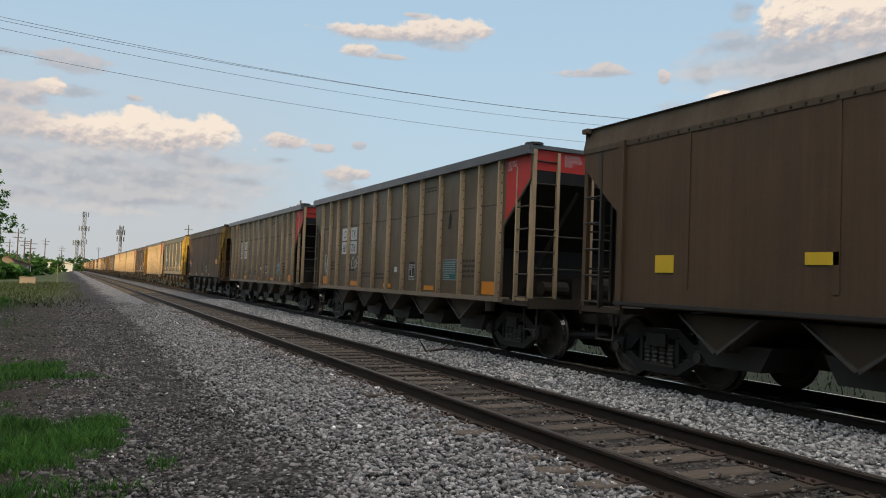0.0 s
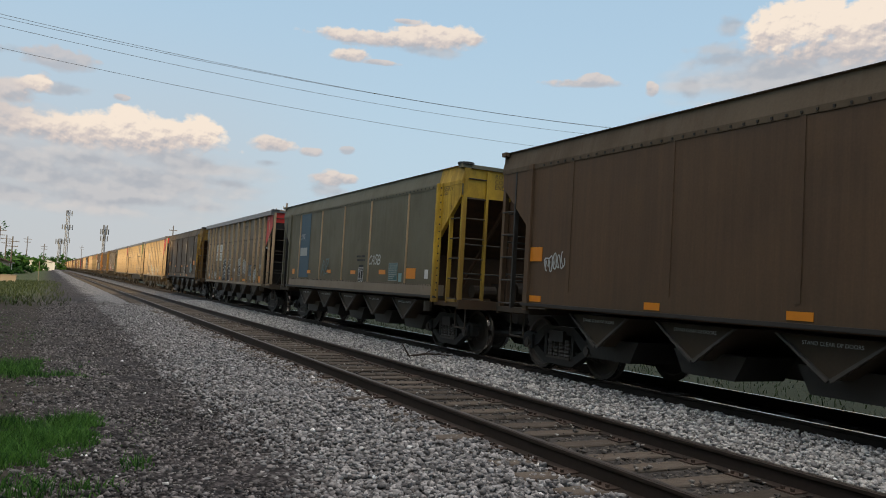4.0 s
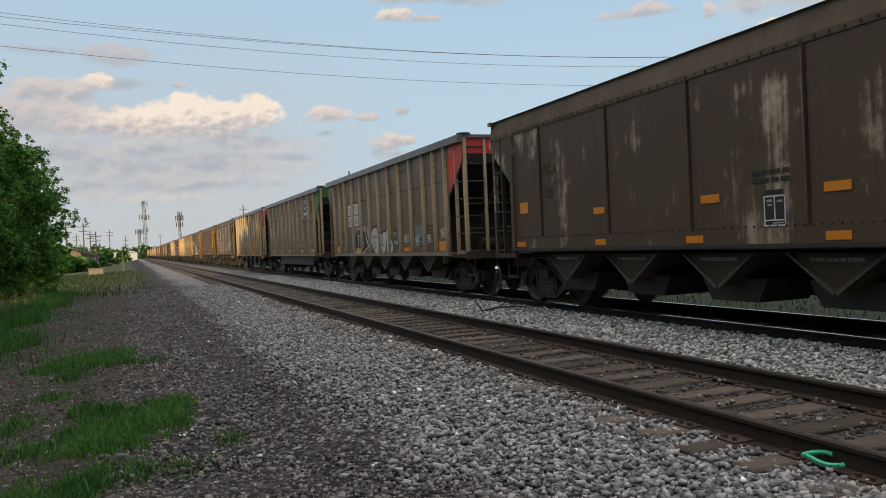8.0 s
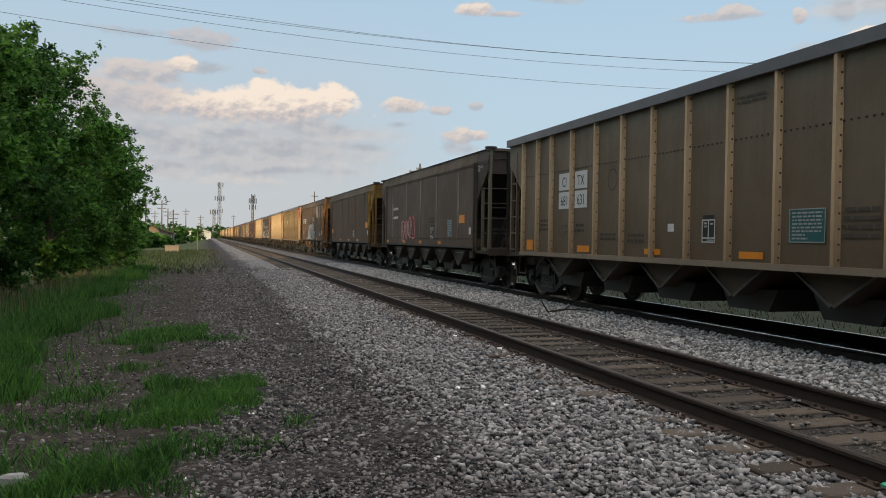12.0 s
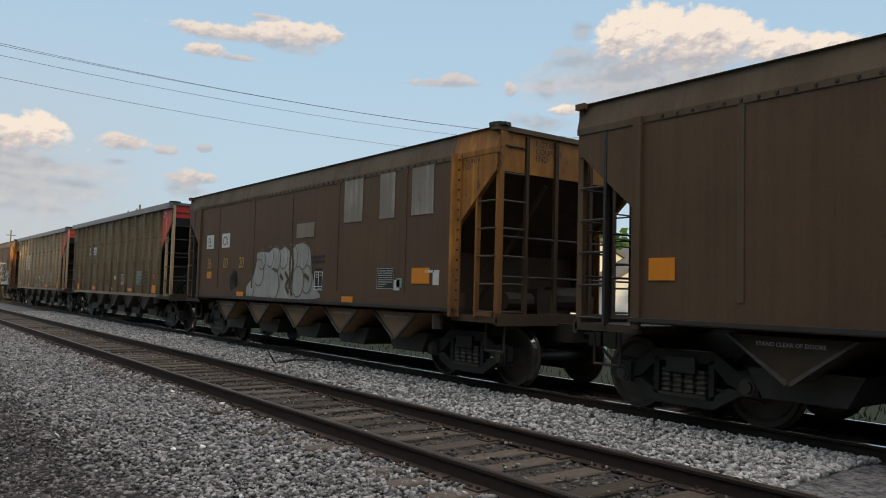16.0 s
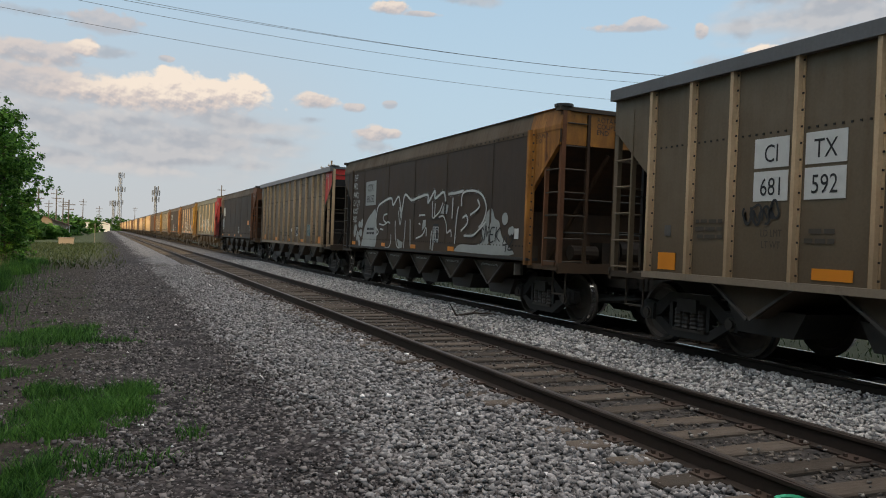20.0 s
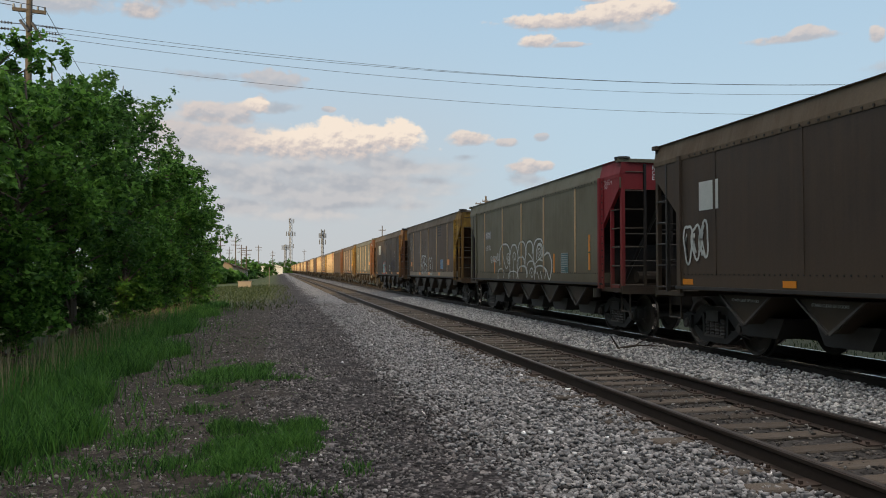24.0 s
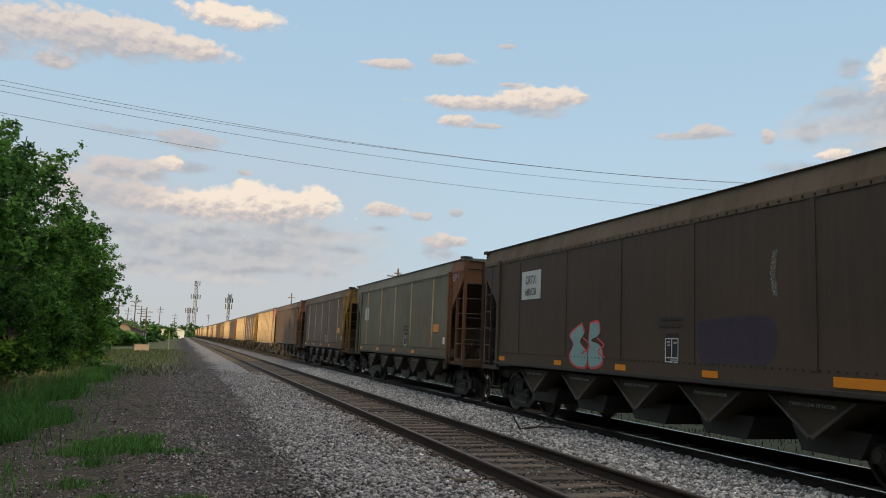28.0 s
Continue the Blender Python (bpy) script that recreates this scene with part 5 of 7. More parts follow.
def smooth_car(index, label, body, end, panels=ALU_RIB, ribs=True, bay=None, sill=None, posts=None, lettered=True, shift=0.0):
    """A steel car with smooth sides, a leaning top band and a painted near end."""
    car = car_shell(index, label)
    posts = posts or end
    sides(car, [(a, min(b, 3.56)) for a, b in OUTLINE[:6]] + [(-CAR_LENGTH + 0.93, 3.25), (-CAR_LENGTH + 0.02, 3.25)], 0.03, SIDE, body)
    corner = [(-CAR_LENGTH + 0.03, CAR_TOP - 0.30), (-CAR_LENGTH + 0.98, CAR_TOP - 0.30), (-CAR_LENGTH + 0.98, 2.44), (-CAR_LENGTH + 0.03, 3.24)]
    for s in (-1, 1):
        part("corner_panel", Geo().prism(corner, "x", *both(s * (SIDE + 0.004), s * (SIDE - 0.002))), end, car)
        part("corner_edge", Geo().prism([(-CAR_LENGTH + 0.03, 3.30), (-CAR_LENGTH + 0.03, 3.22), (-CAR_LENGTH + 0.93, 2.42), (-CAR_LENGTH + 0.93, 2.50)], "x", *both(s * (SIDE + 0.02), s * (SIDE - 0.06))), end, car)
        part("end_rib", Geo().box(*both(s * SIDE, s * (SIDE + 0.03)), -CAR_LENGTH + 0.84, -CAR_LENGTH + 1.10, 1.04, 3.56)
             .prism([(s * SIDE, -CAR_LENGTH + 0.93), (s * (SIDE + 0.085), -CAR_LENGTH + 0.96), (s * (SIDE + 0.085), -CAR_LENGTH + 1.03), (s * SIDE, -CAR_LENGTH + 1.09)], "z", 1.04, 3.56), end, car)
        part("end_rib", Geo().box(*both(s * SIDE, s * (SIDE + 0.05)), -1.05, -0.93, 1.04, 3.56), body, car)
        band = [(s * (SIDE + 0.012), 3.48), (s * (SIDE + 0.012), 3.56), (s * (SIDE - 0.06), CAR_TOP - 0.02), (s * (SIDE - 0.02), CAR_TOP), (s * (SIDE - 0.2), CAR_TOP), (s * (SIDE - 0.10), 3.48)]
        part("top_band", Geo().prism(band, "y", -CAR_LENGTH + 1.05, 0), GREY_BODY if body is GREY_BODY else TOP_BAND, car)
        part("top_band_end", Geo().prism(band, "y", -CAR_LENGTH, -CAR_LENGTH + 1.05), end, car)
        g = Geo()
        for k in range(54):
            y = -CAR_LENGTH + 1.3 + k * 0.2
            g.box(*both(s * (SIDE + 0.01), s * (SIDE + 0.026)), y, y + 0.03, 3.50, 3.53)
        tagged(part("bolt_strip", g, BOLT_STEEL, car), kind="stuff")
        part("side_sill", Geo().box(*both(s * 1.40, s * (SIDE + 0.0025)), -CAR_LENGTH + 0.92, -0.92, 1.17, 1.40), sill or body, car)
        part("sill_flange", Geo().box(*both(s * 1.40, s * (SIDE + 0.08)), -CAR_LENGTH + 0.92, -0.92, 1.12, 1.17), BLACK_STEEL, car)
        if ribs:
            for d in PANELS_AT:
                part("rib", rib_mesh(1.40, 3.48, 0.055, 0.03, SIDE, panels), None, car, at=pose(s * SIDE, d + shift - CAR_LENGTH, 0, 0, 0, 0 if s < 0 else 180))
        else:
            for d in PANELS_AT:
                part("seam", Geo().box(*both(s * SIDE, s * (SIDE + 0.012)), d + shift - CAR_LENGTH - 0.04, d + shift - CAR_LENGTH + 0.04, 1.38, 3.475), TOP_BAND if body is SCRATCHED_BODY else body, car)
    g = Geo()
    for k in range(16):
        g.box(-SIDE - 0.045, -SIDE - 0.028, -CAR_LENGTH + 0.865, -CAR_LENGTH + 0.895, 1.12 + 0.155 * k, 1.15 + 0.155 * k)
    tagged(part("bolt_row", g, BOLT_STEEL, car), kind="stuff")
    if body in (GREY_BODY, WORN_BODY, DARK_BODY, DUSTY_BODY):
        rivet_row(car, "sill_rivets", 1.2, CAR_LENGTH - 1.0, 1.385, 0.13, BOLT_STEEL, 0.014)
    end_parts(car, -1, end, DARK_RUST if end in (ORANGE_END, YELLOW_END, RUSTY_YELLOW, RUST_END) else DARK_END, posts, body, end in (YELLOW_END, RUSTY_YELLOW))
    end_parts(car, 1, body, DARK_END, body, body, False)
    under(car, 5, 0.70, 0.52, bay or DARK_BAY, False)
    load(car)
    if lettered:
        ink = BLACK_PAINT if end in (YELLOW_END, RUSTY_YELLOW, ORANGE_END) else WHITE_PAINT
        words("ROTARY\nCOUPLER\nEND", 0.13, ink, car, Matrix.Translation((-0.80, -CAR_LENGTH + 0.036, 3.66)) @ ON_END)
        words("ROTARY\nCOUPLER\nEND", 0.10, ink, car, on_side(0.84, 3.46))
    return car


def red_dressing(car, texts=()):
    """The usual stencils of a ribbed car: reflectors, notice, test panel and marks."""
    tape(car, [(1.42, 1.27, 0.50, 0.25)], ORANGE_TAPE)
    tape(car, [(4.15, 1.21, 0.50, 0.10), (6.66, 1.21, 0.50, 0.10), (9.2, 1.22, 0.52, 0.13), (11.9, 1.27, 0.36, 0.24)], ORANGE_TAPE)
    notice(car, 3.1, 1.62, h=0.44)
    test_box(car, 5.12, 1.56, 0.32)
    plate_on(car, "data_plate", 6.12, 1.62, 0.17, 0.13, WHITE_PAINT)
    plate_on(car, "data_plate", 11.9, 1.70, 0.13, 0.15, CHORD)
    bars(car, 2.25, 1.62, 0.55, 0.42, 4, FADED_INK)
    bars(car, 8.2, 1.45, 0.6, 0.16, 2, FADED_INK)
    bars(car, 7.2, 1.42, 0.55, 0.2, 2, FADED_INK)
    bars(car, 11.1, 1.70, 0.5, 0.3, 3, FADED_INK)
    bars(car, 4.2, 3.42, 0.6, 0.14, 2, FADED_INK)
    if texts:
        for z, row in ((2.64, texts[:2]), (2.24, texts[2:])):
            for d, w, text in zip((10.10, 9.34), (0.52, 0.54), row):
                plate_on(car, "mark_plate", d, z, w, 0.36, WHITE_PAINT)
                marks(car, d, z, text, 0.225, BLACK_PAINT)
        marks(car, 10.06, 1.68, "LD LMT", 0.09, FADED_INK, 0.010)
        marks(car, 10.06, 1.54, "LT WT", 0.09, FADED_INK, 0.010)
        bars(car, 9.38, 1.62, 0.4, 0.22, 2, FADED_INK)
    g = Geo()
    ring = [(8.05 - CAR_LENGTH + 0.17 * math.cos(q * 0.3), 2.55 + 0.2 * math.sin(q * 0.3)) for q in range(22)]
    g.ribbon(ring, 0.018, -SIDE - 0.012)
    part("stencil_ring", g, FADED_INK, car)


def brown_dressing(car, mat=None, low=True, high=True, box=5.4):
    if low:
        tape(car, [(4.5, 1.25, 0.34, 0.10), (6.86, 1.25, 0.34, 0.10), (9.18, 1.25, 0.3, 0.10), (12.0, 1.25, 0.34, 0.10)], mat or ORANGE_TAPE)
    if high:
        tape(car, [(2.2, 1.98, 0.50, 0.24)], mat or ORANGE_TAPE)
    test_box(car, box, 1.57, 0.34)
    plate_on(car, "data_plate", 1.45, 1.62, 0.17, 0.2, WHITE_PAINT)
    bars(car, 5.45, 1.98, 0.6, 0.2, 2, BLACK_PAINT)
    for d in BAYS_AT:
        note = words("STAND CLEAR OF DOORS", 0.062, SPRAY_WHITE, car, on_side(d + 0.36, 0.95, -1.466))
        note.name = "lettering"


S_LETTERS = [[(8.23, 2.0), (8.65, 1.8), (8.52, 1.62), (8.66, 1.4), (8.48, 1.24), (8.08, 1.22), (7.99, 1.46), (8.28, 1.66), (8.13, 1.83)],
             [(7.9, 2.0), (7.62, 2.02), (7.58, 1.81), (7.86, 1.7), (7.53, 1.6), (7.48, 1.31), (7.86, 1.22), (7.96, 1.42)]]
BLUE_PATCH = [(4.78, 2.0), (4.0, 2.05), (3.25, 2.0), (3.3, 1.45), (4.0, 1.42), (4.7, 1.42)]
# Small pieces that the far cars do without.
TOO_SMALL = ("rung", "spring_nest", "brake_beam", "chute_lip", "gate", "stirrup", "grab_iron", "bolt_strip", "bolt_row", "sill_rivets", "seam", "lettering", "small_print", "panel_mark",
             "panel_border", "panel_tab", "test_panel", "data_plate", "jacking_pad", "corner_step", "corner_cap", "brake_valve", "brake_cylinder", "air_reservoir", "end_diagonal")


def make_train():
    c = smooth_car(0, "dark brown steel coal car with yellow reflectors", BROWN_BODY, BROWN_BODY, ribs=False, posts=BROWN_BODY, shift=-0.2)
    tape(c, [(11.33, 1.72, 0.36, 0.24), (8.88, 1.77, 0.42, 0.14), (4.0, 1.77, 0.42, 0.14)], YELLOW_TAPE)
    c = ribbed_car(1, "ribbed aluminium coal hopper with red end and white mark plates")
    red_dressing(c, ("CI", "TX", "681", "756"))
    handwriting(c, "COPE", 9.45, 1.66, 0.27, SPRAY_WHITE, 0.04)
    scrawl(c, 11.55, 11.95, 1.35, 2.1, 2, SPRAY_WHITE, 0.035, 5)
    part("dark_smear", Geo().ribbon([(3.14 - CAR_LENGTH, 2.85), (3.18 - CAR_LENGTH, 2.65), (3.2 - CAR_LENGTH, 2.5)], 0.08, -SIDE - 0.02), BLACK_PAINT, c)
    c = ribbed_car(2, "ribbed aluminium coal hopper with red end, clean sides")
    red_dressing(c, ("CI", "TX", "681", "769"))
    c = smooth_car(3, "dark brown steel coal car with rusty yellow end", BROWN_BODY, RUSTY_YELLOW, ribs=False)
    brown_dressing(c)
    scrawl(c, 11.2, 11.75, 1.75, 2.0, 5, SPRAY_WHITE, 0.022, 8)
    tape(c, [(12.05, 2.0, 0.4, 0.24)], ORANGE_TAPE)
    c = smooth_car(4, "grey steel coal car with yellow end and faded blue stripe", GREY_BODY, YELLOW_END, sill=SILL)
    brown_dressing(c, low=False, high=False)
    tape(c, [(2.26, 1.63, 0.50, 0.24), (3.95, 1.65, 0.40, 0.11), (5.99, 1.63, 0.36, 0.10), (8.01, 1.64, 0.36, 0.10), (9.97, 1.62, 0.34, 0.10), (11.67, 1.62, 0.25, 0.17)], ORANGE_TAPE)
    notice(c, 3.28, 1.66, w=0.53, h=0.43)
    plate_on(c, "teal_plate", 2.85, 1.53, 0.18, 0.2, TAG_CYAN)
    plate_on(c, "blue_stripe", 10.55, 2.47, 1.0, 2.05, BLUE_PANEL, label="faded blue painted stripe")
    marks(c, 10.75, 2.74, "DTX", 0.2, SPRAY_WHITE)
    plate_on(c, "mark_plate", 10.62, 2.26, 0.72, 0.26, FADED_FILL, out=0.012)
    handwriting(c, "CASB", 4.86, 1.82, 0.24, SPRAY_WHITE, 0.035, 0.3, label="sprayed white tag")
    handwriting(c, "AZ", 8.7, 1.55, 0.42, FADED_CYAN, 0.04, 0.1, label="faint blue-grey sprayed tag")
    handwriting(c, "RN", 8.62, 1.62, 0.36, FADED_CYAN, 0.03, 0.2, out=0.021, label="faint blue-grey sprayed tag")
    c = ribbed_car(5, "ribbed aluminium coal hopper with red end covered in graffiti")
    red_dressing(c, ("CI", "TX", "681", "670"))
    notice(c, 3.08, 1.61, TAG_BLUE, 0.58, 0.46)
    blob(c, [(8.59, 2.09), (8.20, 2.12), (7.63, 2.08), (7.5, 1.86), (7.26, 1.76), (7.3, 1.4), (7.3, 1.13), (8.34, 1.13), (8.73, 1.16), (8.74, 1.67)], DARK_SPRAY, label="dark sprayed field behind the graffiti")
    spray(c, [[(9.0, 1.58), (8.88, 1.41), (8.85, 1.13)], [(8.86, 1.41), (8.65, 1.7), (8.45, 1.72), (8.34, 1.65)], [(8.59, 2.06), (8.51, 1.86), (8.43, 2.05), (8.27, 2.1), (8.23, 1.9)],
              [(8.2, 2.05), (8.05, 2.1), (7.94, 2.0), (7.88, 1.88), (7.77, 2.06), (7.66, 2.08)], [(8.21, 1.9), (8.06, 1.96), (7.95, 1.89)],
              [(8.22, 1.68), (8.14, 1.77), (7.96, 1.73), (7.95, 1.53), (8.08, 1.58), (8.21, 1.56), (8.22, 1.68)]], 0.045, SPRAY_WHITE, halo=OVERSPRAY, label="white graffiti outlines with a round face")
    spray(c, [[(8.17, 1.4), (7.84, 1.39)], [(8.08, 1.52), (7.92, 1.24)], [(7.94, 1.49), (8.09, 1.24)], [(8.5, 1.53), (8.48, 1.27), (8.32, 1.4), (8.42, 1.59), (8.55, 1.34)], [(8.33, 1.85), (8.32, 1.4), (8.48, 1.21)],
              [(7.89, 1.82), (7.87, 1.58), (7.74, 1.39)], [(7.51, 1.83), (7.38, 2.03), (7.41, 1.88), (7.52, 1.68), (7.32, 1.79), (7.2, 1.76), (7.24, 1.62)], [(7.0, 1.33), (6.95, 1.2), (7.05, 1.14), (7.29, 1.13)],
              [(7.17, 2.18), (7.19, 1.96)], [(7.3, 2.11), (6.94, 2.08)]], 0.03, SPRAY_WHITE, out=0.022)
    handwriting(c, "DEVR", 7.15, 1.75, 0.12, SPRAY_WHITE, 0.03)
    bars(c, 7.1, 1.48, 0.4, 0.26, 4, SPRAY_WHITE)
    handwriting(c, "HMK", 12.2, 1.2, 0.24, SPRAY_WHITE, 0.03, -0.2)
    handwriting(c, "KZNB", 11.35, 1.2, 0.28, SPRAY_WHITE, 0.035, 0.3)
    handwriting(c, "YEARZ", 10.65, 1.3, 0.15, SPRAY_WHITE, 0.03, 0.2)
    handwriting(c, "ZEK", 10.45, 1.15, 0.14, SPRAY_WHITE, 0.03, 0.2)
    scrawl(c, 4.9, 5.4, 1.8, 2.15, 3, SPRAY_WHITE, 0.05, 16)
    bubbles(c, 3.9, 4.45, 1.45, 2.1, CHORD, 19, 1, 0.008, "soft grey sprayed halo")
    scrawl(c, 3.95, 4.4, 1.5, 2.05, 2, SPRAY_WHITE, 0.05, 20, out=0.02)
    scrawl(c, 2.0, 2.45, 1.2, 1.65, 3, SPRAY_WHITE, 0.04, 17)
    scrawl(c, 2.75, 3.1, 1.2, 1.36, 3, SPRAY_WHITE, 0.025, 24)
    scrawl(c, 1.2, 1.55, 1.7, 1.9, 3, SPRAY_WHITE, 0.02, 25)
    c = smooth_car(6, "brown steel coal car with patchy peeling paint and yellow end", WORN_BODY, RUSTY_YELLOW, panels=DARK_RUST)
    brown_dressing(c)
    tape(c, [(4.49, 1.80, 0.36, 0.11), (6.52, 1.79, 0.36, 0.11), (9.19, 1.78, 0.32, 0.11), (11.82, 1.97, 0.32, 0.22)], ORANGE_TAPE)
    notice(c, 3.2, 1.68, w=0.5)
    plate_on(c, "teal_plate", 2.75, 1.6, 0.16, 0.18, TAG_CYAN)
    marks(c, 10.75, 2.66, "FLCX", 0.2, BLACK_PAINT)
    marks(c, 10.8, 2.22, "526", 0.2, BLACK_PAINT)
    c = ribbed_car(7, "ribbed aluminium coal hopper with red end and white graffiti")
    red_dressing(c, ("CI", "TX", "681", "630"))
    blob(c, [(9.58, 1.68), (9.26, 1.94), (8.58, 1.93), (8.1, 1.77), (8.1, 1.33), (8.52, 1.14), (8.91, 1.13), (9.48, 1.16)], DARK_SPRAY, label="dark sprayed field behind the graffiti")
    spray(c, [[(9.7, 1.14), (9.58, 1.68), (9.68, 1.73), (9.26, 2.0)], [(9.26, 2.0), (9.19, 1.94), (9.15, 1.19)], [(9.19, 1.94), (8.64, 1.93)], [(9.15, 1.46), (9.05, 1.71), (8.84, 1.67), (8.82, 1.45)], [(8.54, 1.95), (8.54, 1.29)],
              [(8.52, 1.82), (8.45, 1.99), (8.27, 1.95), (8.43, 1.83)], [(8.23, 2.0), (8.21, 1.69), (8.03, 1.49), (7.91, 1.72), (7.86, 1.92), (7.97, 1.96), (8.03, 1.69)],
              [(8.54, 1.14), (8.21, 1.25), (7.86, 1.37), (8.03, 1.41), (8.23, 1.61)], [(9.7, 1.16), (9.26, 1.14), (8.54, 1.14)]], 0.05, SPRAY_WHITE, out=0.018, label="white outlined graffiti letters")
    letters = [[(7.77, 1.6), (7.46, 1.85), (7.12, 1.93), (6.92, 1.8), (6.96, 1.16), (7.25, 1.16)], [(6.91, 1.69), (6.6, 1.73), (6.55, 1.57), (6.71, 1.16), (6.92, 1.16)],
               [(6.55, 1.68), (6.1, 1.77), (6.02, 1.56), (6.14, 1.18), (6.5, 1.16)], [(6.0, 1.76), (5.86, 1.81), (5.73, 1.16), (5.95, 1.16)], [(5.81, 1.51), (5.54, 1.52), (5.37, 1.35), (5.41, 1.16), (5.82, 1.16)]]
    for k, line in enumerate(letters):
        d0, z0 = sum(d for d, _ in line) / len(line), sum(z for _, z in line) / len(line)
        blob(c, [(d0 + (d - d0) * 1.2, max(1.13, z0 + (z - z0) * 1.2)) for d, z in line], BLACK_PAINT, 0.010 + 0.0006 * k, "black rim of a graffiti letter", name="letter_rim")
        blob(c, line, SPRAY_WHITE, 0.016 + 0.0006 * k, "white filled graffiti letter", name="graffiti_letter")
    spray(c, [[(7.5, 1.75), (7.3, 1.55), (7.15, 1.2)], [(7.2, 1.62), (7.0, 1.66), (6.95, 1.58)], [(6.7, 1.6), (6.75, 1.3)], [(6.35, 1.7), (6.4, 1.4), (6.2, 1.35)], [(5.7, 1.4), (5.5, 1.3)]], 0.04, BLACK_PAINT, out=0.024, label="black inner lines of the graffiti")
    handwriting(c, "YBS", 4.4, 1.42, 0.2, SPRAY_WHITE, 0.035)
    for d, z in ((3.42, 1.3), (2.5, 1.36), (1.55, 1.48)):
        handwriting(c, "YB", d, z, 0.2, SPRAY_WHITE, 0.035)
    c = ribbed_car(8, "ribbed aluminium coal gondola with green end and deep side beam", GREEN_END, gondola=True)
    tape(c, [(1.65, 1.24, 0.75, 0.14), (3.9, 1.25, 0.5, 0.11), (5.92, 1.25, 0.5, 0.11), (7.0, 1.25, 0.5, 0.11), (9.17, 1.25, 0.36, 0.11), (11.6, 1.26, 0.6, 0.12)], ORANGE_TAPE)
    plate_on(c, "emblem_field", 2.82, 3.20, 0.82, 0.80, BLUE_PANEL, label="faded blue company emblem")
    g = Geo()
    for k in range(3):
        a = 3.05 - k * 0.22 - CAR_LENGTH
        g.ribbon([(a - 0.06, 3.3), (a - 0.06, 3.5), (a + 0.06, 3.5), (a + 0.05, 3.32)], 0.04, -SIDE - 0.014)
    g.ribbon([(2.5 - CAR_LENGTH, 3.2), (3.1 - CAR_LENGTH, 3.14), (2.6 - CAR_LENGTH, 3.06)], 0.05, -SIDE - 0.014)
    g.box(-SIDE - 0.015, -SIDE - 0.0105, 2.45 - CAR_LENGTH, 3.2 - CAR_LENGTH, 2.84, 2.96)
    part("emblem", g, WHITE_PAINT, c)
    plate_on(c, "amber_notice", 1.65, 3.15, 0.40, 0.50, RUST_END, label="faded rust-orange notice")
    test_box(c, 4.1, 1.62, 0.32)
    plate_on(c, "data_plate", 2.05, 1.5, 0.14, 0.18, TAG_CYAN)
    plate_on(c, "data_plate", 1.8, 1.62, 0.16, 0.14, WHITE_PAINT)
    marks(c, 10.5, 2.89, "TILX", 0.2, BLACK_PAINT)
    marks(c, 10.5, 2.43, "49812", 0.18, BLACK_PAINT)
    part("red_smear", Geo().box(-SIDE - 0.012, -SIDE - 0.006, 11.33 - CAR_LENGTH, 11.5 - CAR_LENGTH, 2.02, 2.28), TAG_RED, c)
    g = Geo().ribbon([(8.03 - CAR_LENGTH + 0.17 * math.cos(q * 0.3), 2.46 + 0.2 * math.sin(q * 0.3)) for q in range(22)], 0.025, -SIDE - 0.012)
    part("stencil_ring", g, BLACK_PAINT, c)
    bars(c, 7.6, 1.75, 0.6, 0.2, 2, BLACK_PAINT)
    c = ribbed_car(9, "ribbed aluminium coal hopper with red end and white plates")
    red_dressing(c, ("CI", "TX", "681", "631"))
    c = smooth_car(10, "dark grey steel coal car with blackened end and pink graffiti", DUSTY_BODY, DARK_BODY, panels=PEELING_WHITE, posts=GREY_BODY)
    brown_dressing(c)
    notice(c, 3.4, 1.72, w=0.45)
    scrawl(c, 7.6, 9.6, 1.3, 2.2, 4, TAG_RED, 0.05, 31, label="pink sprayed graffiti")
    scrawl(c, 7.65, 9.65, 1.32, 2.18, 4, SPRAY_WHITE, 0.03, 31, out=0.02)
    bars(c, 10.6, 2.5, 0.8, 0.2, 1, WHITE_PAINT)
    bars(c, 10.6, 2.15, 0.8, 0.2, 1, WHITE_PAINT)
    c = smooth_car(11, "plain dark brown steel coal car with yellow end", SCRATCHED_BODY, RUSTY_YELLOW, ribs=False, shift=-0.2)
    brown_dressing(c, low=False, high=False, box=5.08)
    tape(c, [(1.75, 1.98, 0.50, 0.26), (3.98, 1.25, 0.46, 0.11), (6.52, 1.25, 0.40, 0.11), (9.07, 1.25, 0.30, 0.10)], ORANGE_TAPE)
    tape(c, [(11.91, 1.74, 0.36, 0.26)], ORANGE_TAPE)
    c = smooth_car(12, "brown steel coal car with rusty orange end and white graffiti", BROWN_BODY, ORANGE_END, ribs=False, bay=RUSTY_BAY, shift=-0.2)
    brown_dressing(c, low=False, high=False)
    tape(c, [(1.88, 1.67, 0.50, 0.26), (4.24, 1.23, 0.42, 0.11), (9.39, 1.24, 0.4, 0.11)], ORANGE_TAPE)
    plate_on(c, "data_plate", 2.58, 1.51, 0.2, 0.18, WHITE_PAINT)
    bars(c, 1.55, 1.72, 0.4, 0.08, 1, WHITE_PAINT)
    for d, w in ((11.5, 0.5), (10.41, 0.52)):
        plate_on(c, "mark_plate", d, 2.57, w, 0.36, WHITE_PAINT)
        marks(c, d, 2.57, "EL" if d > 11 else "CX", 0.24, BLACK_PAINT)
    for d, text in ((11.48, "36"), (10.37, "00"), (9.35, "20")):
        marks(c, d, 2.01, text, 0.28, AMBER_DIGIT)
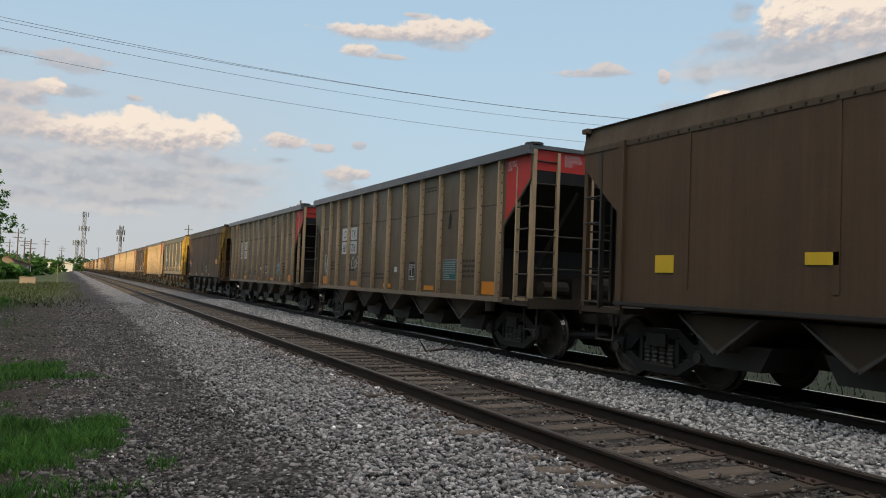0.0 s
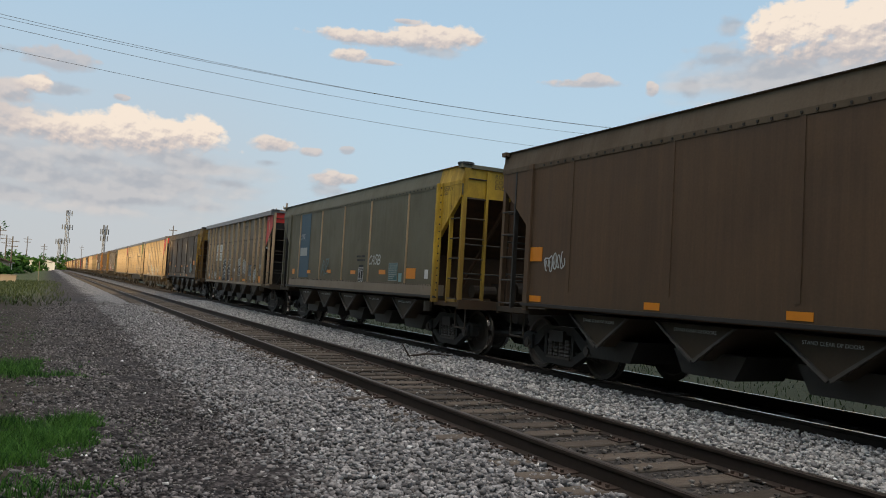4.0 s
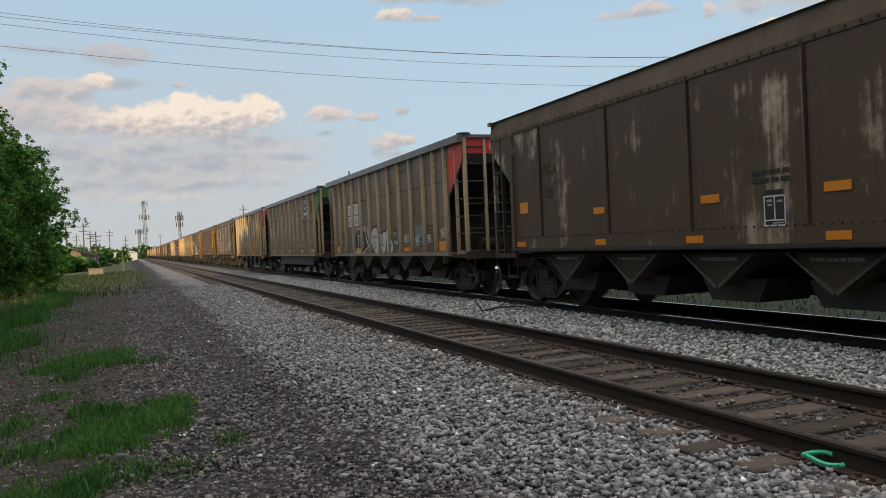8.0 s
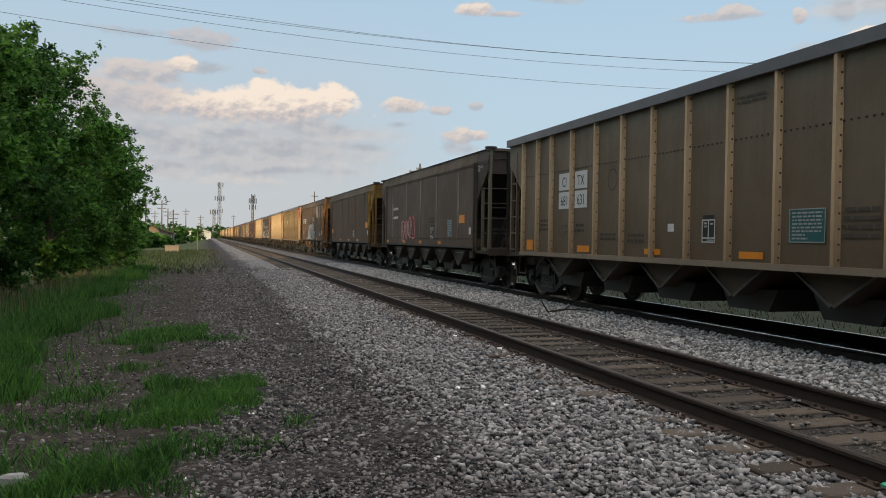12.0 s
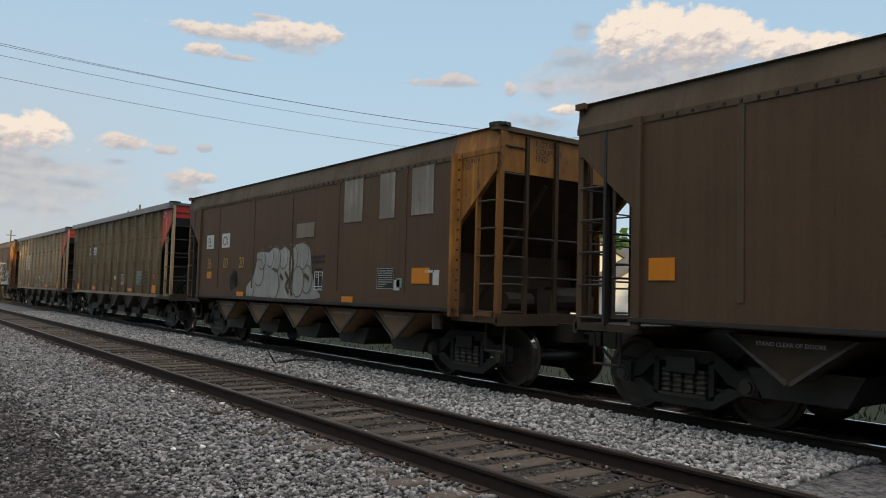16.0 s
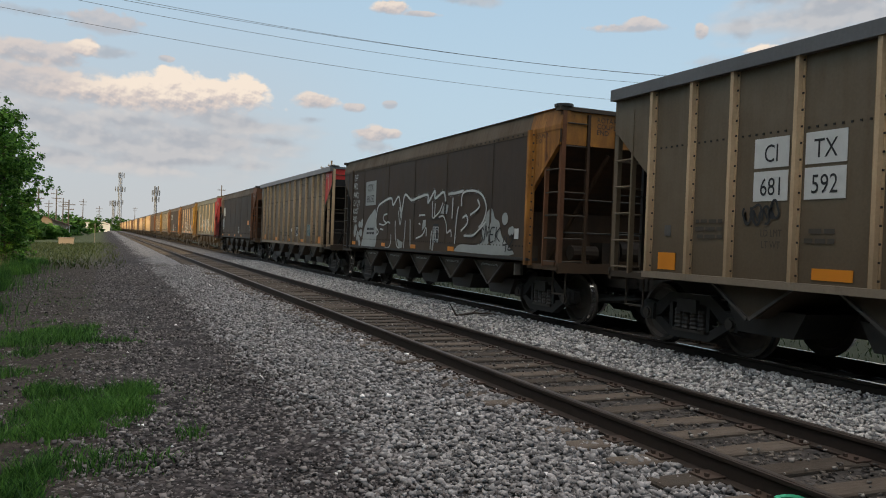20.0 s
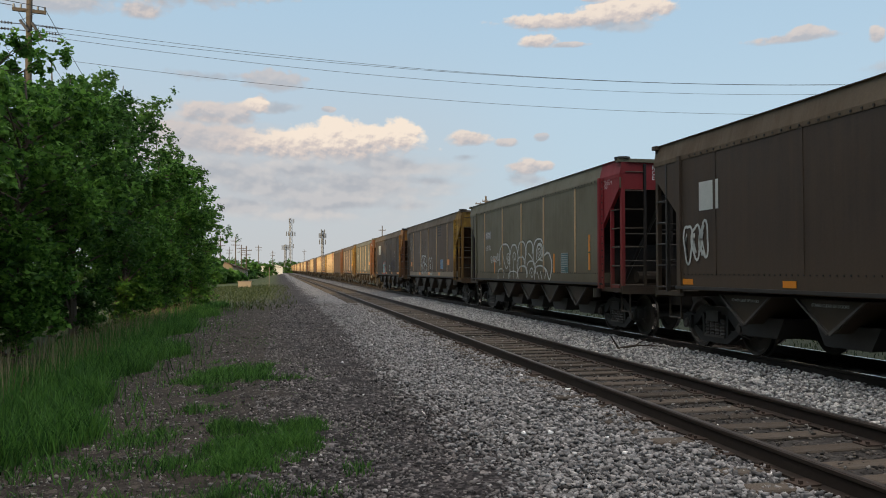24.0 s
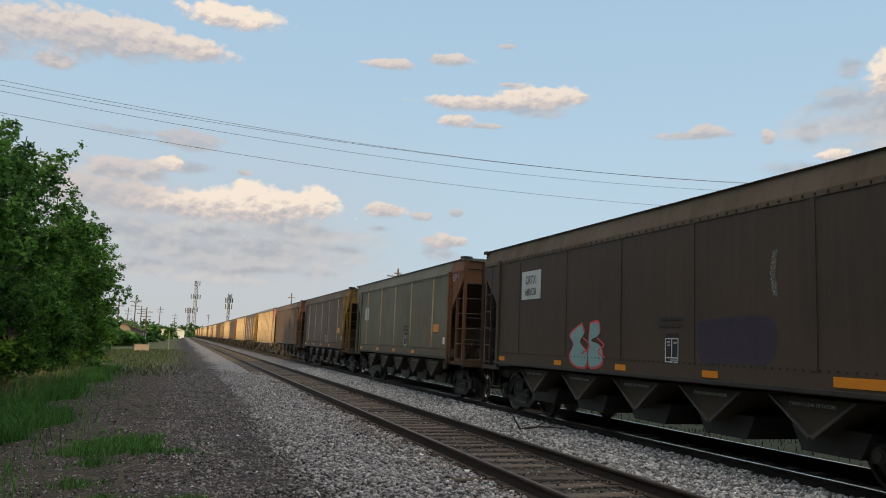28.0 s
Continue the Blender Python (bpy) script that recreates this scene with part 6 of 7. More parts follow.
    tape(c, [(11.49, 1.70, 0.32, 0.18)], ORANGE_TAPE)
    blob(c, [(8.98, 1.2), (8.98, 1.42), (8.62, 1.66), (8.45, 2.0), (8.43, 2.2), (8.0, 2.22), (7.8, 2.2), (7.5, 2.3), (7.2, 2.24), (6.95, 2.3), (6.7, 2.2), (6.45, 2.33), (6.05, 2.34), (5.8, 2.2), (5.7, 1.8), (5.55, 1.45), (5.55, 1.2)],
         WHITEWASH, label="pale grey-white bubble graffiti, peeling")
    for k, (d, z, r) in enumerate(((8.75, 1.42, 0.22), (8.3, 1.75, 0.27), (8.15, 2.05, 0.2), (7.72, 2.1, 0.2), (7.4, 2.05, 0.24), (7.02, 2.08, 0.22), (6.6, 2.05, 0.26), (6.1, 2.1, 0.25), (6.3, 1.55, 0.28), (5.9, 1.6, 0.25), (7.5, 1.5, 0.3))):
        ring = [(d + r * math.cos(0.6 * j), z + 1.15 * r * math.sin(0.6 * j)) for j in range(2, 10)]
        spray(c, [ring], 0.025, GREY_BODY, out=0.02 + 0.0004 * k, label="grey inner line of the graffiti")
    spray(c, [[(6.62, 2.3), (6.55, 1.9), (6.6, 1.5), (6.55, 1.25)], [(6.9, 1.75), (6.75, 1.6), (6.85, 1.45), (6.7, 1.3)], [(7.15, 1.7), (7.0, 1.6)], [(6.0, 1.7), (5.8, 1.62)]], 0.09, BROWN_BODY, out=0.026, label="brown gaps between the letters")
    for d, w in ((4.12, 0.68), (2.95, 0.48), (1.88, 0.62)):
        plate_on(c, "patch_of_primer", d, 3.08, w, 0.80, PEELING_WHITE, label="pale grey overpainted patch")
    notice(c, 2.93, 1.62, BLACK_PAINT, 0.55, 0.36)
    plate_on(c, "teal_plate", 2.5, 1.55, 0.16, 0.16, TAG_CYAN)
    plate_on(c, "patch_of_primer", 6.05, 2.62, 0.8, 0.30, SILL)
    scrawl(c, 9.6, 10.0, 1.35, 1.8, 3, BLACK_PAINT, 0.04, 43)
    c = ribbed_car(13, "ribbed aluminium coal hopper with red end, streaked with olive dust", panel=STAINED_PANEL, rib=DULL_RIB)
    red_dressing(c)
    for d, text in ((9.98, "AD"), (9.30, "LX")):
        plate_on(c, "mark_plate", d, 2.66, 0.42, 0.30, WHITE_PAINT)
        marks(c, d, 2.66, text, 0.22, BLACK_PAINT)
    marks(c, 9.98, 2.26, "12", 0.22, BLACK_PAINT)
    marks(c, 9.20, 2.26, "026", 0.22, BLACK_PAINT)
    tape(c, [(1.5, 1.66, 0.14, 0.12)], TAG_RED)
    c = ribbed_car(14, "ribbed aluminium coal hopper with red end and white plates")
    red_dressing(c, ("CI", "TX", "681", "592"))
    scrawl(c, 9.95, 10.5, 1.8, 2.05, 4, BLACK_PAINT, 0.03, 45)
    c = smooth_car(15, "black steel coal car with rusty orange end and large graffiti", DARK_BODY, ORANGE_END, ribs=False, posts=RUST_END)
    brown_dressing(c, high=False)
    plate_on(c, "mark_plate", 10.42, 2.76, 0.95, 0.72, FADED_FILL)
    marks(c, 10.42, 2.93, "CITX", 0.22, BLACK_PAINT, 0.02)
    marks(c, 10.42, 2.60, "680252", 0.22, BLACK_PAINT, 0.02)
    skyline = [(9.85, 1.95), (9.7, 2.33), (9.25, 2.47), (8.6, 2.55), (8.42, 2.36), (8.0, 2.57), (7.76, 2.14), (7.54, 2.6), (7.05, 2.45), (6.55, 2.5),
               (5.97, 2.54), (5.92, 2.35), (5.53, 2.62), (5.48, 2.44), (5.0, 2.57), (4.86, 2.35)]
    spray(c, [skyline, [(4.72, 2.51), (4.3, 2.52), (3.9, 2.55)]], 0.06, SPRAY_WHITE, halo=OVERSPRAY, label="large outlined graffiti letters")
    spray(c, [[(8.88, 2.12), (9.15, 2.08), (9.17, 1.95), (8.91, 1.86)], [(9.55, 1.84), (9.14, 1.81), (8.83, 1.89), (8.61, 1.85)], [(9.46, 1.7), (9.17, 1.67)], [(8.53, 1.56), (8.52, 1.34), (8.69, 1.18), (9.04, 1.17)],
              [(9.89, 1.75), (9.59, 1.61), (9.83, 1.49)], [(8.19, 1.92), (8.18, 1.6), (8.04, 1.26), (7.86, 1.18)], [(7.99, 2.19), (7.83, 1.81), (7.71, 2.13)], [(7.44, 1.92), (7.45, 1.6), (7.52, 1.19)], [(7.09, 1.95), (7.06, 1.59), (7.03, 1.24)]],
          0.045, SPRAY_WHITE, label="inner lines of the outlined graffiti letters")
    spray(c, [[(6.48, 2.04), (6.07, 2.05)], [(6.48, 1.85), (6.36, 1.81)], [(6.64, 1.46), (6.22, 1.55), (5.99, 1.73), (5.96, 1.52)], [(5.63, 2.37), (5.61, 1.96)], [(5.46, 2.32), (5.48, 1.96)], [(5.0, 2.32), (5.19, 2.11), (5.55, 1.96)],
              [(5.22, 1.98), (4.95, 2.0), (4.78, 1.83), (4.72, 1.62), (4.51, 1.67), (4.46, 1.52)], [(5.63, 1.66), (5.68, 1.21)]], 0.045, SPRAY_WHITE, out=0.02)
    spray(c, [[(3.97, 2.21), (3.9, 2.5), (3.37, 2.53), (2.95, 2.42), (2.74, 2.15), (2.87, 1.86), (3.07, 1.74)], [(3.79, 1.56), (3.34, 1.57), (3.06, 1.69), (2.73, 1.86)], [(3.88, 1.95), (3.68, 2.0), (3.64, 1.83), (3.95, 1.66)],
              [(4.43, 2.42), (4.45, 1.94)], [(4.12, 2.21), (4.2, 1.94), (4.26, 1.37)], [(3.5, 2.01), (3.08, 2.17), (3.16, 2.34)]], 0.045, SPRAY_WHITE, out=0.024, halo=OVERSPRAY)
    for line in ([(7.96, 2.29), (7.68, 2.27), (7.82, 1.97)], [(8.04, 1.43), (7.59, 1.34), (7.65, 1.19), (7.9, 1.17)], [(6.23, 1.92), (6.04, 1.93), (6.04, 1.77), (6.27, 1.66)], [(4.92, 2.31), (4.69, 2.25), (4.77, 2.05), (5.15, 2.07)],
                 [(5.52, 1.67), (5.42, 1.67), (5.53, 1.18), (5.62, 1.18)]):
        blob(c, line, FADED_FILL, 0.012, "pale fill between the graffiti lines", False)
    blob(c, [(4.34, 1.2), (4.0, 1.36), (3.0, 1.4), (2.93, 1.86), (2.55, 2.14), (2.36, 1.93), (2.17, 1.85), (2.05, 1.57), (1.76, 1.38), (1.7, 1.19)], FADED_FILL, 0.010, "pale cloud of sprayed bubbles")
    handwriting(c, "SMEK", 3.05, 1.42, 0.3, BLACK_PAINT, 0.03, out=0.02)
    handwriting(c, "42", 1.98, 1.3, 0.28, BLACK_PAINT, 0.03, out=0.02)
    blob(c, [(11.22, 1.17), (11.0, 1.61), (10.73, 1.92), (10.26, 2.16), (9.9, 2.21), (9.87, 1.17)], FADED_FILL, 0.010, "pale blue-white cloud of sprayed bubbles")
    rand = random.Random(15)
    for k in range(20):
        low = k % 3
        d, z, r = (rand.uniform(11.0, 11.9), rand.uniform(1.2, 1.95), rand.uniform(0.07, 0.13)) if low else (rand.uniform(1.6, 2.5), rand.uniform(1.6, 2.15), rand.uniform(0.08, 0.13))
        part("paint_dot", Geo().patch([(d - CAR_LENGTH + r * math.cos(q * 0.5236), z + r * math.sin(q * 0.5236)) for q in range(12)], -SIDE - 0.013 - 0.0002 * k), FADED_FILL, c)
    for k, text in enumerate(("THP", "NRK", "MAR23", "CHIZS", "KNOT", "AND")):
        handwriting(c, text, 12.12, 3.2 - 0.26 * k, 0.17, SPRAY_WHITE, 0.022)
    bars(c, 10.35, 1.6, 0.7, 0.26, 2, BLACK_PAINT)
    c = ribbed_car(16, "ribbed aluminium coal hopper with red end and black marks")
    red_dressing(c)
    marks(c, 9.75, 2.68, "CE FX", 0.2, BLACK_PAINT)
    marks(c, 9.75, 2.28, "600 618", 0.2, BLACK_PAINT)
    c = smooth_car(17, "dark steel coal car with rust brown end", DARK_BODY, RUST_END, ribs=False)
    brown_dressing(c)
    plate_on(c, "mark_plate", 11.3, 2.75, 0.6, 0.5, SPRAY_WHITE)
    scrawl(c, 11.3, 12.1, 1.6, 2.3, 3, SPRAY_WHITE, 0.05, 61)
    c = smooth_car(18, "grey steel coal car with maroon end and looping white graffiti", GREY_BODY, MAROON_END, bay=DARK_BAY)
    tape(c, [(1.69, 1.66, 0.10, 0.4), (1.69, 2.1, 0.10, 0.4), (4.08, 1.64, 0.10, 0.5), (9.84, 1.6, 0.08, 0.5), (12.29, 1.84, 0.08, 0.7)], ORANGE_TAPE)
    notice(c, 3.3, 1.64, w=0.5)
    plate_on(c, "mark_plate", 10.63, 2.67, 0.7, 0.26, CHORD)
    marks(c, 10.63, 2.67, "OTTX", 0.18, WHITE_PAINT)
    marks(c, 10.6, 2.23, "601233", 0.17, WHITE_PAINT)
    spray(c, [arch(9.2, 8.05, 1.6, 2.3), arch(8.05, 7.2, 1.2, 2.25), arch(7.2, 6.45, 1.65, 2.32), arch(6.4, 5.8, 1.9, 2.3), arch(5.75, 4.83, 1.6, 2.34),
              arch(5.45, 4.95, 1.75, 2.2), [(4.85, 1.85), (4.5, 1.93), (4.24, 1.7), (4.25, 1.45), (4.42, 1.2), (4.65, 1.45), (4.95, 1.55)]], 0.055, SPRAY_WHITE, halo=OVERSPRAY,
          label="looping white graffiti letters")
    spray(c, [spiral(8.2, 1.8, 0.22), spiral(5.22, 1.95, 0.24, 2.6), spiral(7.55, 1.85, 0.2, 1.2), spiral(5.9, 1.35, 0.2, 1.6)], 0.035, SPRAY_WHITE)
    spray(c, [arch(9.4, 8.7, 1.17, 1.5), arch(8.2, 7.25, 1.18, 1.42), arch(7.2, 6.3, 1.18, 1.58), arch(7.3, 6.5, 1.5, 1.85), arch(6.35, 5.55, 1.3, 1.72), arch(5.65, 4.7, 1.18, 1.58),
              [(8.9, 2.1), (8.65, 1.7), (8.45, 1.5), (8.25, 1.6)], [(7.7, 1.95), (7.68, 1.5), (7.7, 1.2)], [(6.75, 1.9), (6.5, 1.6), (6.3, 1.25)], [(6.2, 1.95), (5.8, 1.75), (5.5, 1.35)],
              [(5.6, 1.62), (5.3, 1.75), (4.95, 1.72)], [(5.4, 1.4), (5.25, 1.2)], [(5.15, 1.42), (5.0, 1.2)]], 0.04, SPRAY_WHITE)
    scrawl(c, 9.3, 10.3, 1.75, 1.98, 4, SPRAY_WHITE, 0.03, 73)
    plate_on(c, "data_plate", 12.29, 1.35, 0.12, 0.24, WHITE_PAINT)
    c = smooth_car(19, "grey steel coal car with yellow end and white scrawls", DUSTY_BODY, RUSTY_YELLOW, sill=SILL)
    tape(c, [(2.4, 1.8, 0.5, 0.24), (11.64, 1.78, 0.28, 0.22), (9.17, 1.28, 0.4, 0.14), (6.68, 1.29, 0.5, 0.14), (4.3, 1.28, 0.4, 0.14)], ORANGE_TAPE)
    notice(c, 3.7, 1.72, TAG_BLUE, 0.55, 0.42)
    plate_on(c, "data_plate", 12.26, 1.53, 0.12, 0.2, WHITE_PAINT)
    spray(c, [[(8.6, 1.25), (8.55, 1.6), (8.8, 1.8), (8.55, 2.1), (8.1, 2.18), (8.05, 1.9), (8.4, 1.8)], [(8.0, 2.15), (7.5, 2.13), (7.4, 1.85), (7.7, 1.75), (8.0, 1.95)],
              [(8.0, 1.24), (7.95, 1.65), (7.5, 1.75), (7.2, 1.55), (7.15, 1.25)], [(8.45, 1.75), (8.3, 1.5), (8.4, 1.25)]], 0.06, SPRAY_WHITE, halo=OVERSPRAY)
    spray(c, [[(7.85, 1.5), (7.75, 1.4), (7.85, 1.35)], [(7.65, 1.5), (7.6, 1.36), (7.5, 1.5)], [(7.45, 1.38), (7.35, 1.5), (7.3, 1.38)], [(7.85, 2.05), (7.7, 1.92)], [(7.7, 2.05), (7.85, 1.92)]], 0.03, SPRAY_WHITE)
    spray(c, [[(6.75, 1.3), (6.72, 1.9), (6.5, 2.05), (6.3, 1.85), (6.1, 2.05), (5.9, 1.9), (5.9, 1.3), (6.6, 1.3)], spiral(6.3, 1.6, 0.15, 1.5)], 0.05, SPRAY_WHITE)
    marks(c, 10.62, 2.68, "FLCX", 0.22, BLACK_PAINT)
    marks(c, 10.66, 2.27, "557", 0.22, BLACK_PAINT)
    bars(c, 9.35, 1.73, 0.5, 0.16, 2, BLACK_PAINT)
    bars(c, 7.0, 1.83, 0.5, 0.09, 1, BLACK_PAINT)
    part("stencil_ring", Geo().ribbon([(9.35 - CAR_LENGTH + 0.19 * math.cos(q * 0.3), 2.51 + 0.16 * math.sin(q * 0.3)) for q in range(22)], 0.02, -SIDE - 0.012), CHORD, c)
    for d, z, h in ((8.45, 2.8, 0.5), (7.6, 2.8, 0.5), (8.0, 2.62, 0.3), (11.95, 2.9, 0.9), (11.6, 2.7, 1.2)):
        part("paint_smear", Geo().ribbon([(d - CAR_LENGTH + 0.05 * math.sin(q), z + h / 2 - h * q / 6) for q in range(7)], 0.22, -SIDE - 0.008), OVERSPRAY, c, "thin washed-out whitewash smear")
    bars(c, 4.2, 3.2, 0.7, 0.5, 4, BLACK_PAINT)
    c = smooth_car(20, "blackish steel coal car with rusty orange end", DARK_BODY, ORANGE_END, ribs=False, panels=DARK_BODY, posts=RUST_END)
    brown_dressing(c, high=False)
    tape(c, [(1.9, 1.27, 0.8, 0.12)], ORANGE_TAPE)
    part("paint_smear", Geo().ribbon([(3.2 - CAR_LENGTH, 2.9), (3.25 - CAR_LENGTH, 2.6), (3.2 - CAR_LENGTH, 2.3)], 0.1, -SIDE - 0.008), OVERSPRAY, c, "thin pale smear")
    plate_on(c, "mark_plate", 10.5, 2.88, 0.95, 0.62, SPRAY_WHITE)
    marks(c, 10.5, 3.0, "CRTX", 0.19, BLACK_PAINT, 0.02)
    marks(c, 10.5, 2.74, "680128", 0.17, BLACK_PAINT, 0.02)
    for line in S_LETTERS:
        d0, z0 = sum(d for d, _ in line) / len(line), sum(z for _, z in line) / len(line)
        blob(c, [(d0 + (d - d0) * 1.16, z0 + (z - z0) * 1.1) for d, z in line], TAG_RED, 0.008, "red rim of a graffiti letter", name="letter_rim")
        blob(c, line, TAG_CYAN, 0.012, "pale blue graffiti letter with a red rim", name="graffiti_letter")
    spray(c, [[(8.15, 1.75), (7.9, 1.6), (8.2, 1.45)], [(7.65, 1.75), (7.4, 1.62), (7.6, 1.5), (7.35, 1.4)]], 0.03, TAG_RED, label="red inner lines of the graffiti")
    blob(c, BLUE_PATCH, BLUE_HAZE, 0.005, "faint blue overspray")
    c = smooth_car(21, "grey steel coal car with rust brown end", GREY_BODY, RUST_END)
    brown_dressing(c)
    plate_on(c, "mark_plate", 11.2, 2.62, 0.6, 0.5, SPRAY_WHITE)
    c = smooth_car(22, "grey steel coal car with yellow end", DUSTY_BODY, RUSTY_YELLOW)
    brown_dressing(c)
    c = smooth_car(23, "dark brown steel coal car with rust brown end", BROWN_BODY, RUST_END, ribs=False)
    c = ribbed_car(24, "ribbed aluminium coal hopper with red end")
    # The cars that stay far off repeat these kinds.
    ready = {k: car for car, k in CARS}
    for k, src in enumerate([22, 24, 23, 24, 22, 23, 24, 21, 24, 23, 24, 24, 22, 21, 24, 23, 24, 23, 22, 24, 22]):
        kind = 25 + k
        old = ready[src]
        car = copy_thing(old, pose(TRAIN_X, FIRST_END + CAR_PITCH * kind, 0))
        for piece in list(car.children_recursive):
            if piece.name.split(".")[0] in TOO_SMALL:
                bpy.data.objects.remove(piece)
        CARS.append((car, kind))


make_train()

# ---- plants ----
BARK = plain("grey_brown_bark", (0.05, 0.038, 0.028), (0.14, 0.11, 0.085), 12, 0.9, 0.01)
LEAF_DARK = leafy("dark_green_leaves", (0.018, 0.056, 0.012), (0.105, 0.230, 0.042), 0.45)
LEAF_LIGHT = leafy("fresh_green_leaves", (0.026, 0.080, 0.016), (0.165, 0.345, 0.055), 0.48)
GRASS = leafy("green_grass_blades", (0.013, 0.055, 0.013), (0.112, 0.262, 0.048), 0.4)
VERGE_GRASS = leafy("dull_verge_grass", (0.016, 0.032, 0.009), (0.080, 0.098, 0.037), 0.3)
# The field blades carry the train's shade in their dark greens.
FIELD_GRASS = leafy("dark_field_grass", (0.007, 0.016, 0.005), (0.024, 0.045, 0.014), 0.3)
DRY_GRASS = leafy("dry_straw_blades", (0.16, 0.13, 0.07), (0.32, 0.27, 0.16), 0.2)


def leaves(centres, spread, count, size, flat=1.0):
    """Pointed leaves in loose clumps: four corners each."""
    k = rng.integers(0, len(centres), count)
    sprigs = rng.normal(size=(len(centres), 9, 3)) * spread[:, None, None] * np.array([1, 1, 0.75])
    p = centres[k] + sprigs[k, rng.integers(0, 9, count)] + rng.normal(size=(count, 3)) * (spread[k] * 0.3)[:, None]
    u = rng.normal(size=(count, 3)) * np.array([1, 1, 0.6])
    u /= np.linalg.norm(u, axis=1)[:, None]
    w = np.cross(u, rng.normal(size=(count, 3)))
    w /= np.linalg.norm(w, axis=1)[:, None]
    s = (size * rng.uniform(0.6, 1.3, count))[:, None]
    verts = np.stack([p - u * s, p + w * s * 0.55 - u * s * 0.05, p + u * s, p - w * s * 0.55 - u * s * 0.05], 1)
    return verts.reshape(-1, 3), np.arange(count * 4).reshape(-1, 4)


def tree(x, y, height, width, count, mat, label, low=0.25, size=0.075, seed=0):
    rand = random.Random(seed)
    z = float(ground_height(x, y))
    ob = tagged(new("tree"), label, "tree", "trees along the track")
    ob.location = (x, y, z)
    wood = Geo()
    top = Vector((rand.uniform(-0.3, 0.3), rand.uniform(-0.3, 0.3), height * 0.86))
    last = Vector((0, 0, -0.1))
    stem = []
    for k in range(1, 7):
        p = top * (k / 6) + Vector((rand.uniform(-0.12, 0.12), rand.uniform(-0.12, 0.12), 0))
        wood.tube(last, p, 0.11 * (1 - (k - 1) / 7), 7, 0.11 * (1 - k / 7))
        stem.append(p)
        last = p
    tips, spread = [], []
    for k in range(44):
        f = low + (1 - low) * (k / 43) ** 0.9
        a = rand.uniform(0, 6.283)
        belly = math.sin(math.pi * min(1, 0.14 + 0.86 * (1 - f) ** 0.75)) * 0.5 + 0.32
        reach = width * belly * rand.uniform(0.55, 1.12)
        base = top * (f * 0.82)
        tip = base + Vector((math.cos(a) * reach, math.sin(a) * reach, height * rand.uniform(0.02, 0.16)))
        tip.z = min(tip.z, height)
        mid = base.lerp(tip, 0.5) + Vector((0, 0, 0.12))
        wood.tube(base, mid, 0.035, 5, 0.022)
        wood.tube(mid, tip, 0.022, 5, 0.006)
        for q in (0.45, 0.75, 1.0, 1.08):
            tips.append(base.lerp(tip, q) + Vector((rand.uniform(-0.25, 0.25), rand.uniform(-0.25, 0.25), rand.uniform(-0.15, 0.25))))
            spread.append(rand.uniform(0.12, 0.27))
    # Bare twigs that stand clear of the leaves.
    twigs = Geo()
    for _ in range(26):
        tip = tips[rand.randrange(len(tips))]
        out = Vector((tip.x, tip.y, 0)).normalized() * rand.uniform(0.3, 0.7) + Vector((rand.uniform(-0.3, 0.3), rand.uniform(-0.3, 0.3), rand.uniform(-0.1, 0.5)))
        twigs.tube(tip, tip + out, 0.010, 4, 0.003)
        twigs.tube(tip + out * 0.5, tip + out * 0.5 + Vector((out.y, -out.x, 0.2)) * 0.4, 0.006, 4, 0.002)
    part("trunk", wood, BARK, ob)
    tagged(part("twig", twigs, BARK, ob), kind="stuff")
    verts, faces = leaves(np.array([t[:] for t in tips]), np.array(spread), count, size)
    verts[:, 2] = np.maximum(verts[:, 2], 0.05)
    crown = from_arrays("crown", verts, faces, mat)
    crown.parent = ob
    return ob


TREES = [
    (-5.9, 13.2, 8.0, 2.5, LEAF_LIGHT), (-8.2, 16.0, 10.0, 2.9, LEAF_DARK), (-5.2, 17.6, 7.2, 2.3, LEAF_LIGHT), (-7.2, 20.5, 8.8, 2.9, LEAF_LIGHT),
    (-5.3, 22.6, 8.3, 2.4, LEAF_DARK), (-6.6, 25.6, 10.0, 2.8, LEAF_DARK), (-4.8, 27.5, 7.2, 2.2, LEAF_LIGHT), (-5.8, 31.0, 10.4, 2.7, LEAF_DARK),
    (-4.5, 33.5, 7.1, 2.2, LEAF_LIGHT), (-5.2, 36.6, 8.9, 2.5, LEAF_DARK), (-4.1, 40.0, 6.8, 2.0, LEAF_LIGHT),
]


def make_trees():
    for k, (x, y, h, w, mat) in enumerate(TREES):
        tree(x, y, h, w, 34000 if y < 24 else 26000, mat, "dense green tree with fresh spring leaves" if mat is LEAF_LIGHT else "dark green bushy tree at the field edge", 0.03, 0.070, seed=k + 3)
    # Unseen trees added behind the camera, to keep the low sun off the near train.
    for k in range(18):
        tree(-9.5 - 3.0 * (k % 2), 9 - 3.6 * k, 13.5, 4.7, 13000, LEAF_DARK, "unseen dark green tree added to shade the near tracks", 0.02, 0.32, seed=40 + k)

    # A second unseen row, added to close the gaps where sun came through.
    for k in range(8):
        tree(-16.0, 12 - 6.0 * k, 13.0, 4.5, 7000, LEAF_DARK, "unseen dark green tree added to shade the near tracks", 0.02, 0.36, seed=70 + k)


make_trees()


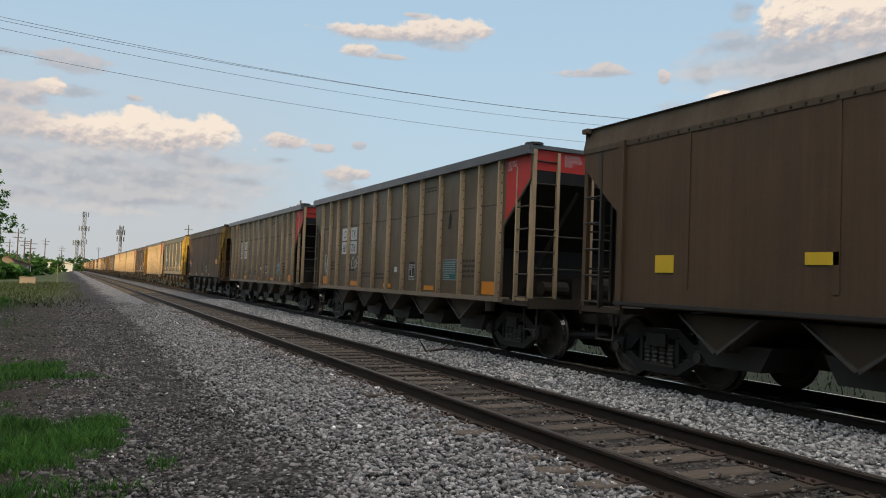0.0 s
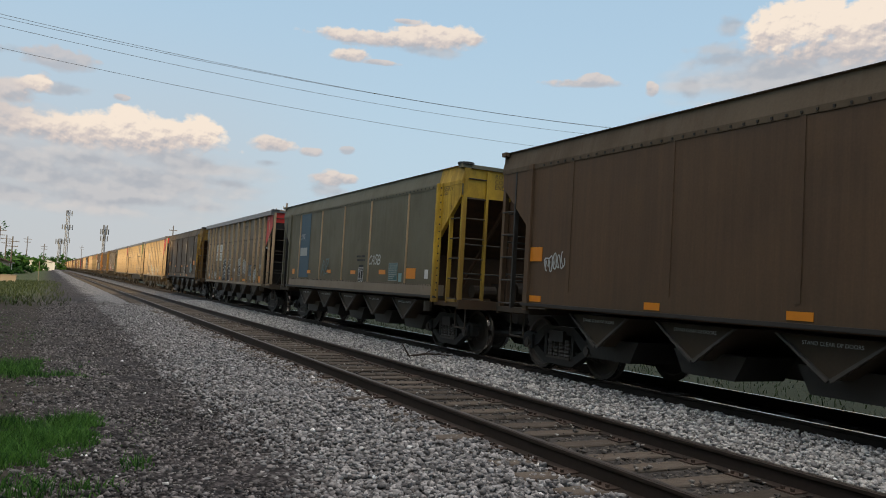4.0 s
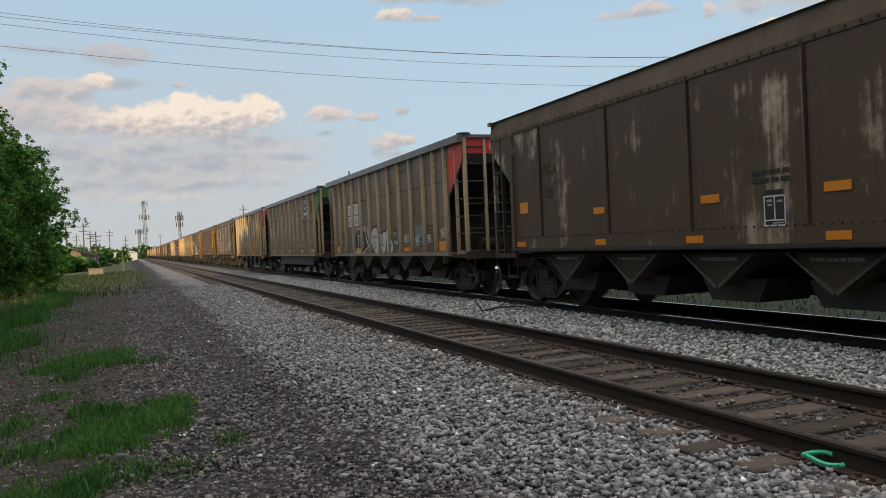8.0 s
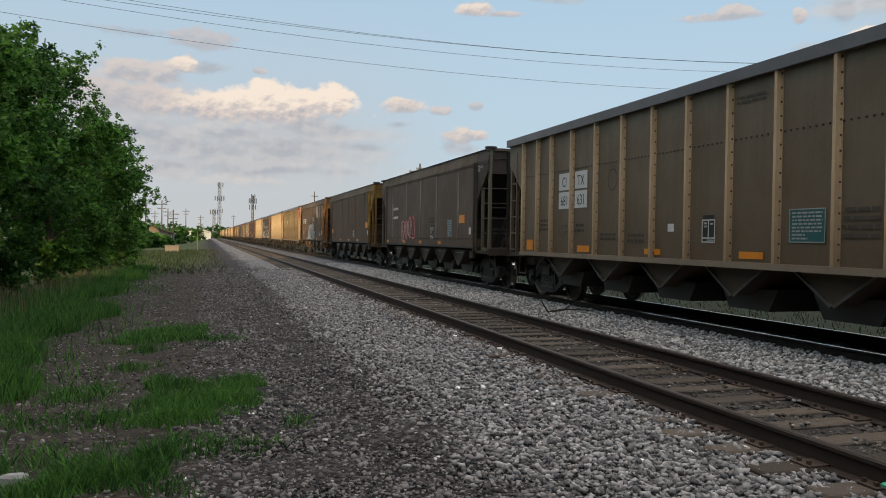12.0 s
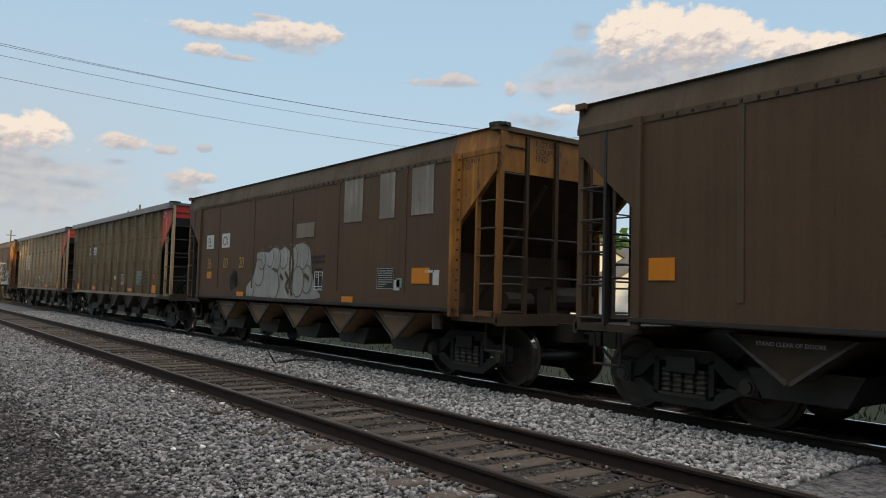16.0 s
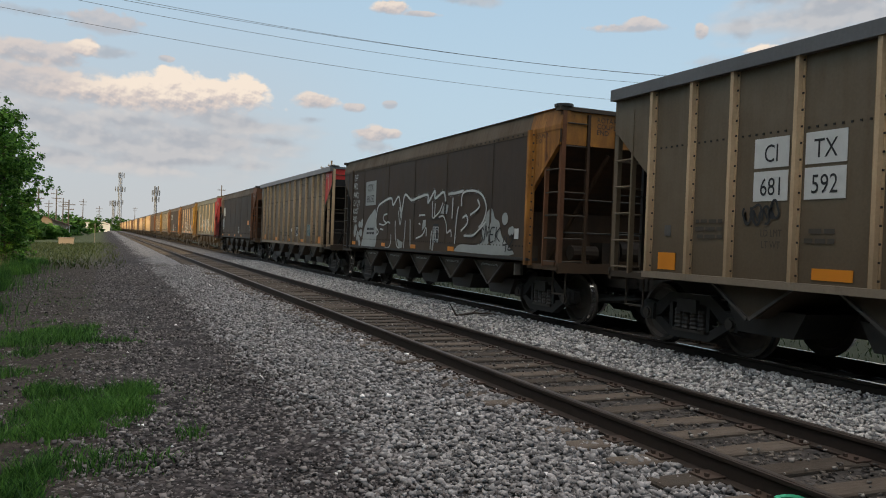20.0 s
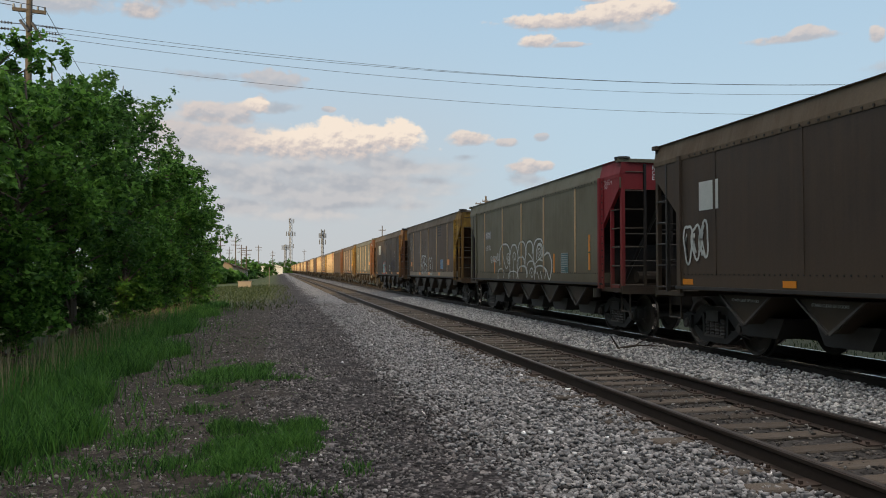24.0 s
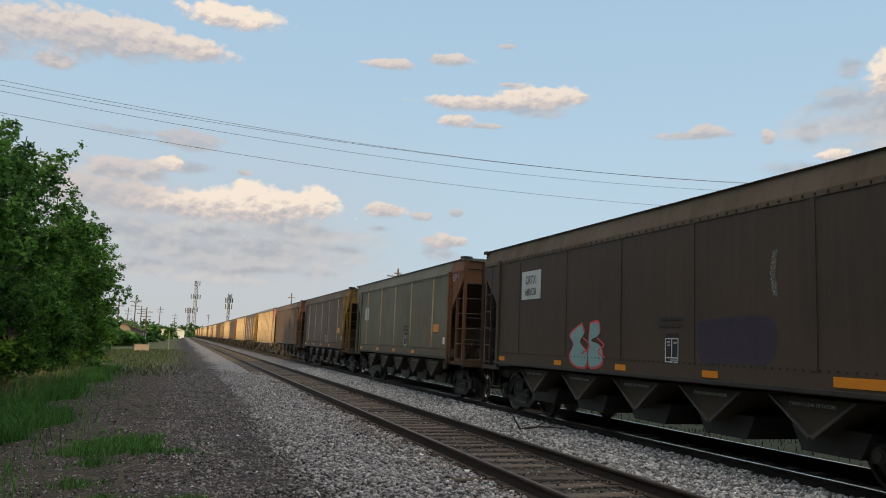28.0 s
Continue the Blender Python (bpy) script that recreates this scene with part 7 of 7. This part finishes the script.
def blades(name, places, height, mat, label, lean=0.35, width=0.006):
    """Grass: each blade a bent strip of three pieces that narrows to a point."""
    count = len(places)
    a = rng.uniform(0, 2 * np.pi, count)
    side = np.stack([np.cos(a), np.sin(a), 0 * a], -1) * (width * rng.uniform(0.7, 1.4, count))[:, None]
    h = height * rng.uniform(0.5, 1.15, count)
    b = rng.uniform(0, 2 * np.pi, count)
    bend = np.stack([np.cos(b), np.sin(b), 0 * b], -1) * (h * lean * rng.uniform(0.2, 1.3, count))[:, None]
    up = np.array([0, 0, 1.0])
    base = places - up * 0.01
    mid = base + up * (h * 0.55)[:, None] + bend * 0.35
    tip = base + up * h[:, None] + bend
    verts = np.stack([base - side, base + side, mid + side * 0.8, mid - side * 0.8, tip], 1).reshape(-1, 3)
    k = (np.arange(count) * 5)[:, None]
    faces = np.concatenate([k + [0, 1, 2], k + [0, 2, 3], k + [3, 2, 4]], 1).reshape(-1, 3)
    ob = from_arrays(name, verts, faces, mat)
    return tagged(ob, label, "grass", kind="stuff")


def meadow(name, patches, count, height, label, lean=0.5, width=0.006, stray=0.25):
    """Grass in uneven patches: thick and tall inside, thin and short towards the ragged edge."""
    x0, x1 = min(a - 1.7 * c for a, b, c, d in patches), max(a + 1.7 * c for a, b, c, d in patches)
    y0, y1 = min(b - 1.7 * d for a, b, c, d in patches), max(b + 1.7 * d for a, b, c, d in patches)
    x, y = rng.uniform(x0, x1, count), rng.uniform(y0, y1, count)
    inside = np.max([1 - np.hypot((x - a) / c, (y - b) / d) for a, b, c, d in patches], axis=0)
    uneven = np.array([noise.noise((a * 1.6, b * 1.6, 1)) + 0.7 * noise.noise((a * 4.5, b * 4.5, 4)) for a, b in zip(x, y)])
    thick = np.clip((inside + uneven * 0.8 + 0.1) * 1.5, 0, 1)
    keep = rng.random(count) < np.maximum(thick, stray * 0.1 * (inside > -0.7))
    p = np.stack([x, y, ground_height(x, y)], -1)[keep]
    return blades(name, p, height * (0.25 + 0.8 * thick[keep]) * rng.uniform(0.6, 1.3, int(keep.sum())), GRASS, label, lean, width)


NEAR_TUFTS = [(-0.85, 5.95, 0.42, 0.30), (-1.0, 5.75, 0.35, 0.25), (-0.42, 6.35, 0.25, 0.15)]


def make_grass():
    meadow("grass_patch", [(-0.62, 14.0, 0.95, 1.7), (-1.1, 13.5, 0.5, 0.8)], 24000, 0.13, "patch of fresh green grass on the gravel", 0.8)
    meadow("grass_tuft", [(0.0, 8.4, 0.65, 0.55), (0.4, 9.2, 0.5, 0.3), (-0.4, 9.3, 0.45, 0.3), (-0.25, 7.6, 0.5, 0.5)], 26000, 0.145, "thick tuft of long green grass", 0.8, 0.005)
    meadow("grass_tuft", [(-0.9, 7.7, 0.6, 0.55), (-0.2, 6.5, 0.8, 0.45), (0.75, 7.2, 0.18, 0.25), (-1.35, 9.0, 0.5, 0.6), (-1.6, 6.4, 0.9, 0.6), (-0.9, 10.6, 0.35, 0.3), (-1.0, 5.6, 0.9, 0.5), (-1.9, 8.0, 0.6, 0.5)], 24000, 0.13,
           "low sparse tuft of grass in the dirt", 0.8)
    meadow("grass_tuft", NEAR_TUFTS, 15000, 0.15, "dense fresh tuft of grass beside a pale stone", 0.8, 0.005)
    meadow("low_weeds", [(-1.2, 8.5, 1.5, 4.0), (-1.4, 15.0, 1.2, 4.0), (-0.8, 21.0, 1.2, 3.0), (-1.6, 27.0, 1.5, 4.0)], 9000, 0.06, "low weeds and thin grass creeping over the dirt", 1.2, 0.006, 1.0)
    y = 4 + 38 * rng.random(44000) ** 1.25
    edge = -2.35 + 0.35 * np.sin(y * 0.8) + 0.25 * np.sin(y * 2.1 + 1) - 0.5 * (y > 20)
    x = edge - np.abs(rng.normal(size=44000)) * 1.1 + 0.35 * rng.normal(size=44000) ** 2 * (rng.random(44000) < 0.12)
    keep = (x > -5.8) & (x < -1.2)
    p = np.stack([x, y, ground_height(x, y)], -1)[keep]
    blades("grass_strip", p, 0.32 * (0.45 + 0.9 * rng.random(len(p)) ** 0.6), GRASS, "strip of tall green grass under the trees", 0.6, 0.007)
    x, y = rng.uniform(-5.6, -3.4, 1500), rng.uniform(9, 40, 1500)
    blades("dry_stalks", np.stack([x, y, ground_height(x, y)], -1), 0.75, DRY_GRASS, "pale dry stalks at the foot of the trees", 0.2, 0.005)
    x, y = rng.uniform(-7, 1.2, 9000), rng.uniform(36, 95, 9000)
    keep = rng.random(9000) < np.interp(x, [-7, -1, 1.2], [1, 0.7, 0.05])
    blades("verge_grass", np.stack([x, y, ground_height(x, y)], -1)[keep], 0.22, VERGE_GRASS, "rough grass on the verge further along the track", 0.5, 0.02)
    x, y = rng.uniform(11.8, 24, 9000), rng.uniform(0, 50, 9000)
    blades("field_grass", np.stack([x, y, ground_height(x, y)], -1), 0.14, FIELD_GRASS, "green grass beyond the tracks", 0.5, 0.012)


make_grass()

# ---- poles, wires, towers and the far town ----
POLE_WOOD = plain("weathered_pole_wood", (0.06, 0.046, 0.034), (0.15, 0.118, 0.09), 7, 0.85, 0.006)
GALVANISED = plain("galvanised_steel", (0.12, 0.12, 0.125), (0.20, 0.20, 0.21), 7, 0.5, 0.001, 0.5)
WIRE = plain("dark_cable", (0.02, 0.02, 0.022), (0.05, 0.05, 0.055), 7, 0.6)
HOUSE_WALL = plain("white_house_siding", (0.55, 0.55, 0.54), (0.72, 0.72, 0.70), 2, 0.8)
TAN_WALL = plain("tan_house_wall", (0.26, 0.20, 0.15), (0.36, 0.29, 0.22), 2, 0.85)
ROOF = plain("grey_roof_shingles", (0.07, 0.065, 0.06), (0.15, 0.135, 0.125), 5, 0.9, 0.01)
RED_ROOF = plain("brown_roof_shingles", (0.12, 0.07, 0.05), (0.2, 0.12, 0.09), 5, 0.9, 0.01)
PANE = plain("dark_window_glass", (0.02, 0.025, 0.03), (0.05, 0.055, 0.06), 1, 0.1, 0.0005)
GREEN_SPRAY = plain("green_sprayed_mark", (0.02, 0.30, 0.16), (0.05, 0.46, 0.26), 6, 0.7)
PALE_ROCK = plain("pale_limestone", (0.22, 0.22, 0.225), (0.36, 0.36, 0.36), 14, 0.9, 0.006)
DRY_TWIG = plain("dry_twig", (0.03, 0.022, 0.017), (0.07, 0.055, 0.04), 9, 0.9)

POLE_A, POLE_B = Vector((-8.85, 30.6, -0.5)), Vector((46.0, 32.0, -0.6))


def utility_pole(at, height, arms, label, turn=0.0, transformer=False):
    pole = tagged(new("utility_pole"), label, "utility pole")
    pole.matrix_basis = Matrix.Translation(at) @ pose(0, 0, 0, 0, 0, turn)
    part("shaft", Geo().tube((0, 0, -0.3), (0, 0, height), 0.15, 10, 0.10), POLE_WOOD, pole)
    for z, half, along in arms:
        g = Geo().box(-0.05, 0.05, -half, half, z - 0.06, z + 0.06) if along else Geo().box(-half, half, -0.05, 0.05, z - 0.06, z + 0.06)
        arm = part("crossarm", g, POLE_WOOD, pole)
        for s in (-0.92, -0.5, 0.5, 0.92):
            p = (0, s * half, z + 0.06) if along else (s * half, 0, z + 0.06)
            part("insulator", Geo().tube(p, (p[0], p[1], z + 0.2), 0.035, 8), GALVANISED, arm)
    if transformer:
        for a, b in (((-0.28, -0.12, 11.03), (0.0, -0.2, 10.62)), ((0.1, -0.14, 10.97), (0.46, -0.2, 10.38))):
            part("cutout", Geo().tube(a, b, 0.055, 8), WIRE, pole)
        for z in (10.93, 10.70, 10.44):
            for side in (-1, 1):
                string = Geo().tube((side * 0.12, 0, z), (side * 1.1, 0, z - 0.02), 0.016, 6)
                for k in range(4):
                    string.tube((side * (0.55 + 0.1 * k), 0, z - 0.01), (side * (0.59 + 0.1 * k), 0, z - 0.01), 0.05, 8)
                part("insulator_string", string, WIRE, pole)
        part("jumper", Geo().tube((-0.3, -0.1, 11.0), (0.2, -0.25, 11.3), 0.012, 5), WIRE, pole)
    return pole


utility_pole(POLE_A, 11.95, [(11.44, 0.55, False)], "tall weathered wooden utility pole behind the trees", 12, True)
utility_pole(POLE_B, 13.6, [(12.8, 0.9, True)], "wooden utility pole across the tracks")


def cable(a, b, sag, r, label):
    curve = bpy.data.curves.new("overhead_wire", "CURVE")
    curve.dimensions, curve.bevel_depth, curve.bevel_resolution = "3D", r, 1
    line = curve.splines.new("POLY")
    line.points.add(40)
    for k in range(41):
        f = k / 40
        p = Vector(a).lerp(Vector(b), f)
        line.points[k].co = (p.x, p.y, p.z - sag * 4 * f * (1 - f), 1)
    mesh = bpy.data.meshes.new_from_object(bpy.data.objects.new("temp", curve))
    mesh.materials.append(WIRE)
    return tagged(new("overhead_wire", mesh), label, "wire", "overhead wires")


for dy, za, zb, sag in ((0.0, 10.47, 12.49, 1.66), (0.02, 10.27, 12.26, 1.45), (0.0, 10.09, 12.02, 1.69), (0.0, 9.30, 10.67, 1.50)):
    cable((POLE_A.x, POLE_A.y + dy, za), (POLE_B.x, POLE_B.y + dy, zb), sag, 0.0075, "thin dark overhead wire crossing above the tracks")
for z in (10.43, 10.2, 9.94):
    cable(POLE_A + Vector((-1.1, 0, z + 0.5)), POLE_A + Vector((-45, -6, z + 1.5)), 1.0, 0.009, "thin dark overhead wire")
for dx in (-0.5, 0.5):
    cable(POLE_A + Vector((dx, 0, 11.6)), POLE_A + Vector((dx - 30, -20, 12.5)), 0.6, 0.012, "thin dark overhead wire")
    cable(POLE_A + Vector((dx, 0, 11.6)), POLE_A + Vector((dx - 2, 45, 9.5)), 0.8, 0.012, "thin dark overhead wire along the street")


def polar(bearing, distance, z=0.0):
    a = radians(bearing)
    return Vector((-math.sin(a) * distance, math.cos(a) * distance, z))


def antenna_tower(bearing, distance, height, width, label, rings):
    at = polar(bearing, distance, -0.8)
    tower = tagged(new("antenna_tower"), label, "antenna tower")
    tower.location = at
    corners = [Vector((math.cos(a) * width, math.sin(a) * width, 0)) for a in (0.5, 2.6, 4.7)]
    for c in corners:
        part("leg", Geo().tube(c, c * 0.7 + Vector((0, 0, height)), 0.16, 6), GALVANISED, tower)
    g = Geo()
    steps = int(height / 2.0)
    for k in range(steps):
        for i in range(3):
            a, b = corners[i], corners[(i + 1) % 3]
            g.tube(a + Vector((0, 0, k * 2.0)), b + Vector((0, 0, k * 2.0 + 2.0)), 0.07, 4)
    part("lattice", g, GALVANISED, tower)
    for f, count, r in rings:
        for k in range(count):
            a = 6.283 * k / count
            p = Vector((math.cos(a) * r, math.sin(a) * r, height * f))
            panel = part("antenna_panel", Geo().box(p.x - 0.22, p.x + 0.22, p.y - 0.22, p.y + 0.22, p.z - 1.2, p.z + 1.2), GALVANISED, tower)
            part("bracket", Geo().tube((0, 0, p.z), p, 0.06, 4), GALVANISED, panel)
    return tower


antenna_tower(-0.92, 420, 30, 1.0, "tall lattice telephone tower with panel antennas", [(0.95, 3, 1.6), (0.72, 6, 2.2), (0.5, 3, 1.4)])
antenna_tower(-0.55, 425, 16, 0.8, "short lattice mast beside the tower", [(0.9, 6, 1.8)])
antenna_tower(-3.22, 380, 21.5, 0.7, "slim antenna mast with stacked panels", [(0.97, 3, 1.0), (0.88, 6, 1.6), (0.74, 4, 1.4)])
utility_pole(polar(-7.62, 170, -0.6), 11.8, [(10.8, 0.8, False)], "slender far utility pole beyond the train")
utility_pole(polar(-15.35, 88, -0.6), 10.5, [(9.6, 1.25, False), (9.9, 0.4, False)], "wooden utility pole with a wide crossarm beyond the train")
for b, d, h in ((2.95, 175, 9.4), (2.55, 190, 8.2), (2.2, 160, 7.0), (1.35, 260, 10.5), (4.0, 150, 8.5), (0.35, 300, 9.5), (3.4, 240, 9.0), (-1.9, 420, 13)):
    utility_pole(polar(b, d, -0.7), h, [(h - 0.9, 1.1, False), (h - 1.8, 0.9, False)], "far wooden utility pole along the street")


def house(at, turn, w, d, h, rise, wall, roof, windows, label):
    home = tagged(new("house"), label, "house")
    home.matrix_basis = Matrix.Translation(at) @ pose(0, 0, 0, 0, 0, turn)
    part("wall", Geo().prism([(-w / 2, 0), (w / 2, 0), (w / 2, h), (0, h + rise), (-w / 2, h)], "y", -d / 2, d / 2), wall, home)
    for s in (-1, 1):
        a, b = (s * (w / 2 + 0.4), h - 0.4 * rise / (w / 2)), (0, h + rise)
        g = Geo().prism([a, b, (b[0], b[1] + 0.18), (a[0], a[1] + 0.18)], "y", -d / 2 - 0.4, d / 2 + 0.4)
        part("roof", g, roof, home)
    for x, z, ww, hh in windows:
        frame_ob = part("window", Geo().box(x - ww / 2 - 0.08, x + ww / 2 + 0.08, -d / 2 - 0.05, -d / 2 + 0.02, z - hh / 2 - 0.08, z + hh / 2 + 0.08), HOUSE_WALL, home)
        part("pane", Geo().box(x - ww / 2, x + ww / 2, -d / 2 - 0.06, -d / 2 - 0.04, z - hh / 2, z + hh / 2), PANE, frame_ob)
    return home


house(polar(-52.9, 46, -0.7), -35, 8.0, 10, 3.0, 2.6, HOUSE_WALL, ROOF, [(-2.0, 1.6, 1.0, 1.4), (1.6, 1.6, 1.0, 1.4)], "white gabled house behind the train")
house(polar(-47.3, 50, -0.7), -40, 7.0, 9, 3.2, 2.4, HOUSE_WALL, ROOF, [(0.0, 1.7, 1.2, 1.4)], "white house with a grey roof beyond the tracks")
house(polar(-58.5, 52, -0.7), -35, 10, 9, 2.8, 2.2, TAN_WALL, ROOF, [(0, 1.6, 1.4, 1.2)], "low tan house beyond the tracks")
house(polar(-38.0, 70, -0.7), -30, 12, 10, 3.0, 2.4, HOUSE_WALL, ROOF, [(-3, 1.6, 1.2, 1.3), (3, 1.6, 1.2, 1.3)], "white house across the field")
house(polar(-28.0, 90, -0.7), -20, 12, 10, 3.0, 2.4, TAN_WALL, RED_ROOF, [(-3, 1.6, 1.2, 1.3), (3, 1.6, 1.2, 1.3)], "tan house across the field")
house(polar(3.95, 150, -0.7), 10, 7.5, 9, 2.3, 1.2, TAN_WALL, RED_ROOF, [(-2, 1.5, 1.0, 1.2), (2, 1.5, 1.0, 1.2)], "tan house with a brown roof beside the verge")
house(polar(3.2, 165, -0.7), 0, 6, 8, 2.2, 1.0, HOUSE_WALL, ROOF, [(0, 1.3, 1.0, 1.0)], "small pale shed beside the tan house")
house(polar(0.95, 330, -0.7), 0, 13, 10, 3.2, 0.6, HOUSE_WALL, ROOF, [(-3, 1.6, 2.0, 1.2), (3, 1.6, 2.0, 1.2)], "long white building far down the line")
house(polar(0.1, 380, -0.7), 0, 6, 10, 3.6, 1.0, HOUSE_WALL, ROOF, [], "white building by the far crossing")


def far_trees(name, rows, label):
    """A far wood: many small leaf clumps over a line of crowns."""
    centres, spread = [], []
    for b, d, h, w in rows:
        p = polar(b, d, -0.8)
        for _ in range(26):
            f = random.random()
            r = w * (1 - f) ** 0.6 * random.uniform(0.2, 1)
            a = random.uniform(0, 6.283)
            centres.append((p.x + r * math.cos(a), p.y + r * math.sin(a), p.z + 0.5 + (h - 0.8) * f))
            spread.append(w * 0.16)
    verts, faces = leaves(np.array(centres), np.array(spread), len(rows) * 420, 0.55)
    return tagged(from_arrays(name, verts, faces, LEAF_DARK), label, "trees", kind="stuff")


far_trees("far_woods", [(b * 0.28 - 1.6, 430 + random.uniform(-30, 30), random.uniform(5, 9.5), random.uniform(3, 5)) for b in range(32)], "dark line of far trees along the horizon")
far_trees("roadside_bushes", [(2.0, 175, 3.2, 2.6), (1.75, 180, 3.6, 2.6), (4.6, 140, 5, 3), (5.4, 120, 6, 4), (0.6, 260, 4, 3), (3.3, 120, 2.0, 2.0), (4.2, 118, 2.4, 2.2), (3.7, 125, 1.6, 1.8), (2.7, 130, 1.8, 1.8)], "green bushes beside the far street")
far_trees("trees_beyond_tracks", [(-54.6, 70, 8.5, 4), (-47.6, 75, 9.5, 4), (-50, 85, 9, 4), (-60, 70, 9, 5), (-43, 95, 9, 5), (-34, 110, 10, 5), (-22, 130, 9, 6), (-12, 180, 9, 6)], "green trees among the houses beyond the tracks")


def small_things():
    box = tagged(new("equipment_box"), "small tan equipment box in the grass", "utility box")
    box.location = polar(2.27, 88, -0.6)
    part("body", Geo().box(-0.7, 0.7, -0.4, 0.4, 0, 0.75), TAN_WALL, box)
    part("lid", Geo().box(-0.76, 0.76, -0.46, 0.46, 0.75, 0.85), SILL, box)
    stick = tagged(new("branch"), "dry forked twig lying on the ballast", "branch")
    stick.location = (7.13, 14.4, float(ground_height(7.13, 14.4)) + 0.03)
    g = Geo().tube((-0.42, 0, 0.0), (0.0, 0.02, 0.05), 0.024, 6).tube((0, 0.02, 0.05), (0.55, -0.1, 0.03), 0.020, 6, 0.008)
    g.tube((-0.42, 0, 0), (-0.55, 0.06, 0.24), 0.022, 6, 0.010).tube((-0.1, 0, 0.03), (0.3, 0.16, 0.18), 0.016, 6, 0.006)
    g.tube((0.15, 0.0, 0.04), (0.35, -0.2, 0.12), 0.012, 5, 0.005)
    part("twig", g, DRY_TWIG, stick)
    mark = tagged(new("painted_mark"), "green sprayed ring on a tie end beside the rail", "paint mark")
    mark.location = (4.0, 3.50, -0.10)
    g = Geo()
    for k in range(14):
        a, b = 0.2 + k * 0.3, 0.5 + k * 0.3
        g.tube((0.09 * math.cos(a), 0.16 * math.sin(a), 0.012 + 0.01 * math.sin(3 * a)), (0.09 * math.cos(b), 0.16 * math.sin(b), 0.012 + 0.01 * math.sin(3 * b)), 0.016, 5)
    tagged(part("ring", g, GREEN_SPRAY, mark), kind="stuff")
    sign = tagged(new("marker_post"), "thin pale marker post beside the track", "marker post")
    sign.location = polar(0.55, 92, -0.5)
    part("post", Geo().tube((0, 0, 0), (0, 0, 2.3), 0.035, 6), SILL, sign)
    for x, y, r, label in ((-0.86, 8.95, 0.035, "single white stone on the dirt"), (-1.31, 6.04, 0.10, "flat pale limestone lying in the grass"), (-1.12, 5.85, 0.06, "flat pale limestone lying in the grass"),
                           (1.45, 5.6, 0.035, "pale pebble on the dark gravel"), (1.3, 6.6, 0.03, "pale pebble on the dark gravel")):
        pebble = tagged(new("stone"), label, "stone")
        pebble.location = (x, y, float(ground_height(x, y)))
        ring = [(r * (1 + 0.25 * math.sin(2.3 * k + x)) * math.cos(0.785 * k), r * 0.7 * (1 + 0.2 * math.cos(1.7 * k)) * math.sin(0.785 * k)) for k in range(8)]
        g = Geo().solid([(a, b, -0.01) for a, b in ring] + [(a * 0.95, b * 0.95, r * 0.35) for a, b in ring] + [(a * 0.6, b * 0.6, r * 0.55) for a, b in ring],
                        [(k, (k + 1) % 8, 8 + (k + 1) % 8, 8 + k) for k in range(8)] + [(8 + k, 8 + (k + 1) % 8, 16 + (k + 1) % 8, 16 + k) for k in range(8)] + [tuple(range(16, 24))])
        part("lump", g, PALE_ROCK, pebble)


small_things()

# How far the train has gone, in metres, at each second named.
TRAVEL = [(0.0, 0.0), (1.0, 10.49), (2.0, 21.14), (5.0, 52.7), (6.0, 62.94), (7.0, 73.42), (8.0, 83.86), (9.0, 94.22), (10.0, 104.5), (11.0, 114.72), (12.0, 125.08), (15.0, 155.75), (17.0, 176.2),
          (18.0, 186.62), (20.0, 207.1), (22.0, 227.32), (25.0, 257.7), (27.0, 277.9), (28.0, 287.9)]


def gone(t):
    return float(np.interp(t, [a for a, _ in TRAVEL], [b for _, b in TRAVEL]))


def motions():
    for car, index in CARS:
        walk(car, [(t, pose(TRAIN_X, FIRST_END + CAR_PITCH * index - s, 0)) for t, s in TRAVEL])
    turns = [(k / 15, math.degrees(gone(k / 15) / 0.457)) for k in range(421)]
    for wheels in WHEELSETS:
        y = wheels.location.y
        walk(wheels, [(t, pose(0, y, 0.457, a)) for t, a in turns])


motions()
